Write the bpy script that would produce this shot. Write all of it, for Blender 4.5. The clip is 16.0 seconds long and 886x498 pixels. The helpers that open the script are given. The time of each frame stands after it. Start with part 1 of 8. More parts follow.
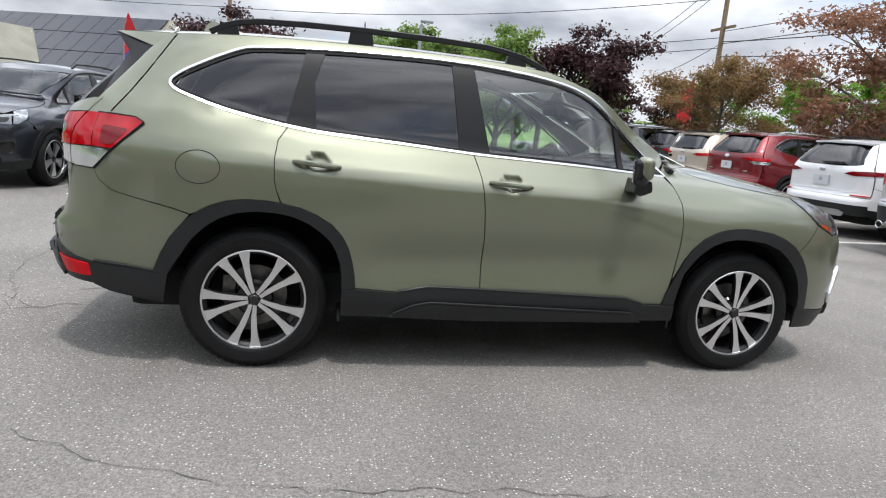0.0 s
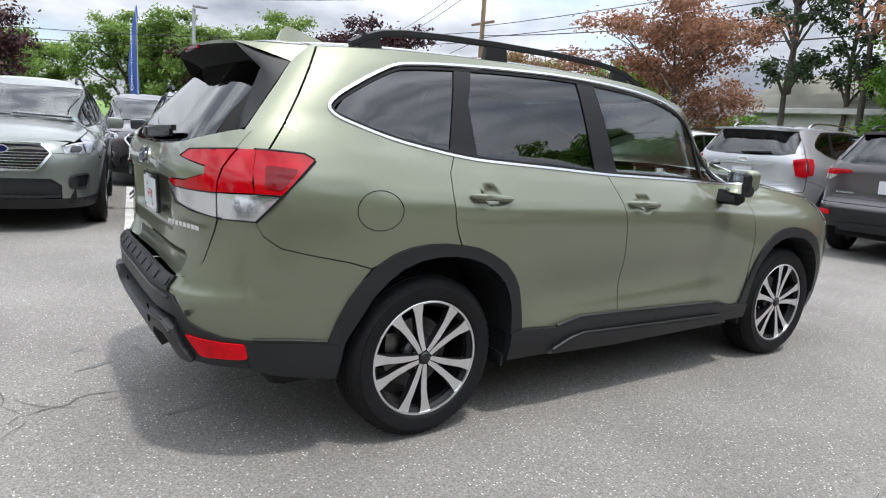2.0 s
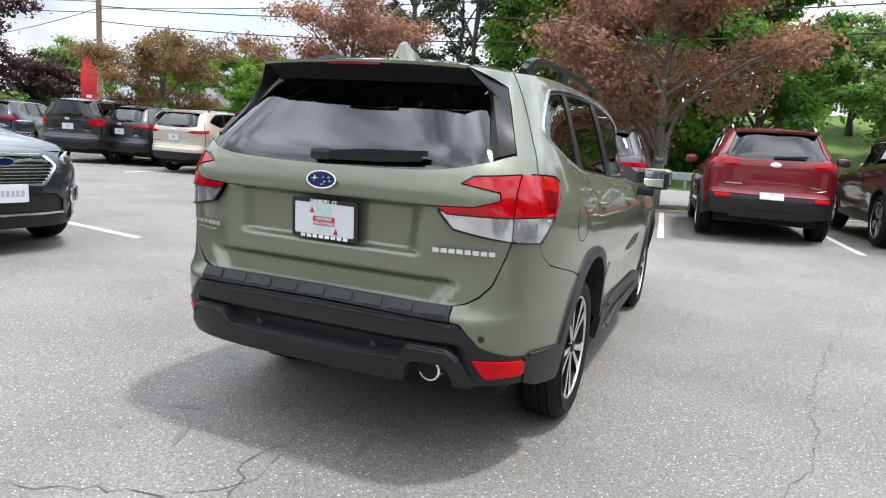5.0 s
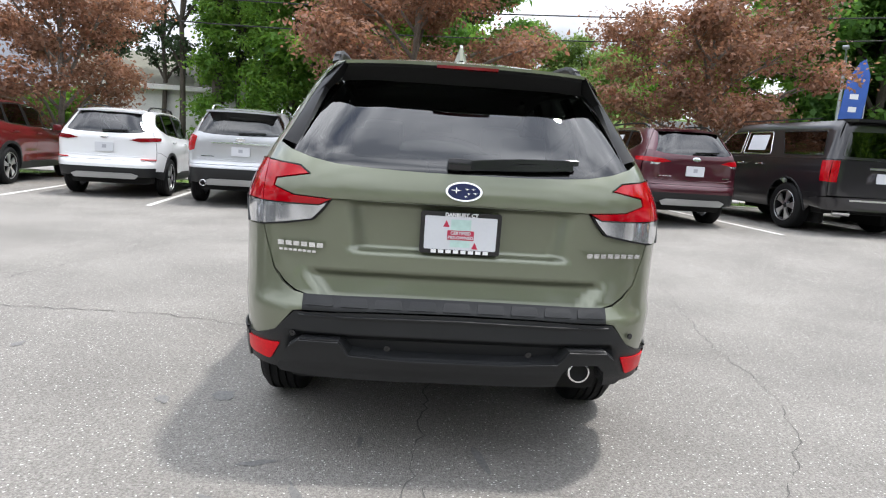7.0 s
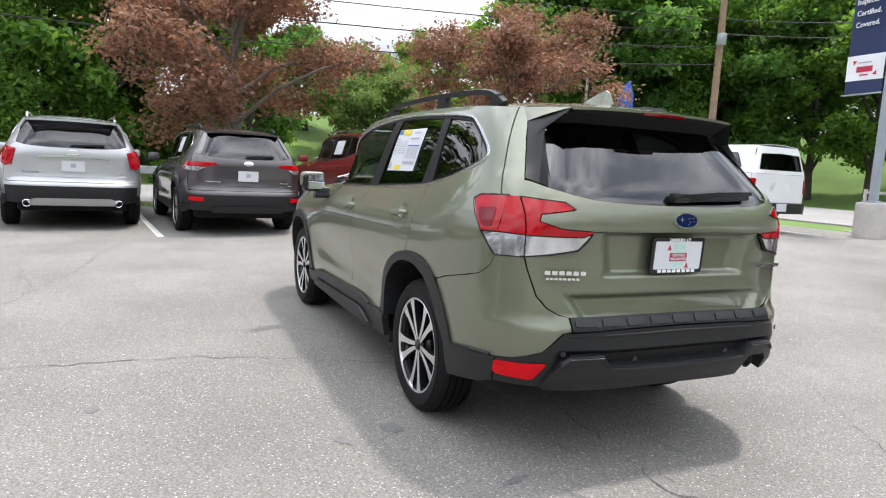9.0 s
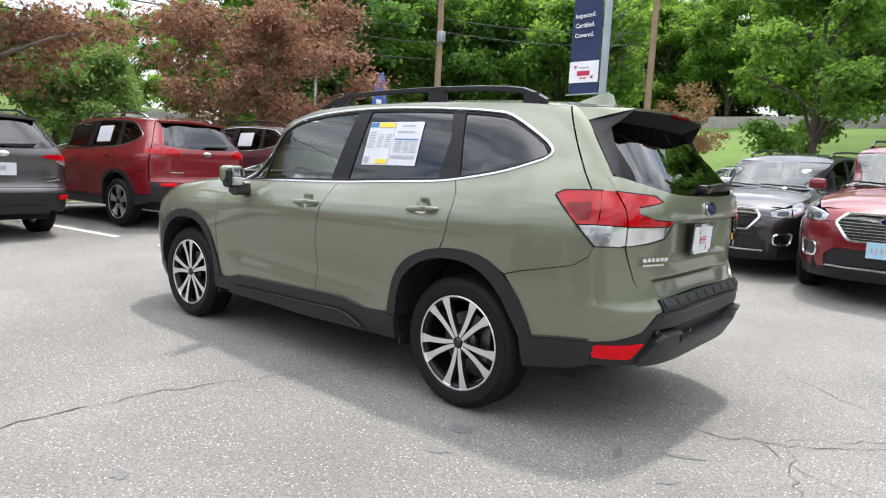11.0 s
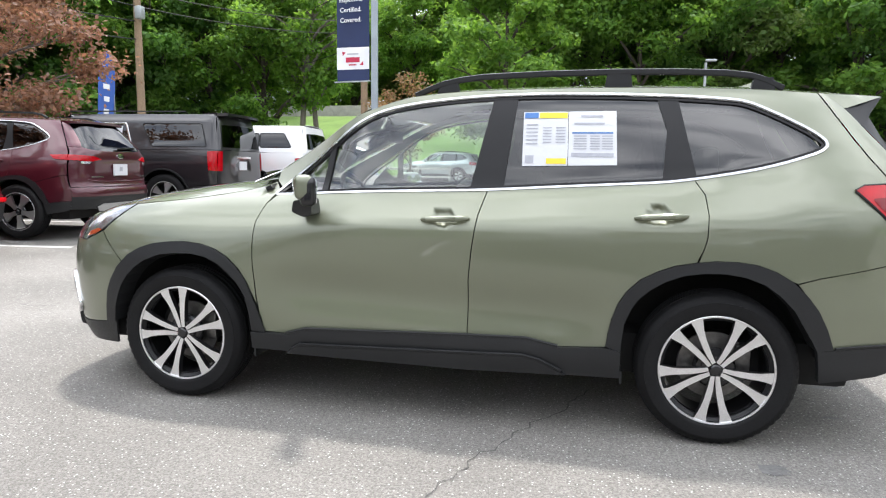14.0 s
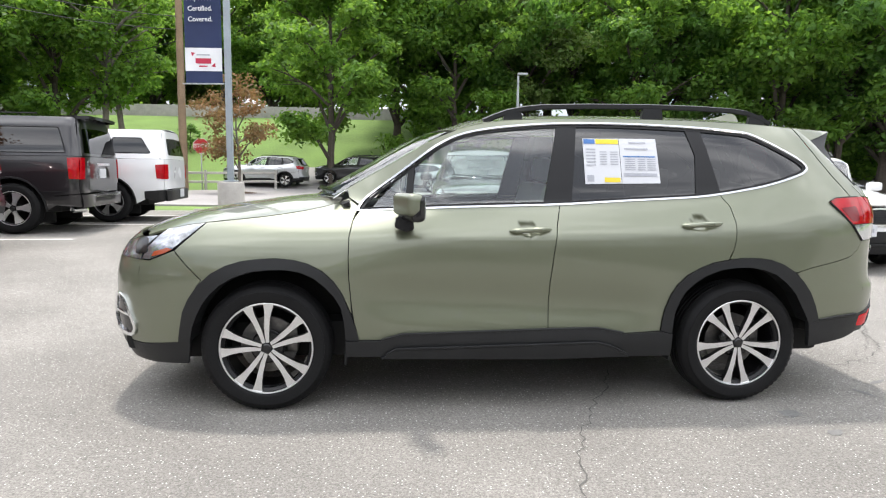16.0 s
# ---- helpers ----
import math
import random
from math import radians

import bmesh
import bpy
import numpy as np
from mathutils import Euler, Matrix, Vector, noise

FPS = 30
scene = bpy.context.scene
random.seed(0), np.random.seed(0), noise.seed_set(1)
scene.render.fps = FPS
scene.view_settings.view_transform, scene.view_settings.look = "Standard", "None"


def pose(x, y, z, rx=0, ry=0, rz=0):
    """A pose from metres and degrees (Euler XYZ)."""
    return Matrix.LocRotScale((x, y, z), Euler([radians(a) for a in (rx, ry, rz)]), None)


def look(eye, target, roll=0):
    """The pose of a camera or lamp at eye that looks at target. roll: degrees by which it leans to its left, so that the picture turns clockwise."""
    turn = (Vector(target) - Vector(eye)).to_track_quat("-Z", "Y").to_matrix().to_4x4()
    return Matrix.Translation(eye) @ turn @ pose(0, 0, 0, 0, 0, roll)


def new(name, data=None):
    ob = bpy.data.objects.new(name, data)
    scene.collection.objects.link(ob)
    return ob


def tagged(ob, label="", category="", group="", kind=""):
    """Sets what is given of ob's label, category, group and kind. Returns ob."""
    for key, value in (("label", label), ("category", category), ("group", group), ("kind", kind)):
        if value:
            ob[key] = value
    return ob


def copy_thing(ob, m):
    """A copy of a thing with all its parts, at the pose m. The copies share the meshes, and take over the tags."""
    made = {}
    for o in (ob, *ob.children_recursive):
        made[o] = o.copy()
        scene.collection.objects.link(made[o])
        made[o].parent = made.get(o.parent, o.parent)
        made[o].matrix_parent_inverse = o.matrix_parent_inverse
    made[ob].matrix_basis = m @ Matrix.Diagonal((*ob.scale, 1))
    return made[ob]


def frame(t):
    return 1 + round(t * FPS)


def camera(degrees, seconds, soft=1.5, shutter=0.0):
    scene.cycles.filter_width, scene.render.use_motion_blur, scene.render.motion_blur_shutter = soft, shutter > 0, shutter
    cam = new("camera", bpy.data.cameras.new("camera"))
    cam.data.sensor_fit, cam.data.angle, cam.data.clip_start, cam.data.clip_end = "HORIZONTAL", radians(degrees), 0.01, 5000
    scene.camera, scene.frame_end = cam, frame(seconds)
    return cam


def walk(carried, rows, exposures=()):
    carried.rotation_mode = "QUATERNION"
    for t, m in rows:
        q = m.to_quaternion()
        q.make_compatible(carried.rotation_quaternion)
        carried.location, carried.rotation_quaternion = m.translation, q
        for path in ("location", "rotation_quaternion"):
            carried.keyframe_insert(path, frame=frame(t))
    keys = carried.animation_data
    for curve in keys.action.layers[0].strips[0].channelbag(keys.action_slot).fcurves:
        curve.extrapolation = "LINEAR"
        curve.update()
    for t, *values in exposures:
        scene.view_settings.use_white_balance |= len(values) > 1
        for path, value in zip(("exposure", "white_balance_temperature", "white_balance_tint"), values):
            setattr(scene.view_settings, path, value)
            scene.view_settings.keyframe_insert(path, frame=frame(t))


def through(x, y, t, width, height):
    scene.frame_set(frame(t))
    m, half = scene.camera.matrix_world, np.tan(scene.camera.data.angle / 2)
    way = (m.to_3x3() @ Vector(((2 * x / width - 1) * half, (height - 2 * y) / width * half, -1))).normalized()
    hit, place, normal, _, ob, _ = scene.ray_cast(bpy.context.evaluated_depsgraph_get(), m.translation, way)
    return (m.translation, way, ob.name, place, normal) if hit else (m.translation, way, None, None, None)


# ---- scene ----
cam = camera(68.0, 16.0, soft=1.15)
PATH = [
    (0, (-1.115, -4.071, 1.278), (-0.696, -2.151, 0.904), 5.0),
    (0.5, (-1.571, -3.807, 1.298), (-1.006, -1.926, 0.925), 5.0),
    (1, (-1.972, -3.471, 1.288), (-1.276, -1.635, 0.908), 4.9),
    (1.5, (-2.403, -3.248, 1.287), (-1.516, -1.494, 0.918), 4.3),
    (2, (-2.775, -3.075, 1.301), (-1.68, -1.44, 0.948), 3.7),
    (2.5, (-3.113, -2.889, 1.317), (-1.849, -1.377, 0.976), 3.3),
    (3, (-3.494, -2.798, 1.33), (-2.093, -1.412, 0.991), 3.4),
    (3.5, (-3.757, -2.613, 1.311), (-2.245, -1.349, 0.971), 3.9),
    (4, (-3.968, -2.236, 1.303), (-2.354, -1.105, 0.964), 4.2),
    (4.5, (-4.24, -1.822, 1.306), (-2.52, -0.857, 0.972), 4.1),
    (7, (-4.686, 0.214, 1.279), (-2.713, 0.09, 0.973), 3.7),
    (7.5, (-4.735, 0.702, 1.271), (-2.779, 0.416, 0.973), 4.2),
    (8, (-4.679, 1.203, 1.246), (-2.751, 0.755, 0.964), 4.4),
    (8.5, (-4.54, 1.68, 1.268), (-2.66, 1.051, 1.002), 3.8),
    (9, (-4.458, 2.181, 1.307), (-2.66, 1.342, 1.053), 3.2),
    (9.5, (-4.27, 2.578, 1.276), (-2.59, 1.522, 1.03), 2.8),
    (10, (-4.038, 2.922, 1.27), (-2.499, 1.668, 1.028), 2.8),
    (12.5, (-2.082, 3.979, 1.228), (-1.23, 2.187, 0.97), 2.4),
    (13, (-1.613, 4.0, 1.22), (-0.914, 2.144, 0.96), 1.7),
    (13.5, (-1.164, 4.003, 1.24), (-0.616, 2.097, 0.981), 1.2),
    (14, (-0.718, 3.895, 1.244), (-0.31, 1.953, 0.996), 0.7),
    (14.5, (-0.268, 3.875, 1.247), (0.002, 1.907, 1.011), 0.4),
    (15, (0.152, 3.928, 1.241), (0.284, 1.945, 1.016), 0.3),
    (15.5, (0.484, 4.049, 1.278), (0.466, 2.061, 1.06), 0.2),
    (16, (0.707, 4.379, 1.311), (0.526, 2.401, 1.078), 0.7),
]
walk(cam, [(t, look(eye, target, roll)) for t, eye, target, roll in PATH], exposures=[(0.0, 0.40, 6320, 12), (2.0, 0.60, 6220, 12), (4.0, 0.79, 6200, 12), (8.0, 0.84, 6360, 12), (12.0, 0.98, 6400, 12), (14.5, 1.13, 6420, 12), (16.0, 0.99, 6560, 12)])

# ---- daylight: a high sun behind thin cloud ----
SUN_TO = Vector((0.07, -0.33, 1.0)).normalized()
world = bpy.data.worlds.new("sky")
scene.world = world
world.use_nodes = True
wn, wl = world.node_tree.nodes, world.node_tree.links
wn.clear()
w_out, w_bg = wn.new("ShaderNodeOutputWorld"), wn.new("ShaderNodeBackground")
w_sky, w_co, w_map = wn.new("ShaderNodeTexSky"), wn.new("ShaderNodeTexCoord"), wn.new("ShaderNodeMapping")
w_noise, w_ramp, w_mix = wn.new("ShaderNodeTexNoise"), wn.new("ShaderNodeValToRGB"), wn.new("ShaderNodeMix")
w_noise2, w_ramp2 = wn.new("ShaderNodeTexNoise"), wn.new("ShaderNodeValToRGB")
w_sky.sky_type, w_sky.sun_disc = "NISHITA", False
w_sky.sun_elevation, w_sky.sun_rotation = radians(71), radians(168)
w_map.inputs["Scale"].default_value = (1.0, 1.0, 2.6)
w_noise.inputs["Scale"].default_value, w_noise.inputs["Detail"].default_value, w_noise.inputs["Roughness"].default_value = 2.1, 7.0, 0.55
w_noise2.inputs["Scale"].default_value, w_noise2.inputs["Detail"].default_value = 3.4, 8.0
w_ramp.color_ramp.elements[0].position, w_ramp.color_ramp.elements[1].position = 0.27, 0.44
w_ramp2.color_ramp.elements[0].position, w_ramp2.color_ramp.elements[1].position = 0.36, 0.66
w_ramp2.color_ramp.elements[0].color = (2.3, 2.5, 2.85, 1)
w_ramp2.color_ramp.elements[1].color = (7.4, 7.6, 7.8, 1)
w_mix.data_type = "RGBA"
w_bg.inputs["Strength"].default_value = 0.138
wl.new(w_co.outputs["Generated"], w_map.inputs["Vector"])
wl.new(w_map.outputs["Vector"], w_noise.inputs["Vector"])
wl.new(w_map.outputs["Vector"], w_noise2.inputs["Vector"])
wl.new(w_noise.outputs["Fac"], w_ramp.inputs["Fac"])
wl.new(w_noise2.outputs["Fac"], w_ramp2.inputs["Fac"])
wl.new(w_ramp.outputs["Color"], w_mix.inputs["Factor"])
wl.new(w_sky.outputs["Color"], w_mix.inputs["A"])
w_sep, w_up, w_mul = wn.new("ShaderNodeSeparateXYZ"), wn.new("ShaderNodeMapRange"), wn.new("ShaderNodeVectorMath")
w_up.inputs["To Min"].default_value, w_up.inputs["To Max"].default_value = 0.58, 2.6
w_mul.operation = "SCALE"
wl.new(w_co.outputs["Generated"], w_sep.inputs["Vector"])
wl.new(w_sep.outputs["Z"], w_up.inputs["Value"])
wl.new(w_ramp2.outputs["Color"], w_mul.inputs[0])
wl.new(w_up.outputs["Result"], w_mul.inputs["Scale"])
wl.new(w_mul.outputs["Vector"], w_mix.inputs["B"])
wl.new(w_mix.outputs["Result"], w_bg.inputs["Color"])
wl.new(w_bg.outputs["Background"], w_out.inputs["Surface"])
sun_data = bpy.data.lights.new("sun", "SUN")
sun_data.energy, sun_data.angle, sun_data.color = 1.9, radians(4.5), (1.0, 0.96, 0.89)
sun = new("sun", sun_data)
sun.matrix_world = look(SUN_TO * 60, (0, 0, 0))


# ---- materials ----
def mat(name, base, rough=0.5, metal=0.0, coat=0.0, grain=(40.0, 0.12), stain=(2.0, 0.12), bump=(0.0, 0.0), spec=0.5, per_object=0.0, island=0.0, second=None):
    """A surface with colour varied at two scales and fine relief."""
    m = bpy.data.materials.new(name)
    m.use_nodes = True
    n, l = m.node_tree.nodes, m.node_tree.links
    b = n["Principled BSDF"]
    b.inputs["Roughness"].default_value, b.inputs["Metallic"].default_value = rough, metal
    b.inputs["Specular IOR Level"].default_value = spec
    if coat:
        b.inputs["Coat Weight"].default_value, b.inputs["Coat Roughness"].default_value = coat, 0.03
    co = n.new("ShaderNodeTexCoord")
    value = None
    for scale, amount in (grain, stain):
        if amount <= 0:
            continue
        tex, ran = n.new("ShaderNodeTexNoise"), n.new("ShaderNodeMapRange")
        tex.inputs["Scale"].default_value, tex.inputs["Detail"].default_value = scale, 5.0
        ran.inputs["From Min"].default_value, ran.inputs["From Max"].default_value = 0.25, 0.75
        ran.inputs["To Min"].default_value, ran.inputs["To Max"].default_value = 1 - amount, 1 + amount
        l.new(co.outputs["Object"], tex.inputs["Vector"])
        l.new(tex.outputs["Fac"], ran.inputs["Value"])
        if value is None:
            value = ran.outputs["Result"]
        else:
            mul = n.new("ShaderNodeMath")
            mul.operation = "MULTIPLY"
            l.new(value, mul.inputs[0]), l.new(ran.outputs["Result"], mul.inputs[1])
            value = mul.outputs["Value"]
    colour = None
    if second:
        mixc = n.new("ShaderNodeMix")
        mixc.data_type = "RGBA"
        mixc.inputs["A"].default_value, mixc.inputs["B"].default_value = (*base, 1), (*second, 1)
        geo = n.new("ShaderNodeNewGeometry")
        l.new(geo.outputs["Random Per Island"], mixc.inputs["Factor"])
        colour = mixc.outputs["Result"]
    for kind, amount in (("object", per_object), ("island", island)):
        if amount <= 0:
            continue
        src = n.new("ShaderNodeObjectInfo").outputs["Random"] if kind == "object" else n.new("ShaderNodeNewGeometry").outputs["Random Per Island"]
        ran = n.new("ShaderNodeMapRange")
        ran.inputs["To Min"].default_value, ran.inputs["To Max"].default_value = 1 - amount, 1 + amount
        l.new(src, ran.inputs["Value"])
        if value is None:
            value = ran.outputs["Result"]
        else:
            mul = n.new("ShaderNodeMath")
            mul.operation = "MULTIPLY"
            l.new(value, mul.inputs[0]), l.new(ran.outputs["Result"], mul.inputs[1])
            value = mul.outputs["Value"]
    if value is not None:
        mixv = n.new("ShaderNodeVectorMath")
        mixv.operation = "SCALE"
        mixv.inputs[0].default_value = base
        if colour is not None:
            l.new(colour, mixv.inputs[0])
        l.new(value, mixv.inputs["Scale"])
        l.new(mixv.outputs["Vector"], b.inputs["Base Color"])
    else:
        b.inputs["Base Color"].default_value = (*base, 1)
    if bump[1] > 0:
        tex, bp = n.new("ShaderNodeTexNoise"), n.new("ShaderNodeBump")
        tex.inputs["Scale"].default_value, tex.inputs["Detail"].default_value = bump[0], 4.0
        bp.inputs["Strength"].default_value, bp.inputs["Distance"].default_value = bump[1], 0.01
        l.new(co.outputs["Object"], tex.inputs["Vector"])
        l.new(tex.outputs["Fac"], bp.inputs["Height"])
        l.new(bp.outputs["Normal"], b.inputs["Normal"])
    return m


def car_paint(name, base, metal=0.6, rough=0.36, fleck=0.12):
    return mat(name, base, rough, metal, 1.0, grain=(900.0, fleck), stain=(1.3, 0.03))


def glass(name, tint, ior=1.5, rough=0.0):
    """A thin pane: what is behind it, tinted, under a clear reflection."""
    m = bpy.data.materials.new(name)
    m.use_nodes = True
    n, l = m.node_tree.nodes, m.node_tree.links
    n.remove(n["Principled BSDF"])
    fres, clear, gloss, mix = n.new("ShaderNodeFresnel"), n.new("ShaderNodeBsdfTransparent"), n.new("ShaderNodeBsdfGlossy"), n.new("ShaderNodeMixShader")
    fres.inputs["IOR"].default_value = ior
    clear.inputs["Color"].default_value = (*tint, 1)
    gloss.inputs["Roughness"].default_value = rough
    l.new(fres.outputs["Fac"], mix.inputs["Fac"])
    l.new(clear.outputs["BSDF"], mix.inputs[1]), l.new(gloss.outputs["BSDF"], mix.inputs[2])
    l.new(mix.outputs["Shader"], n["Material Output"].inputs["Surface"])
    return m


M_GREEN = car_paint("green_paint", (0.156, 0.169, 0.115), 0.45, 0.40)
M_GLASS = glass("clear_glass", (0.88, 0.97, 0.94), 2.15)
M_TINT = glass("tinted_glass", (0.055, 0.06, 0.06), 1.85)
M_BLACK_PLASTIC = mat("black_plastic", (0.014, 0.0145, 0.0155), 0.44, grain=(300, 0.18), stain=(6, 0.12), bump=(700, 0.12), spec=0.34)
M_GLOSS_BLACK = mat("gloss_black", (0.012, 0.012, 0.013), 0.18, grain=(50, 0.1))
M_PILLAR = mat("pillar_black", (0.008, 0.008, 0.009), 0.42, grain=(200, 0.1), spec=0.3)
M_CHROME = mat("chrome", (0.85, 0.86, 0.87), 0.2, 1.0, grain=(60, 0.04), stain=(3, 0.04))
M_BRIGHT_TRIM = mat("bright_trim", (0.50, 0.51, 0.52), 0.25, 1.0, grain=(60, 0.04), stain=(3, 0.05))
M_DARK = mat("dark_underside", (0.008, 0.008, 0.008), 0.9)
M_RUBBER = mat("tyre_rubber", (0.0085, 0.0085, 0.009), 0.6, grain=(120, 0.25), stain=(9, 0.2), bump=(260, 0.15), spec=0.18)
M_RIM = mat("machined_alloy", (0.78, 0.78, 0.79), 0.36, 1.0, grain=(150, 0.08), stain=(8, 0.06))
M_RIM_DARK = mat("black_alloy", (0.010, 0.010, 0.011), 0.35, grain=(80, 0.15), spec=0.25)
M_RED = mat("red_lens", (0.36, 0.001, 0.006), 0.06, spec=0.45, grain=(30, 0.08), stain=(14, 0.25))
M_DARK_RED = mat("deep_red_lens", (0.15, 0.001, 0.004), 0.08, spec=0.4, stain=(14, 0.2))
M_CLEAR_LENS = mat("clear_lens", (0.62, 0.63, 0.65), 0.12, 0.75, 1.0, grain=(25, 0.10), stain=(9, 0.28), bump=(22, 0.06))
M_HEADLAMP = mat("headlamp_lens", (0.26, 0.27, 0.29), 0.12, 0.7, 1.0, grain=(30, 0.3), stain=(9, 0.55), bump=(18, 0.25))
M_AMBER = mat("amber_lens", (0.30, 0.055, 0.02), 0.15, coat=1.0, grain=(90, 0.2))
M_PAPER = mat("white_paper", (0.60, 0.61, 0.64), 0.55, grain=(80, 0.02), stain=(4, 0.03))
M_YELLOW = mat("yellow_print", (0.75, 0.58, 0.03), 0.5, grain=(60, 0.05))
M_GREY_INK = mat("grey_ink", (0.36, 0.37, 0.41), 0.6)
M_BLUE_INK = mat("blue_print", (0.05, 0.16, 0.42), 0.5)
M_RED_INK = mat("red_print", (0.45, 0.02, 0.06), 0.5)
M_WHITE = mat("white_plastic", (0.8, 0.8, 0.8), 0.35, grain=(50, 0.03))
M_SEAT = mat("pale_grey_seat", (0.62, 0.62, 0.58), 0.75, grain=(200, 0.12), bump=(300, 0.2))
M_DASH = mat("dark_dashboard", (0.03, 0.03, 0.032), 0.7, grain=(60, 0.1))
M_BADGE_BLUE = mat("badge_blue", (0.005, 0.010, 0.055), 0.2, spec=0.3)


# ---- meshes ----
class Skin:
    """Faces gathered for one mesh, some with the true normals of the surface they lie on."""

    def __init__(self):
        self.v, self.f, self.n = [], [], []

    def add(self, verts, faces, normals=None):
        k = len(self.v)
        self.v += [tuple(p) for p in verts]
        self.f += [tuple(i + k for i in f) for f in faces]
        self.n += list(normals) if normals else [None] * len(faces)
        return self

    def mesh(self, name, smooth=35):
        me = bpy.data.meshes.new(name)
        me.from_pydata(self.v, [], self.f)
        if any(x is not None for x in self.n):
            me.polygons.foreach_set("use_smooth", [True] * len(me.polygons))
            me.update()
            loops = []
            for poly, nn in zip(me.polygons, self.n):
                loops += nn if nn is not None else [tuple(poly.normal)] * poly.loop_total
            me.normals_split_custom_set(loops)
        elif smooth:
            me.polygons.foreach_set("use_smooth", [True] * len(me.polygons))
            me.set_sharp_from_angle(angle=radians(smooth))
        return me


def part(name, skin, material, parent=None, label="", smooth=35, m=None):
    """One mesh object under a thing or a part."""
    if isinstance(skin, bpy.types.Mesh):
        me = skin
    elif isinstance(skin, Skin):
        me = skin.mesh(name, smooth)
    else:
        me = bpy.data.meshes.new(name)
        skin.to_mesh(me)
        skin.free()
        if smooth:
            me.polygons.foreach_set("use_smooth", [True] * len(me.polygons))
            me.set_sharp_from_angle(angle=radians(smooth))
    if not me.materials:
        me.materials.append(material)
    ob = new(name, me)
    if parent is not None:
        ob.parent = parent
    if m is not None:
        ob.matrix_basis = m
    if label:
        ob["label"] = label
    return ob


def thing(name, label, category, m=None, group="", kind=""):
    ob = new(name)
    ob.empty_display_size = 0.3
    if m is not None:
        ob.matrix_basis = m
    return tagged(ob, label, category, group, kind)


def curve(*pts):
    """A smooth curve through points, with no overshoot."""
    xs, ys = [p[0] for p in pts], [p[1] for p in pts]
    d = [(ys[i + 1] - ys[i]) / (xs[i + 1] - xs[i]) for i in range(len(xs) - 1)]
    k = [d[0]] + [0 if d[i - 1] * d[i] <= 0 else 2 * d[i - 1] * d[i] / (d[i - 1] + d[i]) for i in range(1, len(d))] + [d[-1]]

    def f(x):
        if x <= xs[0]:
            return ys[0] + k[0] * (x - xs[0])
        if x >= xs[-1]:
            return ys[-1] + k[-1] * (x - xs[-1])
        i = 0
        while x > xs[i + 1]:
            i += 1
        h = xs[i + 1] - xs[i]
        t = (x - xs[i]) / h
        return ys[i] * (1 + 2 * t) * (1 - t) ** 2 + k[i] * h * t * (1 - t) ** 2 + ys[i + 1] * t * t * (3 - 2 * t) + k[i + 1] * h * t * t * (t - 1)

    return f


def ease(a, b, x):
    t = min(max((x - a) / (b - a), 0), 1)
    return t * t * (3 - 2 * t)


def rounded(poly, r, n=3):
    """The polygon with its corners cut to short arcs."""
    out, k = [], len(poly)
    for i, p in enumerate(poly):
        a, b, c = Vector(poly[i - 1]), Vector(p), Vector(poly[(i + 1) % k])
        d1, d2 = a - b, c - b
        q = min(r, d1.length * 0.45, d2.length * 0.45)
        s, e = b + d1.normalized() * q, b + d2.normalized() * q
        for j in range(n + 1):
            t = j / n
            out.append(tuple(s * (1 - t) ** 2 + b * 2 * t * (1 - t) + e * t * t))
    return out


def inset(poly, d):
    """The polygon drawn in by d all round."""
    k = len(poly)
    area = sum(poly[i - 1][0] * p[1] - p[0] * poly[i - 1][1] for i, p in enumerate(poly))
    s, out = (1 if area > 0 else -1), []
    for i, p in enumerate(poly):
        a, b, c = Vector(poly[i - 1]), Vector(p), Vector(poly[(i + 1) % k])
        if (b - a).length < 1e-6 or (c - b).length < 1e-6:
            out.append(tuple(b))
            continue
        n1, n2 = (b - a).normalized(), (c - b).normalized()
        n1, n2 = Vector((-n1.y, n1.x)) * s, Vector((-n2.y, n2.x)) * s
        h = n1 + n2
        if h.length < 0.3:
            out.append(tuple(b))
            continue
        h.normalize()
        out.append(tuple(b + h * (d / max(h.dot(n1), 0.5))))
    return out


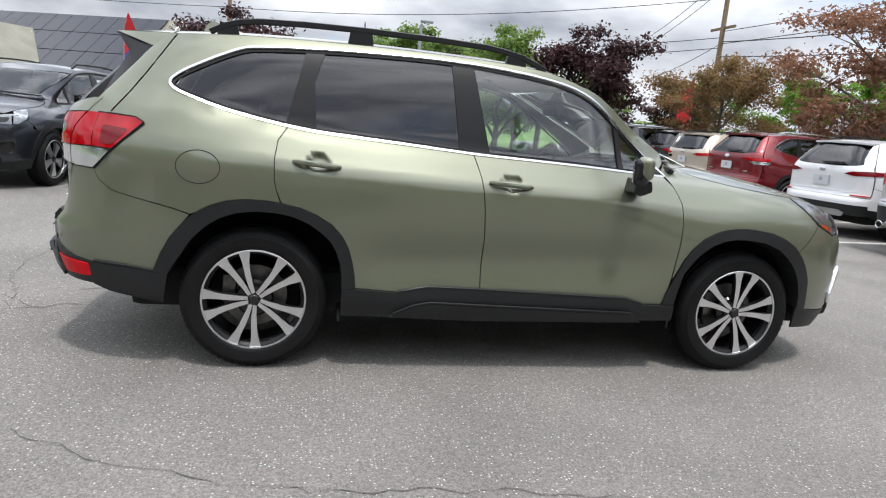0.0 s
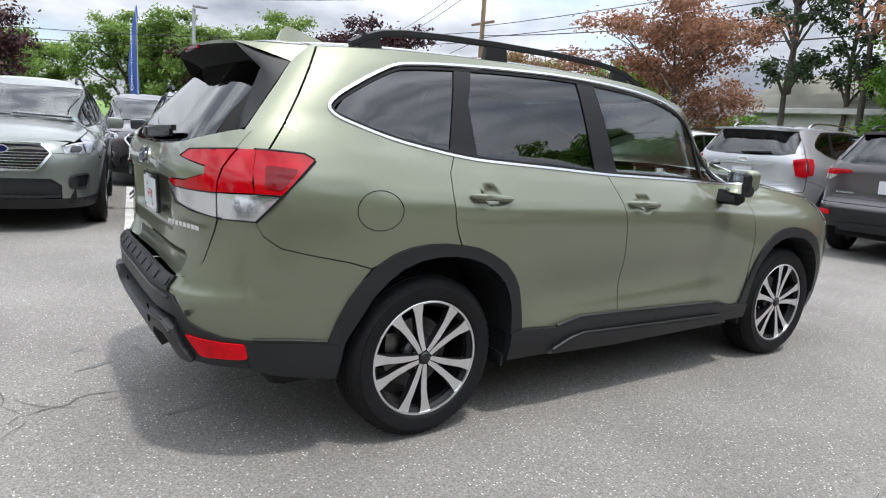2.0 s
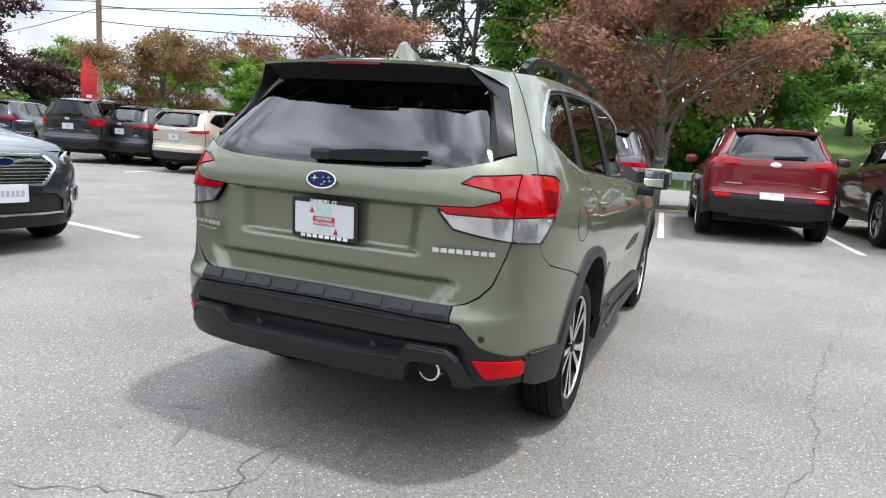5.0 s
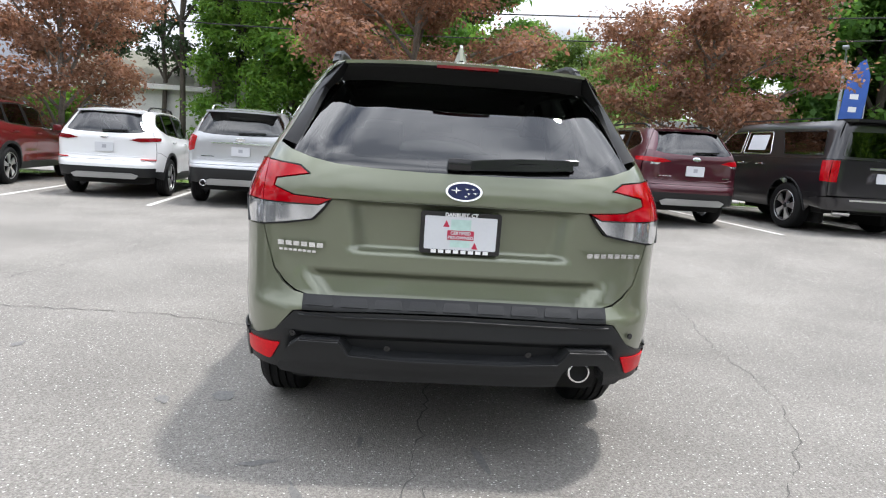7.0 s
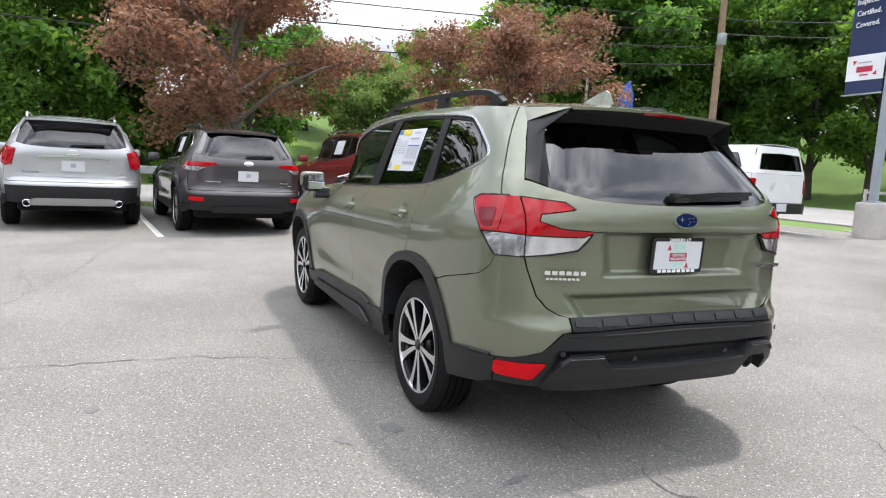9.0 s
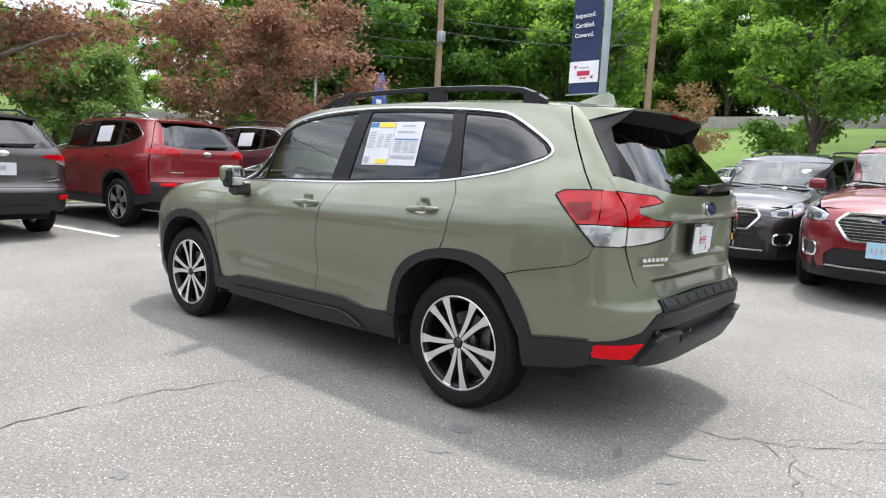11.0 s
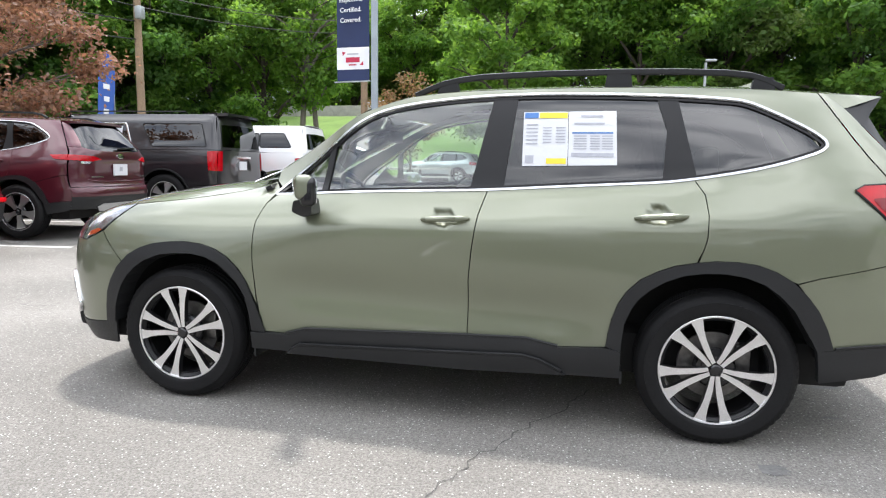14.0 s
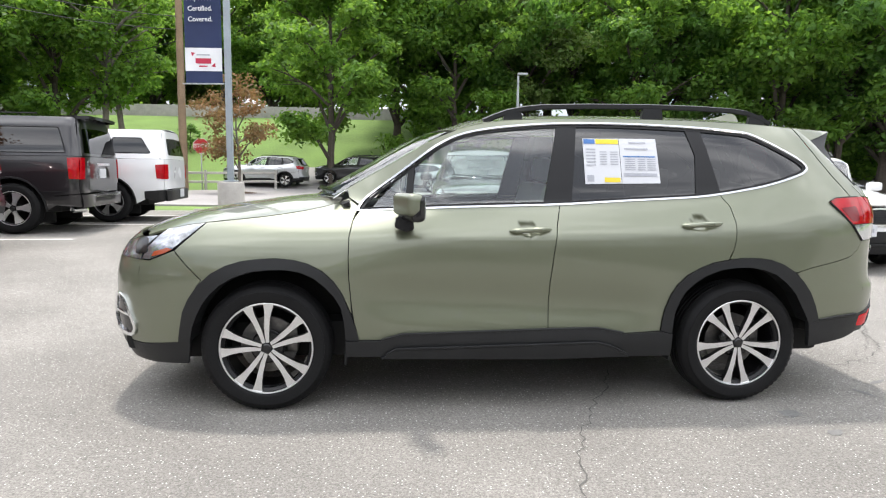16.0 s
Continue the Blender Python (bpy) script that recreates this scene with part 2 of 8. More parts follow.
def sheet(skin, poly, place, step=0.05, edge=0.012, outward=None, gap=0.0):
    """Adds a panel: the flat outline poly, cut into cells and laid onto the surface place(u, v), with its rim turned in by edge."""
    if gap:
        poly = inset(poly, gap)
    bm = bmesh.new()
    bm.faces.new([bm.verts.new((u, v, 0)) for u, v in poly])
    for axis in (0, 1):
        lo, hi = min(p[axis] for p in poly), max(p[axis] for p in poly)
        at = math.floor(lo / step + 1) * step
        while at < hi - 1e-4:
            co, no = [0, 0, 0], [0, 0, 0]
            co[axis], no[axis] = at, 1
            bmesh.ops.bisect_plane(bm, geom=bm.verts[:] + bm.edges[:] + bm.faces[:], dist=1e-5, plane_co=co, plane_no=no)
            at += step
    bmesh.ops.triangulate(bm, faces=[f for f in bm.faces if len(f.verts) > 4])
    bm.verts.index_update()
    pos, nor = [], []
    e = 2e-3
    for v in bm.verts:
        u, w = v.co.x, v.co.y
        p = Vector(place(u, w))
        n = (Vector(place(u + e, w)) - Vector(place(u - e, w))).cross(Vector(place(u, w + e)) - Vector(place(u, w - e)))
        n = n.normalized() if n.length > 1e-12 else Vector((0, 0, 1))
        if outward is not None and n.dot(Vector(outward(p) if callable(outward) else outward)) < 0:
            n = -n
        pos.append(p), nor.append(n)
    verts, faces, normals = [tuple(p) for p in pos], [], []
    for f in bm.faces:
        ids = [v.index for v in f.verts]
        fn = (pos[ids[1]] - pos[ids[0]]).cross(pos[ids[2]] - pos[ids[0]])
        if fn.dot(nor[ids[0]] + nor[ids[1]] + nor[ids[2]]) < 0:
            ids.reverse()
        faces.append(ids), normals.append([tuple(nor[i]) for i in ids])
    if edge:
        low = {}
        for ed in bm.edges:
            if len(ed.link_faces) != 1:
                continue
            a, b = (v.index for v in ed.verts)
            for i in (a, b):
                if i not in low:
                    low[i] = len(verts)
                    verts += [tuple(pos[i]), tuple(pos[i] - nor[i] * edge)]
            faces.append([low[a], low[b], low[b] + 1, low[a] + 1]), normals.append(None)
    bm.free()
    return skin.add(verts, faces, normals)


def ribbon(skin, line, width, height, closed=False, up=None, ups=None):
    """Adds a bar that runs along a line in space, width across and height proud of the surface."""
    pts, k = [Vector(p) for p in line], len(line)
    verts, faces = [], []
    for i, p in enumerate(pts):
        a = pts[i - 1] if closed or i else p
        b = pts[(i + 1) % k] if closed or i < k - 1 else p
        t = (b - a).normalized()
        u = Vector(ups[i] if ups else up(p) if callable(up) else (up or (0, 0, 1))).normalized()
        s = t.cross(u).normalized() * width / 2
        u = s.cross(t).normalized()
        verts += [p - s, p - s * 0.75 + u * height, p + s * 0.75 + u * height, p + s]
    for i in range(k if closed else k - 1):
        a, b = 4 * i, 4 * ((i + 1) % k)
        for j in range(3):
            faces.append((a + j, a + j + 1, b + j + 1, b + j))
    if not closed:
        faces += [(0, 3, 2, 1), (4 * k - 4, 4 * k - 3, 4 * k - 2, 4 * k - 1)]
    return skin.add(verts, faces)


def tube(skin, line, radii, sides=8, caps=True):
    """Adds a round bar along a line; radii is one number or one a point."""
    pts = [Vector(p) for p in line]
    rr = radii if isinstance(radii, (list, tuple)) else [radii] * len(pts)
    verts, faces = [], []
    side = None
    for i, p in enumerate(pts):
        t = (pts[min(i + 1, len(pts) - 1)] - pts[max(i - 1, 0)]).normalized()
        if side is None:
            side = t.cross(Vector((0, 0, 1)) if abs(t.z) < 0.9 else Vector((1, 0, 0))).normalized()
        side = (side - t * side.dot(t)).normalized()
        other = t.cross(side)
        for j in range(sides):
            a = 2 * math.pi * j / sides
            verts.append(p + (side * math.cos(a) + other * math.sin(a)) * rr[i])
    for i in range(len(pts) - 1):
        for j in range(sides):
            a, b = i * sides + j, i * sides + (j + 1) % sides
            faces.append((a, b, b + sides, a + sides))
    if caps:
        faces += [tuple(reversed(range(sides))), tuple(range(len(verts) - sides, len(verts)))]
    return skin.add(verts, faces)


def lathe(skin, profile, segs=48, closed=True, wave=None):
    """Adds a body turned about the y axis from (radius, y) points."""
    verts, faces, k = [], [], len(profile)
    for i in range(segs):
        a = 2 * math.pi * i / segs
        for j, (r, y) in enumerate(profile):
            q = r + (wave(i, j) if wave else 0)
            verts.append((q * math.cos(a), y, q * math.sin(a)))
    for i in range(segs):
        for j in range(k if closed else k - 1):
            a, b = i * k, ((i + 1) % segs) * k
            faces.append((a + j, a + (j + 1) % k, b + (j + 1) % k, b + j))
    return skin.add(verts, faces)


def block(skin, centre, size, r=0.01, turn=None, segs=2):
    """Adds a box with rounded edges."""
    bm = bmesh.new()
    bmesh.ops.create_cube(bm, size=1)
    for v in bm.verts:
        v.co = Vector((v.co.x * size[0], v.co.y * size[1], v.co.z * size[2]))
    if r:
        bmesh.ops.bevel(bm, geom=bm.edges[:], offset=min(r, min(size) * 0.45), segments=segs, profile=0.6, affect="EDGES")
    bm.verts.index_update()
    q = turn or Matrix.Identity(4)
    return skin.add([q @ v.co + Vector(centre) for v in bm.verts], [[v.index for v in f.verts] for f in bm.faces])


def prism(skin, outline, place, depth):
    """Adds a flat outline lifted to a body: place(u, v, d) gives the point at depth d."""
    k = len(outline)
    verts = [place(u, v, 0) for u, v in outline] + [place(u, v, depth) for u, v in outline]
    faces = [tuple(range(k)), tuple(reversed(range(k, 2 * k)))] + [(i, i + k, (i + 1) % k + k, (i + 1) % k) for i in range(k)]
    return skin.add(verts, faces)


def text_mesh(words, size, depth=0.002, bold=0.0, stretch=1.0):
    cu = bpy.data.curves.new("text", "FONT")
    cu.body, cu.size, cu.extrude, cu.align_x, cu.align_y, cu.offset = words, size, depth, "CENTER", "CENTER", bold
    cu.resolution_u = 3
    ob = bpy.data.objects.new("text", cu)
    scene.collection.objects.link(ob)
    dg = bpy.context.evaluated_depsgraph_get()
    me = bpy.data.meshes.new_from_object(ob.evaluated_get(dg))
    bpy.data.objects.remove(ob)
    bpy.data.curves.remove(cu)
    me.transform(Matrix.Diagonal((stretch, 1, 1, 1)))
    return me


def ellipse(cx, cy, rx, ry, n=24):
    return [(cx + rx * math.cos(2 * math.pi * i / n), cy + ry * math.sin(2 * math.pi * i / n)) for i in range(n)]


# ---- vehicles ----
W_MID = curve((.15, .82), (.28, .85), (.40, .874), (.55, .880), (.70, .886), (.80, .891), (.90, .893), (.955, .889), (.995, .873), (1.04, .843), (1.09, .808), (1.15, .765), (1.25, .735), (1.4, .69), (1.52, .648), (1.60, .61), (1.66, .56))
W_FRONT = curve((.15, .83), (.3, .86), (.45, .885), (.6, .898), (.75, .900), (.85, .889), (.92, .868), (.98, .828), (1.03, .772), (1.08, .69), (1.15, .52), (1.25, .4))
X_REAR = curve((.15, -2.10), (.28, -2.21), (.38, -2.275), (.48, -2.305), (.58, -2.325), (.66, -2.325), (.72, -2.29), (.85, -2.275), (1.0, -2.28), (1.10, -2.285), (1.18, -2.265), (1.25, -2.225), (1.35, -2.155), (1.45, -2.08), (1.55, -2.0), (1.66, -1.92))
N_REAR = curve((.2, 5.2), (.5, 5.3), (.7, 5.5), (.9, 5.5), (1.0, 5.55), (1.1, 5.7), (1.2, 5.9), (1.28, 6.0), (1.4, 5.4), (1.53, 4.9), (1.66, 4.6))
X_FRONT = curve((.15, 2.14), (.25, 2.22), (.35, 2.27), (.5, 2.29), (.7, 2.285), (.8, 2.265), (.88, 2.225), (.95, 2.15), (1.02, 2.0), (1.1, 1.6))
BELT = curve((-2.4, 1.29), (-1.744, 1.285), (-1.456, 1.240), (-1.07, 1.185), (-.27, 1.137), (.33, 1.117), (.9, 1.09), (1.2, 1.09))
ROOF_EDGE = curve((-2.08, 1.580), (-1.75, 1.596), (-1.42, 1.618), (-.81, 1.632), (-.19, 1.622), (.14, 1.592), (.30, 1.545))
HOOD_MID = curve((.90, 1.175), (1.24, 1.152), (1.47, 1.122), (1.79, 1.07), (2.02, 1.008), (2.12, .96), (2.2, .90))
HOOD_EDGE = curve((.85, 1.17), (1.0, 1.12), (1.15, 1.088), (1.36, 1.057), (1.66, 1.024), (1.85, .992), (2.05, .93), (2.2, .86))
PILLAR_A = curve((1.15, 1.0), (1.211, .914), (1.369, .637), (1.469, .473), (1.545, .325))
X_MR, X_MF = -.9, 1.0
ARCH_OUT_F = [(.836, .399), (.855, .47), (.877, .535), (.927, .66), (.97, .725), (1.03, .781), (1.10, .818), (1.178, .839), (1.27, .848), (1.354, .844), (1.45, .832), (1.53, .807), (1.61, .765), (1.681, .70), (1.73, .63), (1.764, .559), (1.785, .47), (1.802, .38)]
ARCH_IN_F = [(1.735, .392), (1.715, .48), (1.686, .548), (1.655, .605), (1.614, .657), (1.56, .706), (1.498, .744), (1.41, .776), (1.322, .787), (1.23, .789), (1.147, .776), (1.075, .745), (1.015, .697), (.968, .645), (.933, .583), (.916, .50), (.908, .405)]
ARCH_OUT_R = [(-.85, .44), (-.857, .50), (-.871, .568), (-.895, .64), (-.93, .699), (-.985, .755), (-1.055, .794), (-1.13, .824), (-1.22, .841), (-1.30, .851), (-1.388, .851), (-1.47, .840), (-1.542, .815), (-1.61, .775), (-1.672, .717), (-1.72, .655), (-1.761, .576), (-1.795, .486)]
ARCH_IN_R = [(-1.729, .475), (-1.705, .52), (-1.668, .579), (-1.625, .65), (-1.564, .712), (-1.50, .758), (-1.421, .787), (-1.34, .799), (-1.253, .797), (-1.17, .784), (-1.09, .753), (-1.03, .713), (-.98, .667), (-.95, .615), (-.927, .552), (-.918, .48), (-.915, .418)]
SILL_TOP = [(.909, .40), (.717, .398), (.61, .427), (-.202, .446), (-.483, .449), (-.632, .421), (-.85, .434)]
CHROME_LOW = [(.850, 1.098), (.829, 1.093), (.6, 1.104), (.333, 1.117), (.03, 1.127), (-.273, 1.137), (-.634, 1.159), (-.86, 1.172), (-1.07, 1.185), (-1.208, 1.202), (-1.34, 1.224), (-1.456, 1.246), (-1.56, 1.272), (-1.649, 1.300), (-1.72, 1.326)]
CHROME_HIGH = [(-1.752, 1.352), (-1.746, 1.380), (-1.70, 1.418), (-1.636, 1.456), (-1.56, 1.497), (-1.477, 1.537), (-1.435, 1.553), (-1.391, 1.563), (-1.25, 1.577), (-1.105, 1.586), (-.90, 1.595), (-.67, 1.600), (-.50, 1.601), (-.347, 1.597), (-.2, 1.590), (-.068, 1.579), (.05, 1.566), (.162, 1.548), (.25, 1.528), (.324, 1.502), (.39, 1.468), (.45, 1.430), (.54, 1.362), (.638, 1.287), (.73, 1.22), (.815, 1.152)]
GATE_LINE = [(-1.746, 1.597), (-1.80, 1.50), (-1.862, 1.395), (-1.93, 1.29), (-2.0, 1.196)]
DOOR_GAP = [(-.277, 1.137), (-.244, 1.023), (-.222, .87), (-.207, .716), (-.206, .57), (-.205, .446)]
REAR_GAP = [(-1.206, 1.202), (-1.25, 1.135), (-1.262, 1.05), (-1.258, .95), (-1.246, .90), (-1.23, .842)]
FRONT_GAP = [(.835, 1.095), (.872, 1.045), (.89, .96), (.893, .85), (.89, .74), (.877, .60), (.864, .50), (.852, .46), (.84, .402)]


SEAM_Z = [.942 - .432 * k / 24 for k in range(25)]
BOX_LOW = CHROME_LOW[:10] + [(-1.34, 1.215), (-1.5, 1.222), (-1.7, 1.228), (-1.9, 1.232), (-1.97, 1.236)]
BOX_HIGH = [(-1.995, 1.25), (-1.99, 1.32), (-1.98, 1.40), (-1.965, 1.48), (-1.95, 1.53), (-1.92, 1.556), (-1.80, 1.566), (-1.6, 1.572)] + CHROME_HIGH[8:]
BOX_GLASS = [(-1.222, 1.225), (-1.5, 1.240), (-1.93, 1.25), (-1.955, 1.30), (-1.94, 1.45), (-1.92, 1.525), (-1.88, 1.545), (-1.5, 1.558), (-1.136, 1.567)]


class Body:
    """The skin of a car of this type, stretched to a length, width and height; box: how upright its tail stands."""

    def __init__(self, length=4.625, wide=1.815, high=1.66, box=0.0, step=0.05):
        self.s = (length / 4.625, wide / 1.815, high / 1.66)
        self.box, self.step, self.skins, self.dents, self.plain = box, step, {}, (), False

    def x_rear(self, z):
        x = X_REAR(z)
        return x + (-2.29 + .12 * max(0, z - 1.2) - x) * self.box if z > 1.1 else x

    def width(self, x, z):
        b, k = BELT(x), ease(.35, 1.15, x)
        q = z if z <= .8 else .8 + (z - .8) * (.337 / (b - .8)) if z <= b else 1.137 + (z - b) * (.463 / (1.60 - b)) if z < 1.6 else z
        w = W_MID(q) * (1 - k) + W_FRONT(z) * k if k > 0 else W_MID(q)
        w -= .024 * math.exp(-((z - .60 - .04 * x) / .11) ** 2) * ease(-1.0, -.6, x) * ease(1.0, .6, x)
        for c in (1.335, -1.335):
            w += .014 * math.exp(-((x - c) / .42) ** 2) * math.exp(-((z - .62) / .2) ** 2)
        return w

    def y_at(self, x, z):
        w = self.width(x, z)
        for cx, cz in self.dents:
            d = 1 - ((x - cx) / .062) ** 2 - ((z - cz) / .040) ** 2
            if d > 0:
                w -= .020 * math.sin(min(d, 1) * 1.57)
        if x < X_MR:
            u, n = (X_MR - x) / (X_MR - self.x_rear(z)), N_REAR(z)
        elif x > X_MF:
            u, n = (x - X_MF) / (X_FRONT(z) - X_MF), 3.3
        else:
            return w
        return w * max(1e-6, 1 - min(u, 1) ** n) ** (1 / n)

    def rear_at(self, y, z):
        n, a, r0 = N_REAR(z), abs(y), self.x_rear(z)
        x = r0
        for _ in range(4):
            x = X_MR - (X_MR - r0) * (1 - min(a / self.width(x, z), .9995) ** n) ** (1 / n)
        return x

    def front_at(self, y, z):
        a, r0 = abs(y), X_FRONT(z)
        x = r0
        for _ in range(4):
            x = X_MF + (r0 - X_MF) * (1 - min(a / self.width(x, z), .9995) ** 3.3) ** (1 / 3.3)
        return x

    def split(self, z):
        return X_MR - (X_MR - self.x_rear(z)) * .84

    def split_front(self, z):
        return X_MF + (X_FRONT(z) - X_MF) * .80

    def out(self, p):
        return (p[0] * self.s[0], p[1] * self.s[1], p[2] * self.s[2])

    def lifted(self, base, off, ref):
        """The surface base(u, v) moved by off along its own normal, which points the way of ref."""
        def place(u, v, e=1e-3):
            p = Vector(base(u, v))
            h = off(u, v) if callable(off) else off
            n = (Vector(base(u + e, v)) - Vector(base(u - e, v))).cross(Vector(base(u, v + e)) - Vector(base(u, v - e)))
            n = n.normalized() if n.length > 1e-12 else Vector(ref)
            return tuple(p + n * (h if n.dot(Vector(ref)) > 0 else -h))
        return place

    def side(self, sign, off=0.0):
        base = lambda x, z: self.out((x, sign * self.y_at(x, z), z))
        return self.lifted(base, off, (0, sign, 0)) if off else base

    def rear(self, off=0.0):
        base = lambda y, z: self.out((self.rear_at(y, z), y, z))
        return self.lifted(base, off, (-1, 0, 0)) if off else base

    def front(self, off=0.0):
        return lambda y, z: self.out((self.front_at(y, z) + off, y, z))

    def hood(self, x, y):
        e = HOOD_EDGE(x)
        w = self.y_at(min(x, 2.1), e)
        m = HOOD_MID(x)
        return self.out((x, y, m - (m - e) * min(1.3, abs(y) / w) ** 2.6))

    def roof(self, x, y):
        e = ROOF_EDGE(x)
        w = self.y_at(max(x, -1.76), e)
        return self.out((x, y, e + (.05 - .030 * ease(-1.78, -2.06, x)) * (1 - min(1.2, abs(y) / w) ** 2.4)))

    def shield(self, y, z):
        x0 = PILLAR_A(z)
        w = self.y_at(x0, z)
        return self.out((x0 + .15 * (1 - min(1, abs(y) / w) ** 2), y, z))

    def add(self, name, poly, place, edge=.012, gap=0.0, step=None, outward=None):
        sk = self.skins.setdefault(name, Skin())
        if outward is None:
            outward = lambda p: (p.x * .25, p.y, (p.z - .5) * .3)
        sheet(sk, poly, place, step or self.step, edge, outward, gap)
        return sk

    def line(self, pts, place):
        return [place(u, v) for u, v in pts]


def smooth_loop(pts, every=3):
    """A closed line rounded off through its points."""
    out, k = [], len(pts)
    for i in range(k):
        p0, p1, p2, p3 = (Vector(pts[(i + j) % k]) for j in (-1, 0, 1, 2))
        for j in range(every):
            t = j / every
            m1, m2 = (p2 - p0) * .5 * min(1, (p2 - p1).length / max((p2 - p0).length * .5, 1e-6)), (p3 - p1) * .5 * min(1, (p2 - p1).length / max((p3 - p1).length * .5, 1e-6))
            out.append(tuple(p1 * (1 + 2 * t) * (1 - t) ** 2 + m1 * t * (1 - t) ** 2 + p2 * t * t * (3 - 2 * t) + m2 * t * t * (t - 1)))
    return out


REARWARD, FORWARD, UPWARD = (-1, 0, 0.05), (1, 0, 0.05), (0, 0, 1)


def mirror_y(poly):
    return [(-y, z) for y, z in poly]


def both(half):
    """An outline given for y >= 0, from the middle to the middle, closed over both sides."""
    return list(half) + [(-y, z) for y, z in reversed(half) if abs(y) > 1e-6]


def wheel_parts(radius, wide, rim_r, style="twin", fine=True):
    """Meshes of one wheel that faces +y: tyre, barrel, spoke, cap, nut, disc."""
    segs = 120 if fine else 40
    w = wide / 2
    tread = [(radius - .006, -w + .03)]
    for c in (-.055, -.018, .018, .055):
        tread += [(radius, c - .007), (radius - .009, c - .005), (radius - .009, c + .005), (radius, c + .007)]
    prof = [(rim_r, -w * .86), (rim_r + .02, -w * .96), ((radius + rim_r) / 2, -w), (radius - .04, -w * .95), (radius - .016, -w * .83)] + tread
    prof += [(radius - .006, w - .03), (radius - .016, w * .83), (radius - .04, w * .95), ((radius + rim_r) / 2 + .012, w * .995), ((radius + rim_r) / 2 - .004, w), (rim_r + .024, w * .955), (rim_r + .016, w * .95), (rim_r + .005, w * .9), (rim_r, w * .84)]
    k = len(prof)
    cut = {4, 5, 22, 23} if fine else set()
    tyre = lathe(Skin(), prof, segs, wave=(lambda i, j: -.006 if j in cut and i % 2 else 0.0))
    barrel = lathe(Skin(), [(rim_r + .002, w * .86), (rim_r - .006, w * .84), (rim_r - .012, w * .70), (rim_r - .02, -w * .8), (rim_r - .03, -w * .8), (rim_r - .022, w * .68)], segs // 2)
    lip = lathe(Skin(), [(rim_r + .004, w * .88), (rim_r + .001, w * .90), (rim_r - .006, w * .885), (rim_r - .007, w * .82), (rim_r + .003, w * .82)], segs)
    face = w * .78
    pocket = lathe(Skin(), [(rim_r - .003, face - .012), (rim_r - .022, face - .016), (rim_r - .028, face - .034), (rim_r - .012, face - .06), (rim_r - .003, face - .06)], segs)
    spoke, dark = Skin(), Skin()
    if style == "twin":
        # the two arms of one pair, close at the hub and apart at the rim
        for s in (-1, 1):
            q = rim_r / .248
            mid = [(.029, .0105), (.070, .0150), (.105, .0215), (.14, .0290), (.18, .0405), (.215, .0520), (.2480, .0600)]
            half = [.0088, .0115, .0138, .0145, .0170, .0232, .0315]
            left, right = [], []
            for (r, c), h in zip(mid, half):
                left.append(Vector((r * q, s * (c + h) * q))), right.append(Vector((r * q, s * (c - h) * q)))
            depth = [.013, .012, .011, .010, .008, .006, .006]
            loop = [(p.x, face - q + .012, p.y) for p, q in zip(left, depth)] + [(p.x, face - q + .012, p.y) for p, q in reversed(list(zip(right, depth)))]
            k6 = len(mid)
            ring = [(i, i + 1, 2 * k6 - 2 - i, 2 * k6 - 1 - i) for i in range(k6 - 1)]
            spoke.add(loop, ring if s < 0 else [g[::-1] for g in ring])
            back = [(x * 1.0, y - .035, z) for x, y, z in loop]
            n2 = 2 * k6
            dark.add([(x, y - .0008, z) for x, y, z in loop] + back, [(i, (i + 1) % n2, (i + 1) % n2 + n2, i + n2) for i in range(n2)])
    else:
        a0 = radians(13.5)
        loop = []
        for r, a in ((.055, a0 * 2.2), (.12, a0 * 1.05), (rim_r - .004, a0 * 1.25), (rim_r - .004, -a0 * 1.25), (.12, -a0 * 1.05), (.055, -a0 * 2.2)):
            loop.append((r * math.cos(a), face - (0.01 if r > .15 else 0), r * math.sin(a)))
        spoke.add(loop + [(x, y - .03, z) for x, y, z in loop], [tuple(range(6))] + [(i, (i + 1) % 6, (i + 1) % 6 + 6, i + 6) for i in range(6)])
    cap = lathe(Skin(), [(.001, face + .010), (.020, face + .009), (.026, face + .004), (.028, face - .014), (.040, face - .016), (.082, face - .022), (.092, face - .034), (.092, face - .06), (.001, face - .06)], 32)
    nut = lathe(Skin(), [(.001, face - .004), (.0085, face - .004), (.0105, face - .008), (.0105, face - .04), (.001, face - .04)], 6)
    disc = lathe(Skin(), [(.07, -.02), (.155, -.02), (.155, .0), (.07, .0)], 40)
    return dict(tyre=tyre.mesh("tyre"), wheel=barrel.mesh("wheel"), lip=lip.mesh("rim_lip"), spoke=spoke.mesh("spoke", 40), dark=dark.mesh("spoke_flank") if dark.v else None, cap=cap.mesh("hub_cap"), nut=nut.mesh("wheel_nut"), disc=disc.mesh("brake_disc"), pocket=pocket.mesh("rim_pocket"))


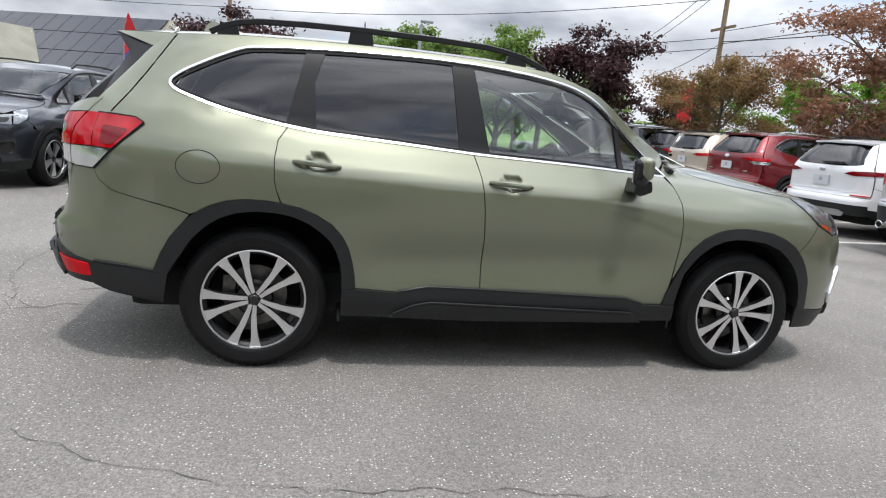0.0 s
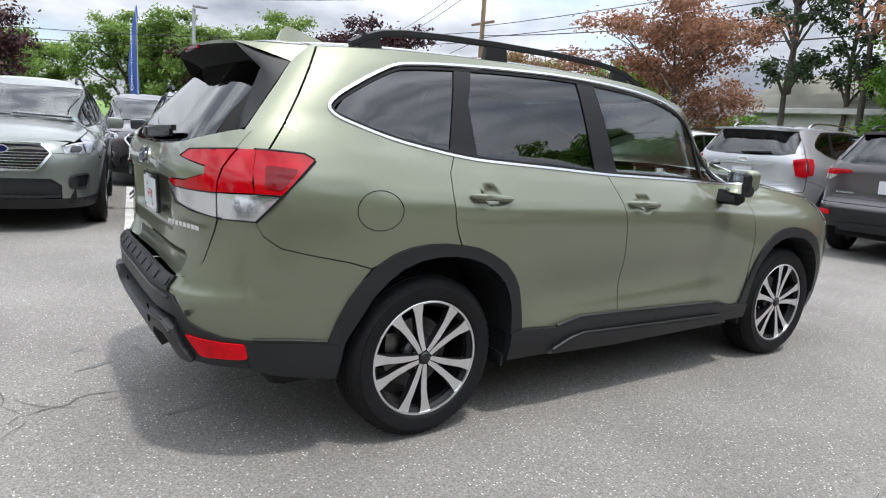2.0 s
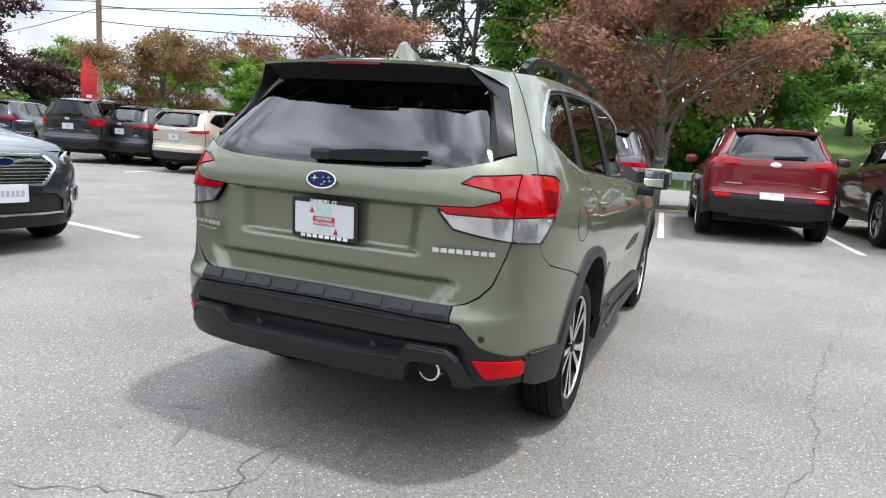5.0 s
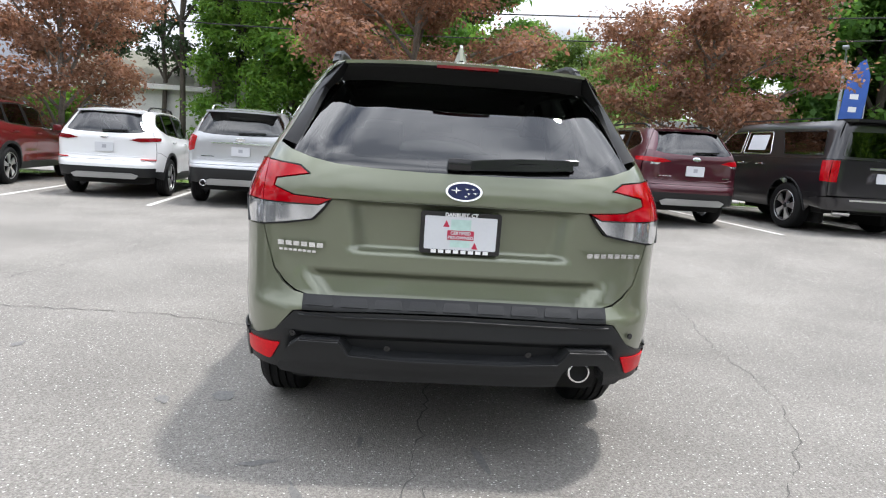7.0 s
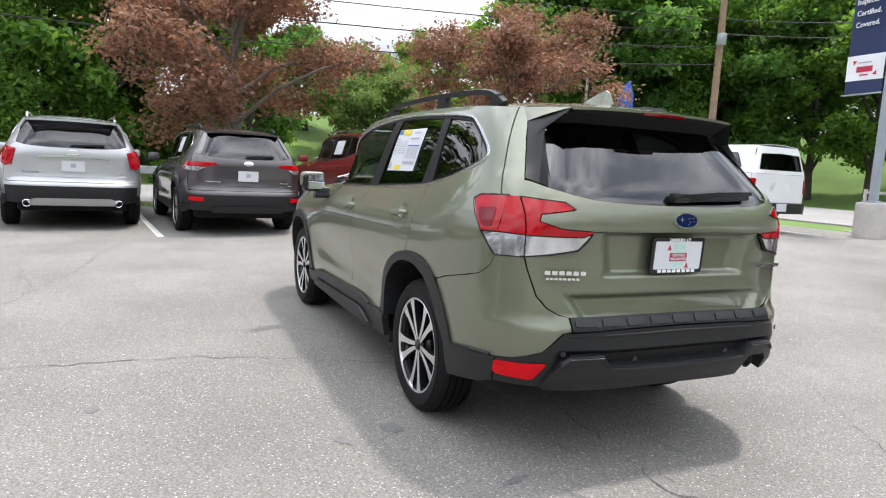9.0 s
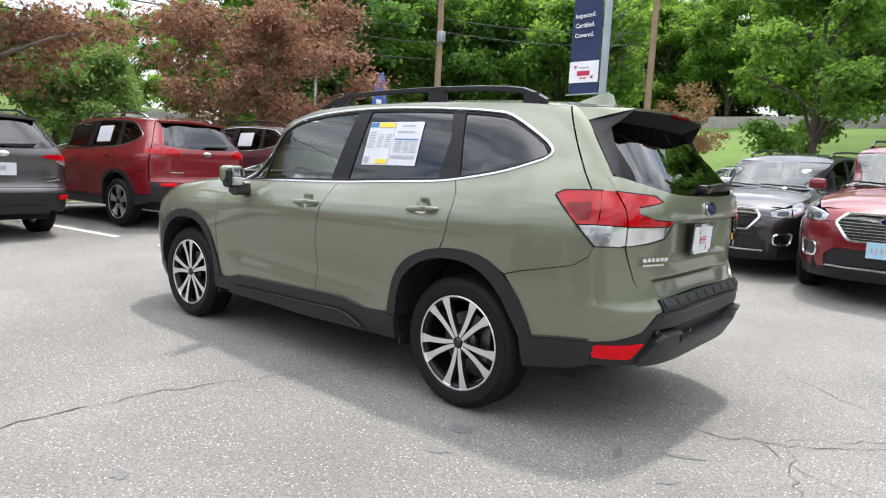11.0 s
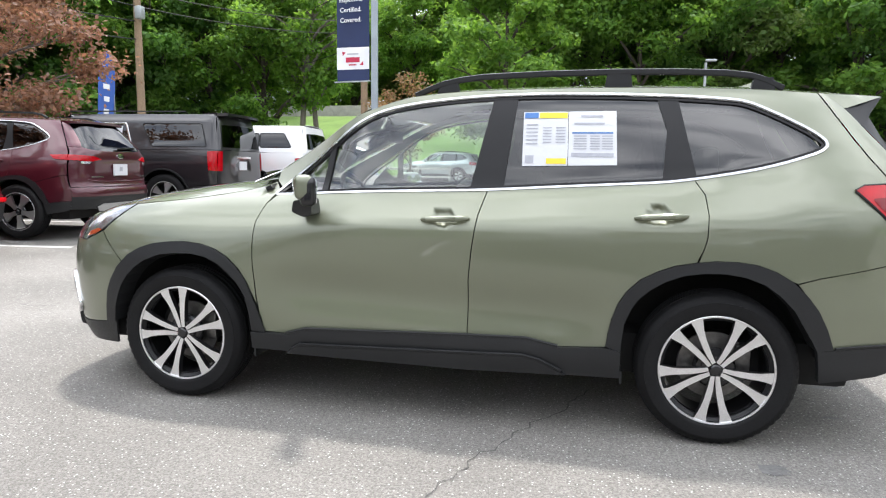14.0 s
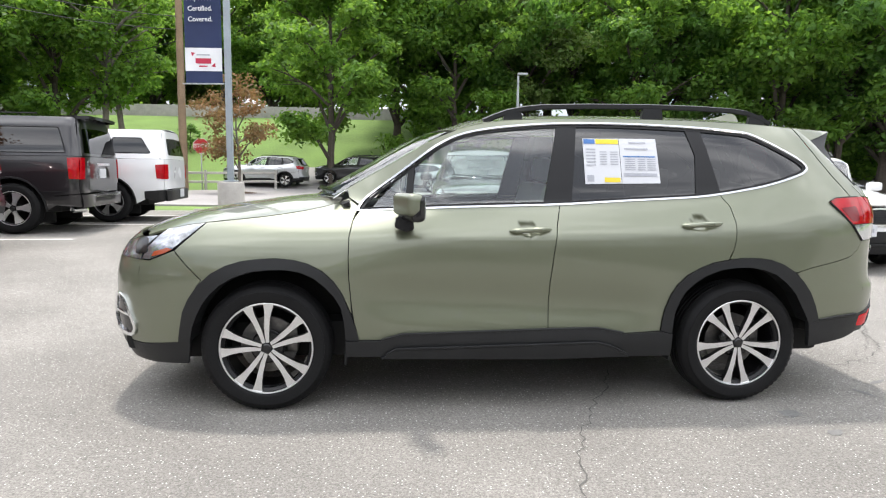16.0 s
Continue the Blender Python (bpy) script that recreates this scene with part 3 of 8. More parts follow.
def fit_wheel(car, meshes, x, y, z, phase=0.0, alloy=None, fine=True, dark_mat=None):
    """One wheel as a part of a car; it faces the side that y names."""
    side = 1 if y > 0 else -1
    turn = Matrix.Translation((x, y, z)) @ (Matrix.Identity(4) if side > 0 else Matrix.Rotation(math.pi, 4, "Z")) @ Matrix.Rotation(radians(phase), 4, "Y")
    w = part("wheel", meshes["wheel"], dark_mat or M_RIM_DARK, car, m=turn)
    part("tyre", meshes["tyre"], M_RUBBER, w, "black rubber tyre")
    part("rim_lip", meshes["lip"], alloy or M_RIM, w)
    if fine:
        part("rim_pocket", meshes["pocket"], M_GLOSS_BLACK, w, "gloss black inner rim")
    for k in range(5):
        q = Matrix.Rotation(radians(72 * k), 4, "Y")
        part("spoke", meshes["spoke"], alloy or M_RIM, w, m=q)
        if meshes["dark"]:
            part("spoke_flank", meshes["dark"], M_RIM_DARK, w, m=q)
        if fine:
            part("wheel_nut", meshes["nut"], M_GLOSS_BLACK, w, m=q @ Matrix.Rotation(radians(36), 4, "Y") @ Matrix.Translation((.054, 0, 0)))
    part("hub_cap", meshes["cap"], M_GLOSS_BLACK, w)
    if fine:
        part("brake_disc", meshes["disc"], M_DISC, w)
    return w


M_DISC = mat("brake_steel", (0.16, 0.155, 0.15), 0.45, 1.0, stain=(20, 0.25))


def shell(b, paint, detail=True):
    """Lays the painted panels, glass and trim that all these cars share."""
    add = b.add
    low, high = (BOX_LOW, BOX_HIGH) if b.box > .5 else (CHROME_LOW, CHROME_HIGH)
    for s in (1, -1):
        # front wing
        wing = [(.845, 1.115)] + FRONT_GAP[1:5] + [(.879, .61), (.876, .545)] + ARCH_OUT_F[3:14] + [(1.662, .731), (1.735, .80), (1.813, .88), (1.716, .969), (1.662, 1.024)] + [(x, HOOD_EDGE(x)) for x in (1.5, 1.36, 1.25, 1.15, 1.05, .97)] + [(.905, 1.155)]
        add("front_wing" + "_lr"[s], wing, b.side(s), gap=.0025)
        # doors
        door = DOOR_GAP + [(-.202, .446), (.61, .427), (.717, .398), (.845, .40)][0:] + list(reversed(FRONT_GAP))[1:] + [(.6, 1.104), (.333, 1.117), (.03, 1.127)]
        del door[len(DOOR_GAP)]
        add("front_door" + "_lr"[s], door, b.side(s), gap=.0025, step=.022 if b.dents else None)
        arch = [p for p in ARCH_OUT_R if p[0] > -1.23]
        back = list(reversed(DOOR_GAP)) + [(-.45, 1.148), (-.634, 1.159), (-.86, 1.172), (-1.07, 1.185)] + REAR_GAP[:5] + list(reversed(arch)) + [(-.85, .434), (-.632, .421), (-.483, .449)]
        add("rear_door" + "_lr"[s], back, b.side(s), gap=.0025, step=.022 if b.dents else None)
        # body side: pillar, roof side and rear quarter in one pressing
        top = [(.905, 1.16)] + [(PILLAR_A(z), z) for z in (1.211, 1.29, 1.369, 1.42, 1.469, 1.51)] + [(x, ROOF_EDGE(x)) for x in (.30, .22, .14, 0, -.19, -.5, -.81, -1.1, -1.42, -1.6)]
        gate = GATE_LINE if not b.plain else [(b.split(z), z) for z in (1.597, 1.5, 1.395, 1.29, 1.196)]
        sp = b.split
        lamp = [(sp(1.195), 1.195), (-1.88, 1.186), (-1.845, 1.165), (-1.985, 1.025), (sp(.94), .94)] if not b.plain else [(sp(z), z) for z in (1.15, 1.07, 1.0, .94)]
        seam = [(-2.035, .895), (-1.975, .852), (-1.887, .830), (-1.72, .794), (-1.632, .767)] if not b.plain else [(sp(.865), .865), (-1.887, .832), (-1.632, .767)]
        arch = [p for p in ARCH_OUT_R if -1.66 < p[0] < -1.225]
        quarter = top + gate + lamp + seam + list(reversed(arch)) + [(-1.225, .842)] + list(reversed(REAR_GAP))[1:] + low[10:] + high + [(.838, 1.12)]
        add("body_side" + "_lr"[s], quarter, b.side(s), gap=.002)
        # bumpers, painted part
        zs = SEAM_Z[3:] if not b.plain else (.865, .80, .74, .68, .62, .56, .51)
        rb = ([(-1.635, .764), (-1.72, .791), (-1.887, .828)] if not b.plain else [(-1.635, .764), (-1.887, .828)]) + ([(-1.975, .850), (-2.035, .893)] + [(sp(z), z) for z in SEAM_Z[:3]] if not b.plain else []) + [(sp(z), z) for z in zs] + [(-1.913, .50), (-1.795, .486), (-1.761, .576), (-1.72, .655), (-1.672, .717)]
        add("rear_bumper_" + "_lr"[s], rb, b.side(s), gap=0 if not b.plain else .002)
        fs = b.split_front
        fb = [(1.664, .729), (1.737, .797), (1.817, .8775), (1.955, .8205), (fs(.8215), .8215)] + [(fs(z), z) for z in (.80, .72, .64, .56, .48, .40, .36)] + [(1.80, .385), (1.785, .47), (1.764, .559), (1.73, .63), (1.687, .70)]
        add("front_bumper_" + "_lr"[s], fb, b.side(s), gap=0)
        # cladding
        add("wheel_arch_f" + "_lr"[s], ARCH_OUT_F + ARCH_IN_F, b.side(s, .012), edge=.11, step=.06)
        add("wheel_arch_r" + "_lr"[s], ARCH_OUT_R + ARCH_IN_R, b.side(s, .012), edge=.11, step=.06)
        sill = SILL_TOP + [(-.915, .42), (-.915, .297), (-.2, .295), (.909, .315)]
        add("sill" + "_lr"[s], sill, b.side(s, .022), edge=.04)
        if detail:
            add("sill_step" + "_lr"[s], [(.717, .309), (.64, .354), (-.205, .371), (-.47, .377), (-.553, .360), (-.673, .304), (-.2, .294)], b.side(s, .042), edge=.03)
        rbk = [(-1.729, .475), (-1.795, .484), (-1.913, .498)] + [(sp(z), z) for z in (.508, .46, .40)] + [(-1.98, .372), (-1.86, .352), (-1.75, .334)]
        add("lower_bumper", rbk, b.side(s, .012), edge=.03)
        fbk = [(1.735, .392), (1.80, .383)] + [(fs(z), z) for z in (.355, .30, .25)] + [(1.757, .264)]
        add("front_lower_bumper", fbk, b.side(s, .004))
        if b.step < .06:
            lips = [b.skins.setdefault(k + "_lr"[s], Skin()) for k in ("sill_ridge", "step_ridge", "bumper_ridge")]
            ribbon(lips[0], [b.side(s, .016)(x, z + .004) for x, z in SILL_TOP[1:-1]], .016, .008, up=(0, s * .45, 1))
            ribbon(lips[1], [b.side(s, .036)(x, z + .004) for x, z in ((.69, .322), (.64, .354), (-.205, .371), (-.47, .377), (-.553, .360), (-.65, .315))], .014, .008, up=(0, s * .45, 1))
            ribbon(lips[2], [b.side(s, .008)(x, z + .003) for x, z in ((-1.80, .485), (-1.913, .499), (-2.0, .505), (-2.06, .508))], .012, .008, up=(0, s * .45, 1))
        # windows and pillars
        gf = [(-.183, 1.135), (.782, 1.102), (.735, 1.16), (.648, 1.245), (.544, 1.345), (.45, 1.415), (.357, 1.468), (.27, 1.502), (.195, 1.520), (.1, 1.538), (-.001, 1.553), (-.15, 1.565), (-.282, 1.573)]
        add("front_window" + "_lr"[s], gf, b.side(s, -.012), edge=.004)
        gr = [(-.346, 1.150), (-1.07, 1.183), (-1.09, 1.424), (-1.044, 1.572), (-.7, 1.583), (-.398, 1.579)]
        add("rear_window" + "_lr"[s], inset(gr, -.012), b.side(s, -.012), edge=.004)
        gq = [(-1.222, 1.212), (-1.34, 1.236), (-1.458, 1.259), (-1.57, 1.288), (-1.672, 1.317), (-1.71, 1.351), (-1.666, 1.40), (-1.58, 1.455), (-1.49, 1.504), (-1.387, 1.545), (-1.136, 1.567)]
        add("quarter_window" + "_lr"[s], BOX_GLASS if b.box > .5 else inset(gq, -.016), b.side(s, -.012), edge=.004)
        pb = [(-.183, 1.12), (-.346, 1.13), (-.398, 1.59), (-.282, 1.585)]
        add("b_pillar" + "_lr"[s], pb, b.side(s, -.006), edge=.02)
        pc = [(-1.07, 1.17), (-1.222, 1.20), (-1.136, 1.58), (-1.044, 1.58), (-1.09, 1.424)]
        add("c_pillar" + "_lr"[s], pc, b.side(s, -.006), edge=.02)
        add("window_divider" + "_lr"[s], [(.592, 1.10), (.555, 1.10), (.535, 1.345), (.572, 1.315)], b.side(s, -.006), edge=.015)
        loop = smooth_loop(low + high) if b.step < .06 else low + high
        sk = b.skins.setdefault("chrome_strip" + "_lr"[s], Skin())
        ribbon(sk, b.line(loop, b.side(s, -.004)), .017, .008, True, up=lambda p, s=s: (0, s, .75))
        sk = b.skins.setdefault("window_seal" + "_lr"[s], Skin())
        ribbon(sk, b.line(inset(loop, .015), b.side(s, -.010)), .014, .006, True, up=lambda p, s=s: (0, s, .3))
        # dark lining behind the gaps
        hull = [(1.70, .45), (1.70, .95), (1.3, 1.03), (.9, 1.08), (-1.2, 1.15), (-1.85, 1.15), (-1.85, .5), (-1.74, .45), (-1.72, .62), (-1.55, .78), (-1.335, .82), (-1.1, .78), (-.93, .62), (-.9, .33), (.9, .33), (.93, .62), (1.1, .78), (1.335, .82), (1.55, .78), (1.70, .66)]
        add("lining", hull, b.side(s, -.022), edge=0, step=.12)
    # bonnet, roof and windscreen
    zs = [.95, 1.05, 1.15, 1.25, 1.36, 1.5, 1.66, 1.8, 1.92, 2.0]
    half = [(x, b.y_at(x, HOOD_EDGE(x)) - .004) for x in zs]
    nose = [(b.front_at(y, .955) - .03, y) for y in (.57, .45, .3, .15, 0)]
    outline = half + nose
    outline = outline + [(x, -y) for x, y in reversed(outline) if abs(y) > 1e-6]
    add("bonnet", outline, b.hood, outward=UPWARD)
    half = [(x, b.y_at(x, ROOF_EDGE(x))) for x in (-1.76, -1.6, -1.42, -1.1, -.81, -.5, -.19, 0, .14, .22, .30)]
    lead = [(.32 + .14 * (1 - (y / .57) ** 2), y) for y in (.53, .45, .3, .15, 0)]
    outline = half + lead
    outline = outline + [(x, -y) for x, y in reversed(outline) if abs(y) > 1e-6]
    add("roof", outline, b.roof, outward=UPWARD)
    ws = [(0, 1.165), (.4, 1.162), (.66, 1.158)] + [(b.y_at(PILLAR_A(z), z) - .012, z) for z in (1.22, 1.3, 1.37, 1.44, 1.50, 1.535)] + [(.3, 1.548), (0, 1.55)]
    add("windscreen", both(ws), b.shield, edge=.004, outward=(1, 0, 1))
    return b




def finish(b, car, looks):
    """Turns the gathered skins into parts of the car."""
    for name, sk in b.skins.items():
        base = name if name in looks else name[:-1] if name[:-1] in looks else name[:-2]
        material, label = looks[base]
        part(base, sk, material, car, label)


def looks_of(paint, tint=None, clad=None, chrome=None):
    clad, tint, chrome = clad or (M_BLACK_PLASTIC, "black plastic"), tint or M_TINT, chrome or M_BRIGHT_TRIM
    painted = {k: (paint, "") for k in ("front_wing", "front_door", "rear_door", "body_side", "rear_bumper", "front_bumper", "bonnet", "roof", "tailgate", "spoiler", "gate_frame")}
    black = {k: clad for k in ("wheel_arch_f", "wheel_arch_r", "sill", "sill_step", "lower_bumper", "front_lower_bumper", "bumper_pad", "valance")} | {"gate_fin": (M_PILLAR, "satin black fin")}
    return painted | black | {
        "front_window": (M_GLASS, "lightly tinted glass"), "rear_window": (tint, "dark tinted glass"), "quarter_window": (tint, "dark tinted glass"),
        "windscreen": (M_GLASS, "clear glass"), "rear_glass": (tint, "dark tinted glass"), "b_pillar": (M_PILLAR, ""), "c_pillar": (M_PILLAR, ""),
        "window_divider": (M_PILLAR, ""), "chrome_strip": (chrome, "bright window trim"), "window_seal": (M_PILLAR, ""), "lining": (M_DARK, ""),
        "tail_light": (M_RED, "red lens"), "reversing_light": (M_CLEAR_LENS, "clear lens"), "headlight": (M_HEADLAMP, "clear lens over a dark housing"), "reflector": (M_REFLECTOR, "red reflector"),
        "grille": (M_GLOSS_BLACK, "dark grille"), "front_intake": (M_BLACK_PLASTIC, "black lower air intake"), "lamp_clear": (M_CLEAR_LENS, "clear lens"), "skid_plate": (M_GALV_TRIM, "silver skid plate"), "spoiler_underside": (M_DARK, "matt black underside"), "fin_return": (M_DARK, ""), "lamp_recess": (M_DARK_RED, "deep red inner lens"), "lamp_frame": (M_PILLAR, "dark lamp surround"), "lamp_seal": (M_GLOSS_BLACK, ""), "sill_ridge": (M_BLACK_PLASTIC, ""), "step_ridge": (M_BLACK_PLASTIC, ""), "bumper_ridge": (M_BLACK_PLASTIC, ""), "valance_ridge": (M_BLACK_PLASTIC, ""), "pad_ridge": (M_BLACK_PLASTIC, ""), "brake_light": (M_DARK_RED, "deep red lens")}


def tail(b, style="c"):
    """The back of the car: tailgate, glass, lamps, bumper and spoiler."""
    add, sp = b.add, b.split
    ys = lambda z: b.y_at(sp(z), z)
    # the hollow for the plate and the fold below it
    def hollow(y, z):
        h = -.014 * ease(1.072, 1.055, z) * (1 - ease(.60, .73, abs(y)) * ease(.74, .80, z))
        side = .40 - .16 * (1.06 - z) * (1 if z > .9 else 0)
        h -= .044 * ease(side + .035, side - .035, abs(y)) * ease(.862, .895, z) * ease(1.068, 1.052, z)
        h -= .030 * ease(.60 - (.80 - z) * .8, .54 - (.80 - z) * .8, abs(y)) * ease(.812, .788, z)
        return h
    lamp_low = [(.478, 1.066), (.545, .988), (.742, .952)]
    gate = [(0, .715), (.3, .712), (.55, .708), (.61, .718), (.656, .745), (.694, .79), (.710, .84), (.730, .90), (.741, .945)]
    add("tailgate", both(gate + list(reversed(lamp_low)) + [(.3, 1.068), (0, 1.069)]), b.rear(hollow), step=.022 if b.step < .06 else .08, gap=.002, outward=REARWARD)
    low_glass = [(0, 1.184), (.14, 1.184), (.256, 1.186), (.37, 1.190), (.47, 1.197), (.56, 1.213), (.645, 1.238)]
    notch = [(.478, 1.067), (.62, 1.074), (.70, 1.100), (.692, 1.128), (.567, 1.152), (.60, 1.178), (.735, 1.192)]
    add("tailgate", both([(0, 1.071), (.3, 1.070)] + notch + [(.718, 1.262), (.695, 1.262)] + list(reversed(low_glass))), b.rear(.002), gap=.002, outward=REARWARD, step=min(b.step, .05) if b.step < .06 else b.step)
    glass_top = [(.60, 1.36), (.553, 1.487), (.51, 1.57), (0, 1.59)]
    add("rear_glass", both(low_glass + glass_top), b.rear(lambda y, z: -.006 - .10 * max(0, z - 1.22)), edge=.004, outward=REARWARD)
    tip, top_out, low_out, low_in, kink = (-2.045, .470, 1.588), (-1.856, .582, 1.526), (-2.058, .702, 1.272), (-2.084, .642, 1.254), (-1.966, .556, 1.492)
    top_out, low_out = (top_out[0], b.y_at(top_out[0], top_out[2]), top_out[2]), (low_out[0], b.y_at(low_out[0], low_out[2]), low_out[2])
    for s in (1, -1):
        f = (lambda q: q) if s > 0 else mirror_y
        w = lambda p, s=s: Vector((p[0], s * p[1], p[2]))
        # painted strip of the gate beside the black fin
        edge_in = [(-1.772, 1.597), (-1.856, 1.526), (-1.925, 1.438), (-2.0, 1.345), (-2.058, 1.272), (-2.088, 1.235), (-2.115, 1.194)]
        line_in, line_out = curve(*[(z, x) for x, z in reversed(edge_in)]), lambda z: float(np.interp(z, [q[1] for q in reversed(GATE_LINE)], [q[0] for q in reversed(GATE_LINE)]))
        strip = b.skins.setdefault("gate_frame_" + "_lr"[s], Skin())
        grid = []
        for k in range(21):
            z = 1.597 - .402 * k / 20
            xo, xi = line_out(z) - .006, line_in(z)
            grid += [b.side(s)(xo + (xi - xo) * j / 5, z) for j in range(6)]
        quads = [(6 * i + j, 6 * i + j + 1, 6 * i + j + 7, 6 * i + j + 6) for i in range(20) for j in range(5)]
        strip.add(grid, quads if s > 0 else [q[::-1] for q in quads])
        # the fin: a broad outer face and a return down to the glass
        fin, wall = b.skins.setdefault("gate_fin" + "_lr"[s], Skin()), b.skins.setdefault("fin_return" + "_lr"[s], Skin())
        def outer(t):
            z = top_out[2] + (low_out[2] - top_out[2]) * t
            x = top_out[0] + (low_out[0] - top_out[0]) * t
            return w((x - .004, b.y_at(x, z) - .003, z))
        def inner(t):
            p = Vector(tip).lerp(Vector(kink), t / .4) if t < .4 else Vector(kink).lerp(Vector(low_in), (t - .4) / .6)
            return w(p)
        def foot(t):
            p = inner(t)
            y = abs(p.y) - .012
            z = p.z - .012
            return w((b.rear_at(y, z) + .10 * max(0, z - 1.22) + .012, y, z))
        ts = [k / 15 for k in range(16)]
        for skin, c0, c1, rows in ((fin, outer, inner, 4), (wall, inner, foot, 2)):
            k0 = [c0(t).lerp(c1(t), j / rows) for t in ts for j in range(rows + 1)]
            faces = [(i * (rows + 1) + j, i * (rows + 1) + j + 1, (i + 1) * (rows + 1) + j + 1, (i + 1) * (rows + 1) + j) for i in range(15) for j in range(rows)]
            skin.add(k0, faces if s < 0 else [q[::-1] for q in faces])
        # side of the spoiler above the fin
        side_tri = b.skins.setdefault("spoiler", Skin())
        seam = [Vector(b.side(s)(line_in(z), z)) for z in [1.594 - .068 * k / 6 for k in range(7)]]
        fan = [p.lerp(w(tip), j / 8) + Vector((0, s * .012 * math.sin(math.pi * j / 8), 0)) for p in seam for j in range(9)]
        quads = [(9 * i + j, 9 * i + j + 1, 9 * i + j + 10, 9 * i + j + 9) for i in range(6) for j in range(8)]
        side_tri.add(fan, quads if s > 0 else [q[::-1] for q in quads])
        # lamps: the outer part on the body, the inner part on the gate
        outer_lamp = [(-1.848, 1.165), (-1.88, 1.184), (sp(1.193), 1.193), (sp(1.12), 1.12), (sp(1.045), 1.045), (-1.975, 1.04)]
        add("tail_light" + "_lr"[s], [(-1.853, 1.157), (-1.846, 1.166), (-1.852, 1.174)] + outer_lamp[1:], b.side(s, .006))
        add("tail_light" + "_lr"[s], f([(ys(1.193), 1.193), (.738, 1.193), (.745, 1.043), (ys(1.045), 1.045), (ys(1.12), 1.12)]), b.rear(.006), outward=REARWARD)
        add("reversing_light" + "_lr"[s], [(-1.985, 1.034), (sp(1.04), 1.04), (sp(.99), .99), (sp(.948), .948)], b.side(s, .004))
        add("reversing_light" + "_lr"[s], f([(ys(1.04), 1.040), (.745, 1.039), (.745, .952), (ys(.948), .948), (ys(.99), .99)]), b.rear(.004), outward=REARWARD)
        inner_lamp = [(.735, 1.191), (.60, 1.178), (.567, 1.153), (.692, 1.129), (.70, 1.10), (.62, 1.073), (.480, 1.066), (.493, 1.060), (.524, 1.045), (.742, 1.042)]
        add("tail_light" + "_lr"[s], f(inner_lamp), b.rear(.0065), gap=.001, outward=REARWARD)
        clear = [(.742, 1.038), (.525, 1.0415), (.492, 1.056), (.548, .9905), (.742, .9535)]
        add("reversing_light" + "_lr"[s], f(clear), b.rear(.005), gap=.001, outward=REARWARD)
        # structure behind the lenses and thin frames round them
        add("lamp_recess" + "_lr"[s], rounded([(-1.905, 1.130), (-2.02, 1.142), (-2.03, 1.060), (-1.974, 1.056)], .014), b.side(s, .0075), edge=0)
        frame_of = lambda k, s=s: b.skins.setdefault("lamp_frame" + str(k) + "_lr"[s], Skin())
        ribbon(frame_of(1), [b.side(s, .003)(x, z) for x, z in ((-1.845, 1.163), (-1.90, 1.110), (-1.98, 1.032), (-2.055, .948))], .010, .006, up=(0, s, 0))
        ribbon(frame_of(2), [b.rear(.003)(s * y, z) for y, z in ((.488, 1.058), (.515, 1.022), (.548, .9885), (.65, .968), (.755, .951))], .009, .006, up=REARWARD)
        seal = lambda k, s=s: b.skins.setdefault("lamp_seal" + str(k) + "_lr"[s], Skin())
        ribbon(seal(1), [b.side(s, .003)(x, z) for x, z in ((-1.844, 1.167), (-1.88, 1.187), (-1.97, 1.1935), (-2.05, 1.195))], .006, .006, up=(0, s, .3))
        ribbon(seal(2), [b.side(s, .006)(x, z) for x, z in ((-1.978, 1.039), (-2.02, 1.0405), (-2.06, 1.042))], .005, .004, up=(0, s, 0))
        ribbon(seal(3), [b.rear(.006)(s * y, z) for y, z in ((.525, 1.0435), (.64, 1.042), (.742, 1.0405))], .005, .004, up=REARWARD)
        ribbon(seal(4), [b.rear(.003)(s * y, z) for y, z in ((.735, 1.194), (.68, 1.188), (.60, 1.181), (.562, 1.153))], .006, .006, up=REARWARD)
        # painted bumper corner
        corner = [(.745, .947)] + [(ys(z), z) for z in SEAM_Z]
        corner += [(.76, .522), (.676, .564), (.608, .648), (.572, .655), (.572, .709), (.611, .7155), (.659, .7425), (.6965, .788), (.713, .84), (.733, .90)]
        add("rear_bumper_" + "_lr"[s], f(corner), b.rear(), outward=REARWARD)
        add("reflector" + "_lr"[s], f(rounded([(.650, .516), (.80, .497), (.795, .437), (.69, .438)], .012)), b.rear(.012), outward=REARWARD)
    # black bumper: upper bar, sunk middle, proud lower bar with a notch for the exhaust
    hole = [(-.585, .412), (-.575, .47), (-.545, .502), (-.445, .502), (-.415, .47), (-.405, .412)]
    edge_l = [(ys(.508), .508), (ys(.46), .46), (ys(.40), .40)]
    up_half = [(.3, .660), (.60, .648), (.676, .564), (.76, .522)] + edge_l
    black = [(0, .662)] + up_half + [(.64, .408), (.3, .412), (-.3, .412)] + list(reversed(hole)) + [(-.64, .408)] + mirror_y(list(reversed(up_half)))
    add("lower_bumper", black, b.rear(lambda y, z: .006 - .034 * ease(.566, .552, z) * ease(.625, .59, abs(y))), gap=.001, outward=REARWARD, step=.02)
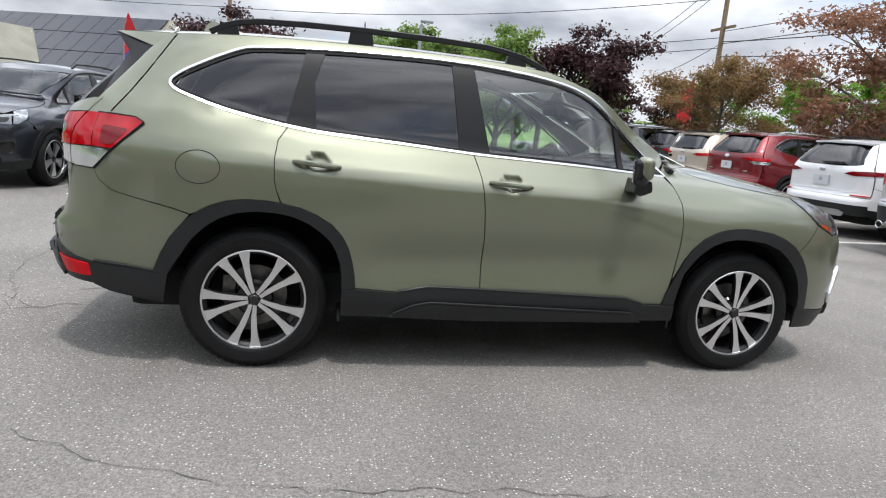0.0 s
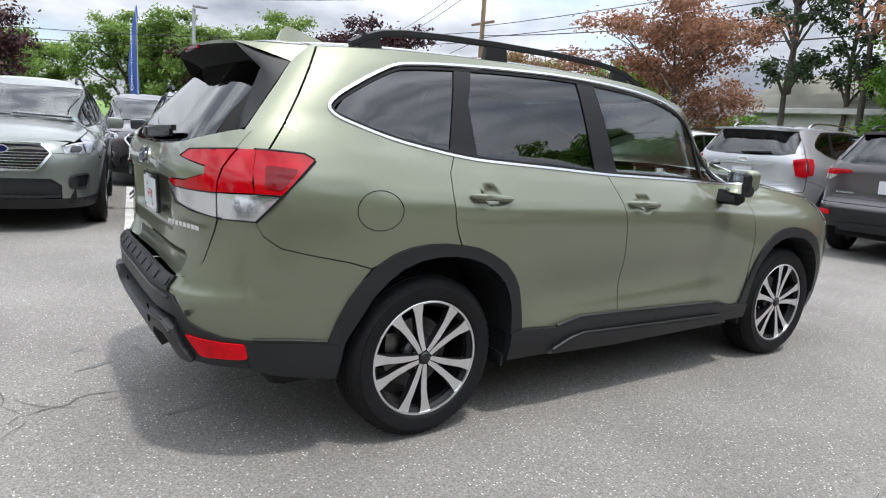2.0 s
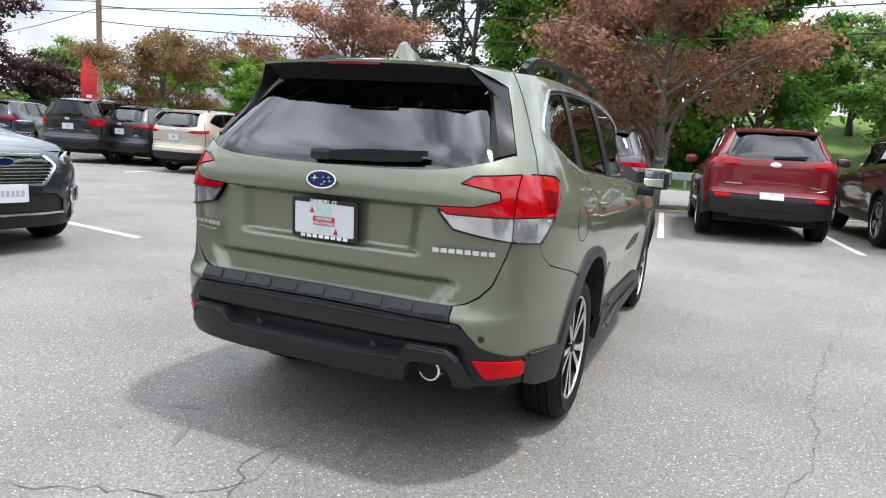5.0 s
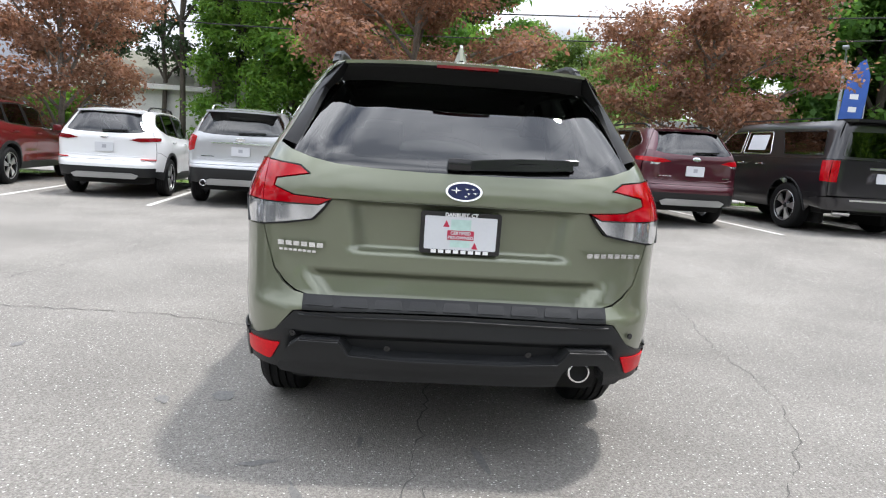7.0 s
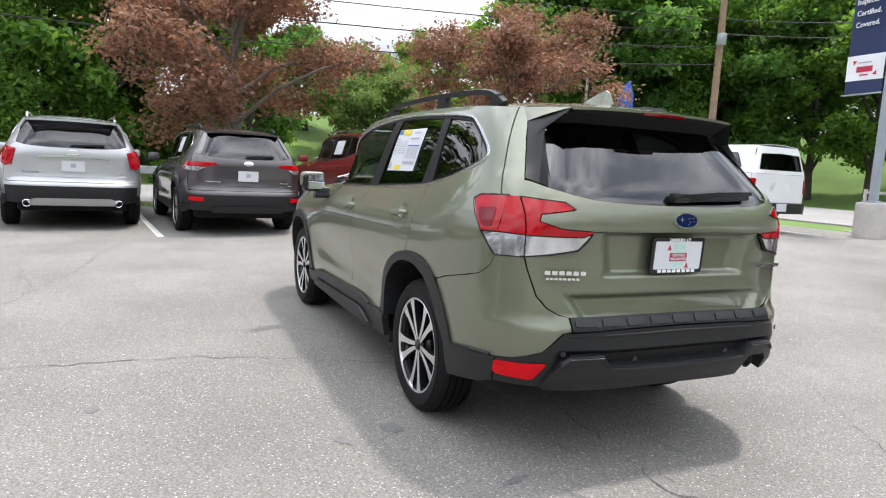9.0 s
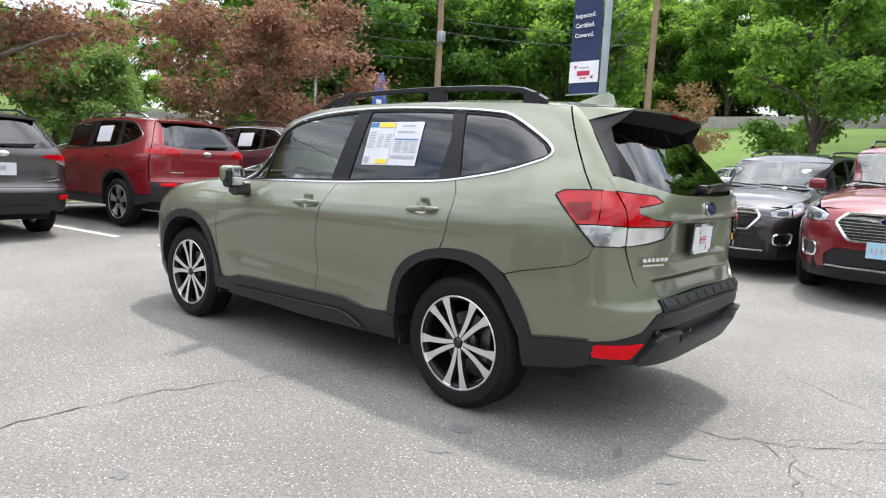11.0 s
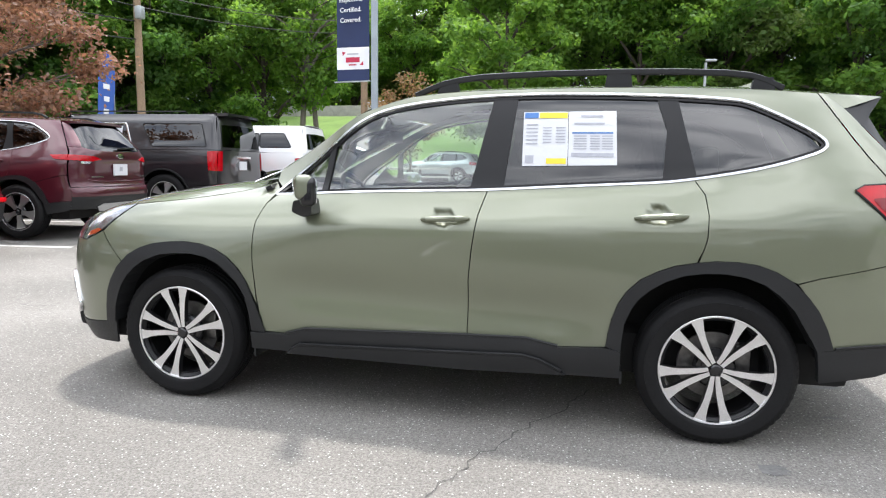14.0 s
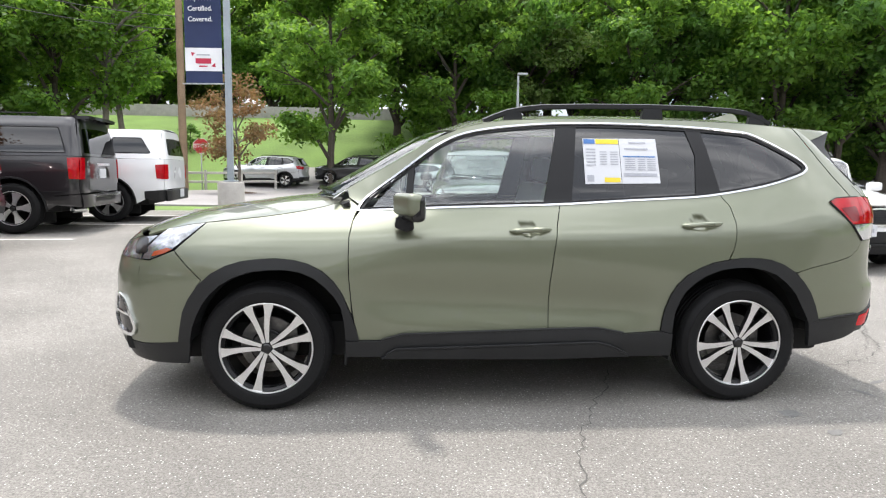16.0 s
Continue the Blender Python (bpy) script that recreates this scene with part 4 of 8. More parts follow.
    low = [(0, .497), (.2, .499), (.385, .510), (.425, .560), (.565, .556), (.605, .53), (.66, .42), (.645, .404), (.3, .396), (-.3, .396), (-.40, .40)] + list(reversed(hole))[1:-1] + [(-.59, .404), (-.645, .404), (-.66, .42), (-.605, .53), (-.565, .556), (-.425, .560), (-.385, .510), (-.2, .499)]
    add("valance", low, b.rear(lambda y, z: .032 - .014 * ease(.47, .40, z)), edge=.06, outward=REARWARD, step=.04)
    add("bumper_pad", both([(0, .713), (.3, .711), (.568, .707), (.568, .657), (.3, .664), (0, .667)]), b.rear(.010), edge=.02, outward=REARWARD)
    ridge, brow = b.skins.setdefault("valance_ridge_v", Skin()), b.skins.setdefault("pad_ridge_v", Skin())
    crest = [(.60, .520), (.57, .546), (.43, .549), (.392, .499), (.2, .489), (0, .487)]
    crest = crest + [(-y, z) for y, z in reversed(crest[:-1])]
    ribbon(ridge, [b.rear(.026)(y, z) for y, z in crest], .026, .010, up=(-.55, 0, 1))
    ribbon(brow, [b.rear(.008)(y, .640 - .012 * abs(y)) for y in (-.58, -.4, -.2, 0, .2, .4, .58)], .010, .008, up=(-.5, 0, 1))
    # spoiler over the glass
    plan = [(-1.775, b.y_at(-1.775, 1.594) - .002), (-1.908, .5 * b.y_at(-1.775, 1.594) + .235 + .008), (-2.045, .47), (-2.062, .40), (-2.078, .25), (-2.085, 0)]
    plan = plan + [(x, -y) for x, y in reversed(plan[:-1])]
    add("spoiler", plan, b.roof, edge=.012, outward=UPWARD)
    under = b.skins.setdefault("spoiler_underside", Skin())
    rim = [(-2.040, .462), (-2.056, .40), (-2.072, .25), (-2.079, 0), (-2.072, -.25), (-2.056, -.40), (-2.040, -.462)]
    v, fc = [], []
    for k, (x, y) in enumerate(rim):
        z = b.roof(x, y)[2] - .008
        gx = b.rear_at(y * 1.08, 1.53) + .10 * .31 + .02
        v += [(x, y, z), (x + .006, y, z - .012), (x + .03, y * 1.01, z - .016), (gx, y * 1.08, 1.525)]
        if k:
            fc += [(4 * k + j, 4 * k + j + 1, 4 * k + j - 3, 4 * k + j - 4) for j in range(3)]
    under.add(v, fc)


def nose(b):
    """The front: headlamps, grille and bumper."""
    add, fs = b.add, b.split_front
    yf = lambda z: b.y_at(fs(z), z)
    for s in (1, -1):
        f = (lambda q: q) if s > 0 else mirror_y
        lamp = [(1.664, 1.022), (1.775, 1.006), (1.88, .985), (fs(.955), .955), (fs(.89), .89), (fs(.825), .825), (1.955, .824), (1.82, .884), (1.72, .968)]
        add("headlight" + "_lr"[s], lamp, b.side(s, .003), gap=.003)
        add("headlight" + "_lr"[s], f([(yf(.953), .953), (.60, .93), (.52, .90), (.55, .83), (yf(.822), .822)]), b.front(.003), gap=.002, outward=FORWARD)
        bump = [(yf(z), z) for z in (.8215, .80, .72, .64, .56, .48, .40, .36)] + [(.52, .36), (.52, .50), (.43, .572), (0, .572), (0, .655), (.31, .655), (.44, .832), (.55, .826)]
        add("front_bumper_" + "_lr"[s], f(bump), b.front(), gap=0, outward=FORWARD)
    add("front_bumper_l", both([(0, .966), (.40, .958), (.585, .944), (.517, .902), (.547, .833), (.442, .837), (.352, .925), (0, .925)]), b.front(), outward=FORWARD)
    add("grille", both([(0, .927), (.354, .927), (.446, .834), (.312, .653), (0, .653)]), b.front(-.02), outward=FORWARD)
    add("front_intake", both([(0, .574), (.434, .574), (.523, .50), (.523, .37), (0, .37)]), b.front(-.015), outward=FORWARD)
    add("front_lower_bumper", both([(0, .375), (.5, .355), (yf(.355), .355), (yf(.30), .30), (yf(.25), .25), (0, .25)]), b.front(.004), outward=FORWARD)


def cabin(car, b, seat_mat, fine=True):
    """Seats, dashboard and floor behind the glass."""
    q = lambda x, y, z: b.out((x, y, z))
    for x, z, size, r in ((0, .36, (3.9, 1.36, .22), .06), (0, .37, (1.78, 1.64, .16), .04), (1.93, .40, (.44, 1.3, .22), .06), (-1.98, .44, (.42, 1.46, .10), .04), (-1.3, .62, (1.3, 1.05, .45), .05), (1.45, .66, (1.2, 1.05, .5), .05)):
        part("underbody", block(Skin(), q(x, 0, z), (size[0] * b.s[0], size[1] * b.s[1], size[2]), r), M_DARK, car)
    dash = Skin()
    block(dash, q(.78, 0, .99), (.42 * b.s[0], 1.36 * b.s[1], .24), .07)
    part("dashboard", dash, M_DASH, car)
    for y in (.37, -.37):
        seat = Skin()
        block(seat, q(-.02, y, .66), (.5, .48, .16), .06)
        block(seat, q(-.33, y, .96), (.15, .46, .58), .06, Matrix.Rotation(radians(-14), 4, "Y"))
        block(seat, q(-.44, y, 1.34), (.10, .25, .17), .045, Matrix.Rotation(radians(-10), 4, "Y"))
        part("front_seat", seat, seat_mat, car)
        if fine:
            back = Skin()
            block(back, q(-1.24, y, 1.03), (.14, .54, .38), .06, Matrix.Rotation(radians(-18), 4, "Y"))
            block(back, q(-1.32, y, 1.28), (.09, .24, .15), .04)
            part("rear_seat", back, seat_mat, car)
    if fine:
        part("rear_bench", block(Skin(), q(-.95, 0, .66), (.5, .88, .14), .05), seat_mat, car)
        ring = Skin()
        tube(ring, [Vector(q(.50, .37, 1.03)) + Matrix.Rotation(radians(-65), 3, "Y") @ Vector((.185 * math.cos(a), .185 * math.sin(a), 0)) for a in [i * math.pi / 12 for i in range(25)]], .015, 8)
        block(ring, q(.53, .37, 1.02), (.06, .2, .08), .02)
        part("steering_wheel", ring, M_DASH, car)
        part("inner_mirror", block(Skin(), q(.40, 0, 1.42), (.03, .24, .07), .015), M_DASH, car)
        for y in (.75, -.75):
            part("door_trim", block(Skin(), q(.15, y, .91), (.8, .04, .24), .015), M_DASH, car)


def on_rear(b, y, z, off=0.0):
    """The pose of a flat thing on the tail: its x runs to the right as seen from behind, its y up."""
    p = Vector(b.rear(off)(y, z))
    e = .01
    dy, dz = Vector(b.rear(off)(y - e, z)) - Vector(b.rear(off)(y + e, z)), Vector(b.rear(off)(y, z + e)) - Vector(b.rear(off)(y, z - e))
    ux = dy.normalized()
    n = ux.cross(dz).normalized()
    uy = n.cross(ux)
    return Matrix.Translation(p) @ Matrix((ux, uy, n)).transposed().to_4x4()


def flat(points, depth=.003):
    """A thin plate with this outline, in its own x and y."""
    return prism(Skin(), points, lambda u, v, d: (u, v, -d), depth)


def rect(w, h, cx=0.0, cy=0.0):
    return [(cx - w / 2, cy - h / 2), (cx + w / 2, cy - h / 2), (cx + w / 2, cy + h / 2), (cx - w / 2, cy + h / 2)]


def letters_as_bars(name, parent, m, wide, high, count, material, label):
    """A word on a badge, as a row of plain bars."""
    sk, pitch = Skin(), wide / count
    for k in range(count):
        x = -wide / 2 + pitch * (k + .5)
        prism(sk, rounded(rect(pitch * .78, high, x), high * .08), lambda u, v, d: (u, v, .004 - d), .004)
    return part(name, sk, material, parent, label, m=m)


def badge(parent, m, rx, ry):
    oval = part("badge", prism(Skin(), ellipse(0, 0, rx, ry, 32), lambda u, v, d: (u, v, .008 - d), .008), M_CHROME, parent, "chrome-rimmed blue oval badge", m=m)
    part("badge_field", flat(ellipse(0, 0, rx * .88, ry * .84, 32), .002), M_BADGE_BLUE, oval, m=Matrix.Translation((0, 0, .0095)))
    stars = Skin()
    for cx, cy, r in ((-.42, .1, .30), (.15, .25, .13), (.5, .25, .13), (.25, -.2, .13), (.6, -.15, .13), (.1, -.5, .13)):
        for w, h in ((r, r * .16), (r * .16, r)):
            prism(stars, [(cx * rx - w * rx, cy * ry), (cx * rx, cy * ry - h * ry * 1.2), (cx * rx + w * rx, cy * ry), (cx * rx, cy * ry + h * ry * 1.2)], lambda u, v, d: (u, v, .0115 - d), .002)
    part("badge_mark", stars, M_CHROME, oval)


# ---- the green estate car that the walk goes round ----
def green_car():
    car = thing("car", "sage green metallic five-door estate car with black cladding", "car")
    b = Body(step=.045)
    b.dents = ((-.085, 1.006), (-1.055, 1.041))
    shell(b, M_GREEN)
    tail(b)
    nose(b)
    finish(b, car, looks_of(M_GREEN))
    cabin(car, b, M_SEAT)
    wheels = wheel_parts(.352, .225, .248)
    for x, y, ph in ((1.335, -.752, 44), (-1.335, -.752, 8), (1.335, .752, 64), (-1.335, .752, 18)):
        fit_wheel(car, wheels, x, y, .352, ph)
        part("brake_caliper", block(Skin(), (x - .125, y * .985, .385), (.07, .07, .15), .02), M_DISC, car, "grey brake caliper")
    for x in (1.335, -1.335):
        for s in (1, -1):
            well = Skin()
            rim_pts = [(x + (px - x) * 1.015, .36 + (pz - .36) * 1.015) for px, pz in (ARCH_IN_F if x > 0 else ARCH_IN_R)]
            n = len(rim_pts)
            arc = [(px, s * yy, pz) for yy in (.80, .46) for px, pz in rim_pts]
            well.add(arc, [(i, i + 1, i + 1 + n, i + n) for i in range(n - 1)] + [tuple(range(n, 2 * n))])
            part("wheel_housing", well, M_DARK, car)
            part("air_flap", block(Skin(), (.912 if x > 0 else -.922, s * .78, .285), (.012, .14, .06), .004), M_BLACK_PLASTIC, car)
    for s in (1, -1):
        # door handles with their scooped recesses
        for x0, x1, z0, z1 in ((.022, -.205, .997, 1.008), (-.952, -1.175, 1.030, 1.044)):
            bar = Skin()
            pts = []
            for k in range(9):
                t = k / 8
                x, z = x0 + (x1 - x0) * t, z0 + (z1 - z0) * t
                pts.append((x, s * (b.y_at(x, z) + .006 + .030 * math.sin(math.pi * t) ** .5), z))
            tube(bar, pts, [.008, .013, .0145, .0145, .0145, .0145, .0145, .013, .008], 10)
            part("door_handle", bar, M_GREEN, car)
        # mirror: painted cap over a black housing, on a black foot
        mir = Skin()
        swept = Matrix.Rotation(radians(s * 28), 4, "Z")
        block(mir, (.562, s * .968, 1.122), (.075, .190, .140), .035, swept, segs=4)
        house = part("door_mirror", mir, M_GLOSS_BLACK, car, "gloss black mirror housing")
        capm = Skin()
        block(capm, (.580, s * .972, 1.142), (.090, .200, .118), .044, swept, segs=6)
        part("mirror_cap", capm, M_GREEN, house, "green painted cap")
        foot = Skin()
        prism(foot, rounded([(.585, .995), (.650, 1.02), (.640, 1.075), (.555, 1.085), (.545, 1.01)], .012), lambda u, v, d, s=s: (u, s * (.950 - d), v), .11)
        part("mirror_foot", foot, M_GLOSS_BLACK, house)
        part("mirror_glass", block(Skin(), Vector((.562, s * .968, 1.126)) + swept @ Vector((-.0375, 0, 0)), (.006, .160, .112), .0025, swept), M_MIRROR, house)
        # roof rail on three feet
        rail = Skin()
        path = [(.13, 1.612), (.06, 1.642), (-.012, 1.668), (-.10, 1.686), (-.211, 1.699), (-.5, 1.709), (-.855, 1.713), (-1.15, 1.709), (-1.36, 1.700), (-1.46, 1.687), (-1.53, 1.664), (-1.60, 1.628)]
        ribbon(rail, [(x, s * .555, z - .012) for x, z in path], .036, .020, up=(0, s * .25, 1))
        ribbon(rail, [(x, s * .555, z - .010) for x, z in path], .036, .010, up=(0, -s * .25, -1))
        ob = part("roof_rail", rail, M_BLACK_PLASTIC, car, "matt black roof rail")
        for x0, x1 in ((.02, -.10), (-.80, -.94), (-1.46, -1.57)):
            ft = Skin()
            prism(ft, [(x0, 1.60), (x1, 1.60), (x1 + .015, 1.70 - (.03 if x0 > -.5 or x0 < -1 else 0)), (x0 - .015, 1.70 - (.03 if x0 > -.5 or x0 < -1 else 0))], lambda u, v, d, s=s: (u, s * (.54 + d), v), .03)
            part("rail_foot", ft, M_BLACK_PLASTIC, ob)
        # fog lamp surround
        fog = Skin()
        loop = rounded([(2.195, .62), (2.125, .60), (2.055, .44), (2.085, .395), (2.20, .40), (2.235, .50)], .03)
        ribbon(fog, [(x, s * (b.y_at(x, z) + .004), z) for x, z in loop], .022, .012, True, up=(.5, s, 0))
        ribbon(fog, [(x, s * (b.y_at(x, z) + .004), z) for x, z in ((2.22, .51), (2.15, .515), (2.10, .51))], .016, .010, up=(.5, s, 0))
        part("fog_lamp_surround", fog, M_CHROME, car, "satin silver bracket")
        dark = Skin()
        sheet(dark, inset(loop, .008), b.side(s, .002), .03, 0, lambda p: (0, p.y, 0))
        part("fog_lamp_recess", dark, M_GLOSS_BLACK, car)
        amber = Skin()
        sheet(amber, [(1.925, .868), (1.85, .890), (1.825, .884), (1.87, .860), (1.94, .843)], b.side(s, .006), .03, .004, lambda p: (0, p.y, 0))
        part("side_marker", amber, M_AMBER, car, "amber lens")
        eye = Skin()
        sheet(eye, rounded([(2.06, .925), (1.99, .94), (1.965, .86), (2.05, .848)], .02), b.side(s, .005), .03, .003, lambda p: (0, p.y, 0))
        part("headlamp_lens", eye, M_GLOSS_BLACK, car)
    fuel = Skin()
    ring = ellipse(-1.600, .988, .097, .076, 40)
    ribbon(fuel, b.line(ring, b.side(-1, -.001)), .004, .002, True, up=(0, -1, 0))
    part("fuel_flap", fuel, M_DARK, car, "round flush fuel flap seam")
    # wiper, cap, badge, lettering and plate
    wip = Skin()
    ribbon(wip, [b.rear(.016)(y, z) for y, z in ((.03, 1.215), (-.05, 1.222), (-.20, 1.234), (-.42, 1.241))], .022, .02, up=REARWARD)
    ribbon(wip, [b.rear(.012)(y, z) for y, z in ((.03, 1.206), (-.10, 1.212), (-.25, 1.216), (-.40, 1.226))], .03, .016, up=REARWARD)
    block(wip, b.rear(.012)(.02, 1.213), (.05, .09, .045), .015)
    part("rear_wiper", wip, M_GLOSS_BLACK, car)
    badge(car, on_rear(b, 0, 1.121, .004), .068, .036)
    letters_as_bars("letter_bar", car, on_rear(b, .59, .893, .002), .185, .017, 6, M_CHROME, "silver badge lettering")
    letters_as_bars("letter_bar", car, on_rear(b, .60, .868, .002), .15, .009, 8, M_CHROME, "silver badge lettering")
    letters_as_bars("letter_bar", car, on_rear(b, -.59, .909, .002), .235, .017, 8, M_CHROME, "silver badge lettering")
    pm = on_rear(b, 0, .964, -.030) @ Matrix.Translation((0, 0, .006))
    plate = part("licence_plate", prism(Skin(), rounded(rect(.302, .158), .012), lambda u, v, d: (u, v, .008 - d), .012), M_GLOSS_BLACK, car, "dealer plate in a black frame", m=pm)
    part("plate_sheet", flat(rounded(rect(.27, .125), .006), .002), M_PAPER, plate, m=Matrix.Translation((0, 0, .0105)))
    for me, mt, x, y in ((text_mesh("DANBURY, CT", .019, .0004, .0006), M_WHITE, 0, .069), (text_mesh("CERTIFIED", .0165, .0003, .0005), M_PAPER, 0, .001), (text_mesh("PRE-OWNED", .0165, .0003, .0005), M_PAPER, 0, -.016)):
        part("plate_lettering", me, mt, plate, smooth=0, m=Matrix.Translation((x, y, .0135)))
    part("plate_panel", flat(rect(.10, .036, 0, -.007), .001), M_RED_INK, plate, m=Matrix.Translation((0, 0, .0118)))
    part("plate_panel", flat(rect(.075, .105, 0, .0), .0006), M_MINT, plate, m=Matrix.Translation((0, 0, .0110)))
    for x, y in ((-.055, .035), (.055, -.045)):
        part("plate_corner", flat([(x - .012, y - .012), (x + .012, y - .012), (x, y + .014)], .0006), M_RED_INK, plate, m=Matrix.Translation((0, 0, .0112)))
    bar = Skin()
    for k in range(8):
        prism(bar, rect(.0195, .0125, -.098 + .028 * k, -.0705), lambda u, v, d: (u, v, .011 - d), .003)
    part("plate_lettering", bar, M_WHITE, plate, "white name on the plate frame")
    brake = Skin()
    ribbon(brake, [(-2.081 - .004 * (1 - (y / .12) ** 2), y, 1.5835 - .002 * abs(y)) for y in (-.118, -.06, 0, .06, .118)], .014, .012, up=REARWARD)
    part("brake_light", brake, M_DARK_RED, car, "high brake light")
    for k in range(9):
        y = -.506 + .1265 * k
        rib = sheet(Skin(), rounded([(y - .052, .672), (y + .052, .672), (y + .046, .700), (y - .046, .700)], .006), b.rear(.0145), .06, .006, REARWARD)
        part("pad_rib", rib, M_BLACK_PLASTIC, car)
    for y, z in ((.60, .565), (-.68, .60), (.25, .53), (-.28, .53)):
        eye = Skin()
        lathe(eye, [(.002, .0), (.011, .0), (.012, .006), (.002, .006)], 14)
        part("parking_sensor", eye, M_GLOSS_BLACK, car, m=on_rear(b, y, z, .006) @ Matrix.Rotation(radians(90), 4, "X"))
    pipe = lathe(Skin(), [(.036, 0), (.043, .003), (.044, .02), (.044, .20), (.036, .20), (.036, .01)], 28)
    part("exhaust_pipe", pipe, M_CHROME, car, "chrome exhaust pipe", m=Matrix.Translation((-2.276, -.495, .450)) @ Matrix.Rotation(radians(-90), 4, "Z"))
    part("exhaust_bore", lathe(Skin(), [(.001, .02), (.0358, .02), (.0358, .19), (.001, .19)], 24), M_DARK, car, m=Matrix.Translation((-2.276, -.495, .450)) @ Matrix.Rotation(radians(-90), 4, "Z"))
    finn = Skin()
    prof = [(-1.45, .002), (-1.50, .03), (-1.60, .06), (-1.66, .075), (-1.69, .06), (-1.72, .0)]
    zr = b.roof(-1.6, 0)[2]
    verts, faces = [], []
    for x, h in prof:
        wdt = .035 * (1 - .2 * abs((x + 1.6) / .12))
        verts += [(x, -wdt, zr - .012), (x, -.006, zr + h), (x, .006, zr + h), (x, wdt, zr - .012)]
    for i in range(len(prof) - 1):
        for j in range(3):
            faces.append((4 * i + j, 4 * i + j + 1, 4 * i + 5 + j, 4 * i + 4 + j))
    finn.add(verts, faces)
    part("roof_aerial", finn, M_GREEN, car, "sage green shark-fin aerial")
    # front wiper arms and cowl
    cowl = Skin()
    sheet(cowl, [(.93, .66), (1.02, .45), (1.075, .2), (1.085, 0), (1.075, -.2), (1.02, -.45), (.93, -.66), (.90, -.66), (.90, .66)], lambda x, y: (x, y, b.hood(x, y)[2] - .004), .1, .02, UPWARD)
    part("cowl", cowl, M_BLACK_PLASTIC, car)
    wf = Skin()
    for y0, y1 in ((.55, -.02), (-.05, -.55)):
        tube(wf, [tuple(Vector(b.shield(y0 + (y1 - y0) * t, 1.172 + .02 * t)) + Vector((.015, 0, .02))) for t in (0, .25, .5, .75, 1)], .009, 6)
    part("front_wiper", wf, M_GLOSS_BLACK, car)
    return car, b


M_MIRROR = mat("mirror_glass", (0.55, 0.57, 0.58), 0.02, 1.0)
M_GALV_TRIM = mat("silver_trim", (0.42, 0.43, 0.44), 0.35, 0.8, grain=(80, 0.06))
M_REFLECTOR = mat("red_reflector", (0.55, 0.004, 0.010), 0.3, grain=(220, 0.2), stain=(20, 0.15), spec=0.15)
M_AMBER_PLATE = mat("amber_plate", (0.52, 0.27, 0.015), 0.5)
M_PALE_BLUE = mat("pale_blue_plate", (0.34, 0.52, 0.66), 0.5)
M_MINT = mat("mint_print", (0.45, 0.62, 0.58), 0.5)
car, BODY = green_car()

# price sheet taped inside the rear window
sheet_ob = thing("window_sticker", "white and yellow price sheet taped inside the car window", "sign")
pf = BODY.side(1, -.006)
sk = sheet(Skin(), [(-.429, 1.514), (-.640, 1.516), (-.645, 1.259), (-.433, 1.255)], pf, .1, .002, (0, 1, 0))
page = part("page", sk, M_PAPER, sheet_ob)
sk = sheet(Skin(), [(-.643, 1.516), (-.862, 1.518), (-.871, 1.263), (-.648, 1.259)], pf, .1, .002, (0, 1, 0))
part("page", sk, M_PAPER, sheet_ob)


def ink(x0, x1, z0, z1, material, name="print_bar"):
    s = sheet(Skin(), [(x0, z0), (x1, z0), (x1, z1), (x0, z1)], BODY.side(1, -.0035), .1, 0, (0, 1, 0))
    part(name, s, material, page)


ink(-.505, -.637, 1.483, 1.510, M_YELLOW), ink(-.435, -.500, 1.483, 1.510, M_BLUE_INK), ink(-.545, -.637, 1.266, 1.292, M_YELLOW)
for k in range(6):
    ink(-.445, -.50, 1.455 - k * .018, 1.449 - k * .018, M_GREY_INK), ink(-.525, -.565, 1.44 - k * .014, 1.435 - k * .014, M_GREY_INK), ink(-.585, -.63, 1.44 - k * .014, 1.435 - k * .014, M_GREY_INK)
    ink(-.67, -.73, 1.40 - k * .012, 1.395 - k * .012, M_GREY_INK), ink(-.745, -.79, 1.40 - k * .012, 1.395 - k * .012, M_GREY_INK), ink(-.80, -.85, 1.40 - k * .012, 1.395 - k * .012, M_GREY_INK)
ink(-.70, -.80, 1.487, 1.497, M_GREY_INK), ink(-.67, -.81, 1.452, 1.461, M_GREY_INK), ink(-.66, -.85, 1.409, 1.416, M_BLUE_INK), ink(-.66, -.855, 1.30, 1.318, M_GREY_INK), ink(-.445, -.485, 1.268, 1.305, M_GREY_INK)

# ---- ground ----
def ground_z(x, y):
    """The lot is level round the car and climbs gently towards the road corner."""
    y0 = 3.0 + (-1.0 - 3.0) * ease(1.0, 6.0, x)
    d = max(0.0, -y - y0)
    h = .042 * d * ease(0, 2.0, d)
    return (h if h < .22 else .22 + .05 * (1 - math.exp((.22 - h) / .05))) * ease(-9.0, -1.0, x)


